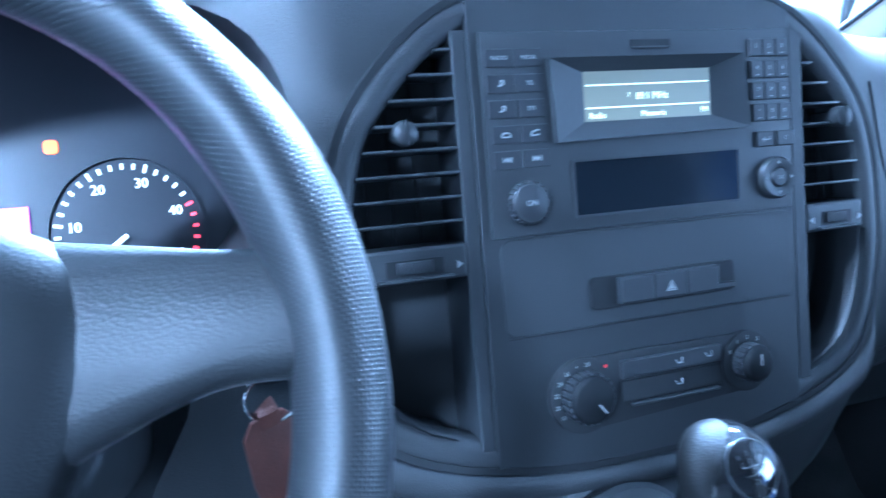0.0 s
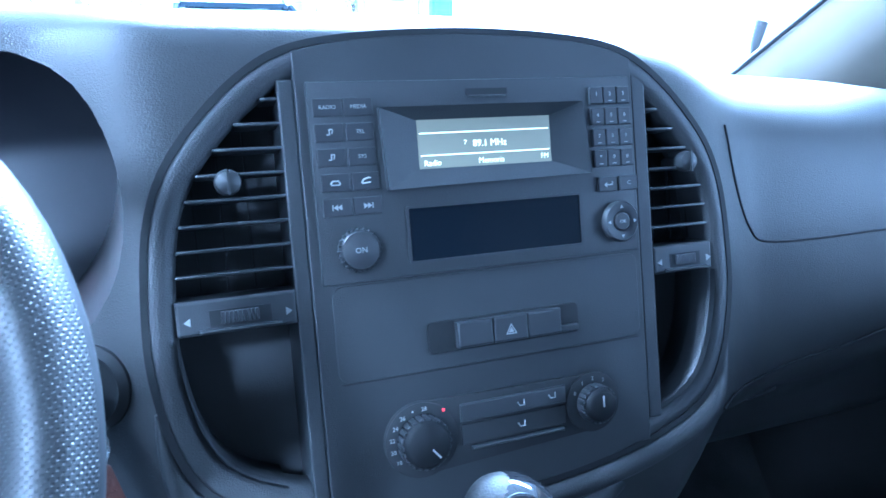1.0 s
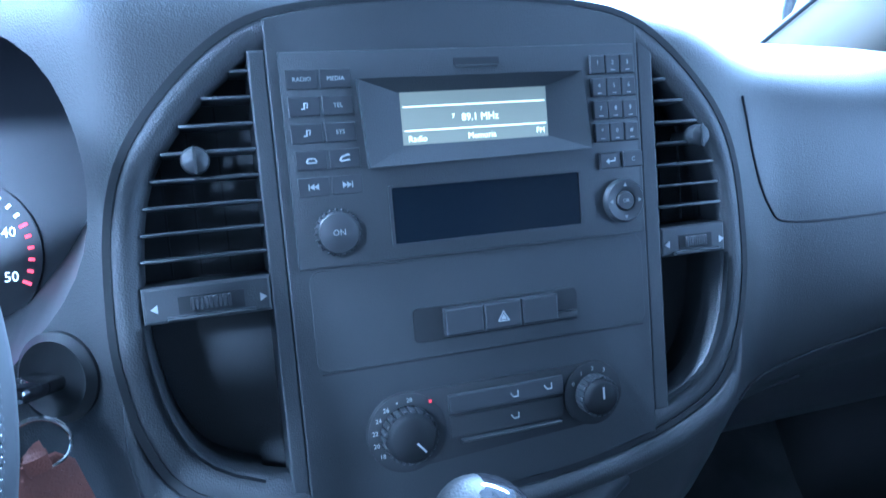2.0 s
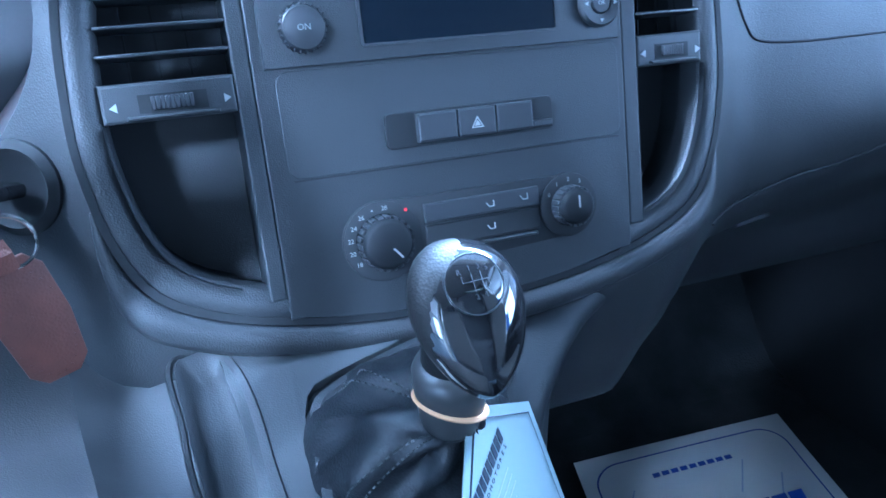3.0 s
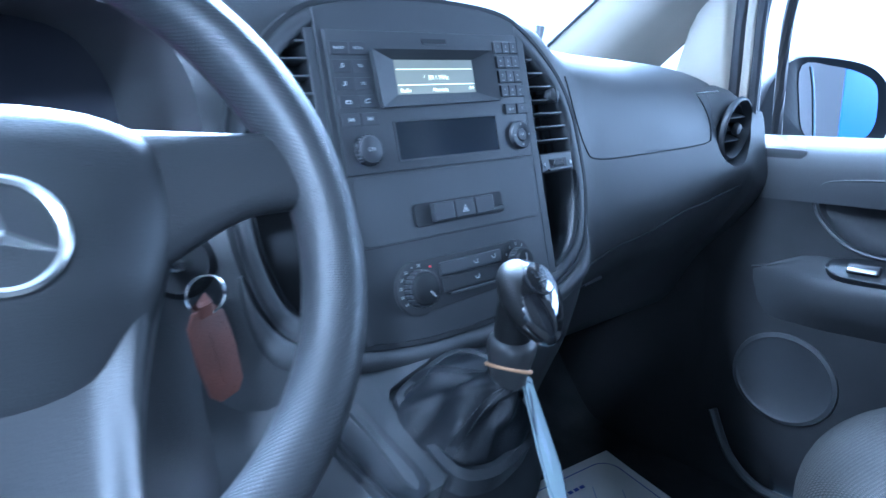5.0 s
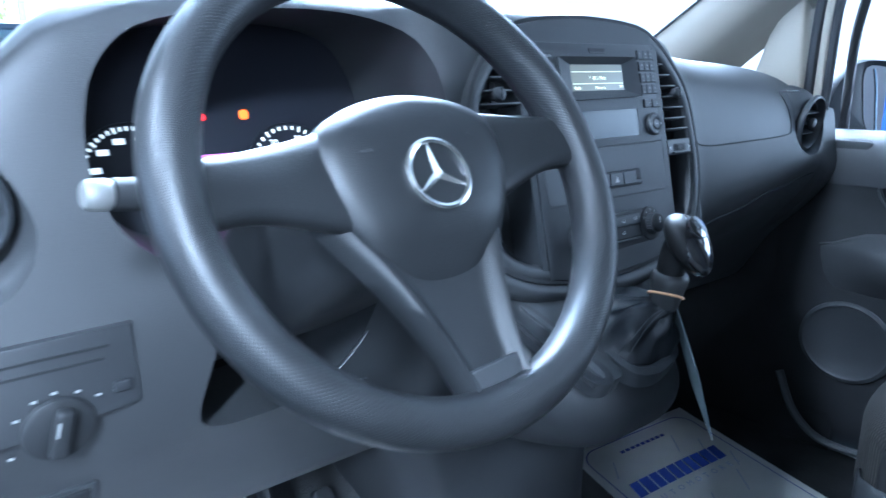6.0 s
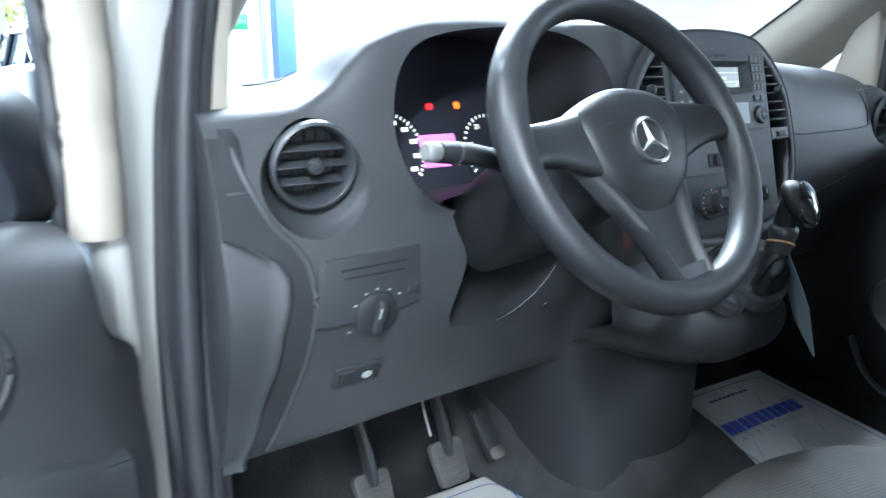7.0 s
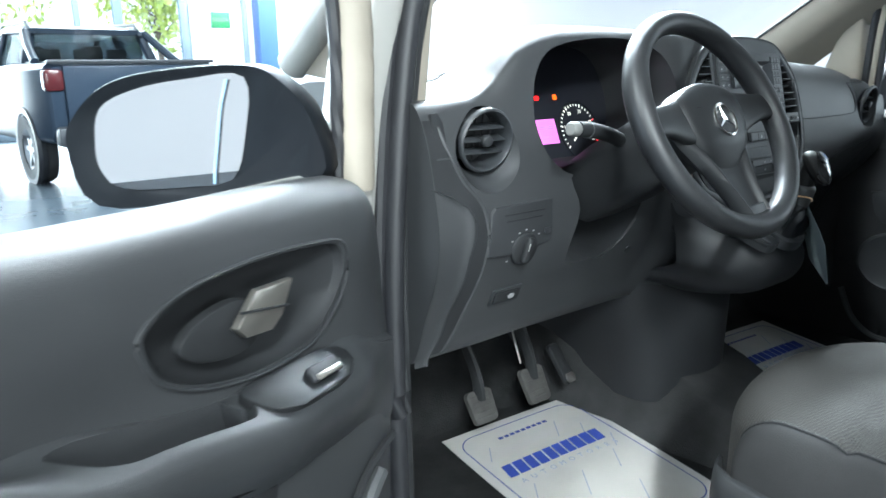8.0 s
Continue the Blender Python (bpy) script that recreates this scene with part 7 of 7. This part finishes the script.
LD = Matrix(((-0.906, 0.423, 0, -0.68), (-0.423, -0.906, 0, 0.405), (0, 0, 1, 0), (0, 0, 0, 1)))
RM = Matrix(((0, -1, 0, 1.158), (-1, 0, 0, 0.56), (0, 0, 1, 0), (0, 0, 0, 1)))
RD = Matrix(((0, -1, 0, 1.118), (-1, 0, 0, 0.455), (0, 0, 1, 0), (0, 0, 0, 1)))
door("driver_door", LD, "open driver door with charcoal trim and chrome handle", True)
door("passenger_door", RD, "closed passenger door with charcoal trim darkened for shade", False)


def wing_mirror(m, label):
    t = thing("wing_mirror", m @ Vector((0.05, -0.15, 1.2)), label, "wing mirror", "wing mirrors")
    gm = m @ basis((0.070, -0.285, 1.255), (-0.34, 0.94, 0.0), (0, 0, 1))
    line = [(p.x, p.y) for p in smooth_curve([(-0.118, -0.020, 0), (-0.105, 0.035, 0), (-0.050, 0.062, 0), (0.03, 0.076, 0), (0.112, 0.078, 0), (0.108, 0.0, 0), (0.085, -0.062, 0), (0.02, -0.074, 0), (-0.080, -0.078, 0), (-0.112, -0.055, 0)], 4, True)]
    big = [(p.x, p.y) for p in smooth_curve([(-0.163, -0.018, 0), (-0.144, 0.028, 0), (-0.094, 0.068, 0), (-0.017, 0.087, 0), (0.114, 0.095, 0), (0.165, 0.074, 0), (0.205, 0.025, 0), (0.215, -0.063, 0), (0.05, -0.090, 0), (-0.125, -0.104, 0)], 4, True)]
    rows = [[gm @ Vector((x * 0.97, y * 0.97, 0.002)) for x, y in line], [gm @ Vector((x * 1.03, y * 1.04, 0.006)) for x, y in line]]
    for k, h in ((0.97, 0.010), (1.0, 0.0), (1.0, -0.03), (0.93, -0.08), (0.75, -0.115), (0.4, -0.13)):
        rows.append([gm @ Vector((0.02 + (x - 0.02) * k, y * k, h)) for x, y in big])
    part("housing", grid_mesh(bmesh.new(), rows, True, True), MIRROR_CASE, t, "black plastic mirror housing", 50)
    part("glass", slab(bmesh.new(), [(x * 0.985, y * 0.985) for x, y in line], 0.004, gm @ pose(0, 0, 0.006)), MIRROR, t, "mirror glass")
    part("glass_split", tube(bmesh.new(), smooth_curve([gm @ Vector(v) for v in ((0.086, 0.074, 0.0062), (0.074, 0.035, 0.0062), (0.066, -0.010, 0.0062), (0.059, -0.050, 0.0062), (0.057, -0.068, 0.0062))], 5), 0.0022, 6), MIRROR_EDGE, t)
    part("glass_split", tube(bmesh.new(), smooth_curve([gm @ Vector(v) for v in ((0.0895, 0.074, 0.0062), (0.0775, 0.035, 0.0062), (0.0695, -0.010, 0.0062), (0.0625, -0.050, 0.0062), (0.0605, -0.068, 0.0062))], 5), 0.0014, 6), DARK, t)


wing_mirror(LD, "black wing mirror on the open driver door")
wing_mirror(RM, "black wing mirror outside the passenger window")
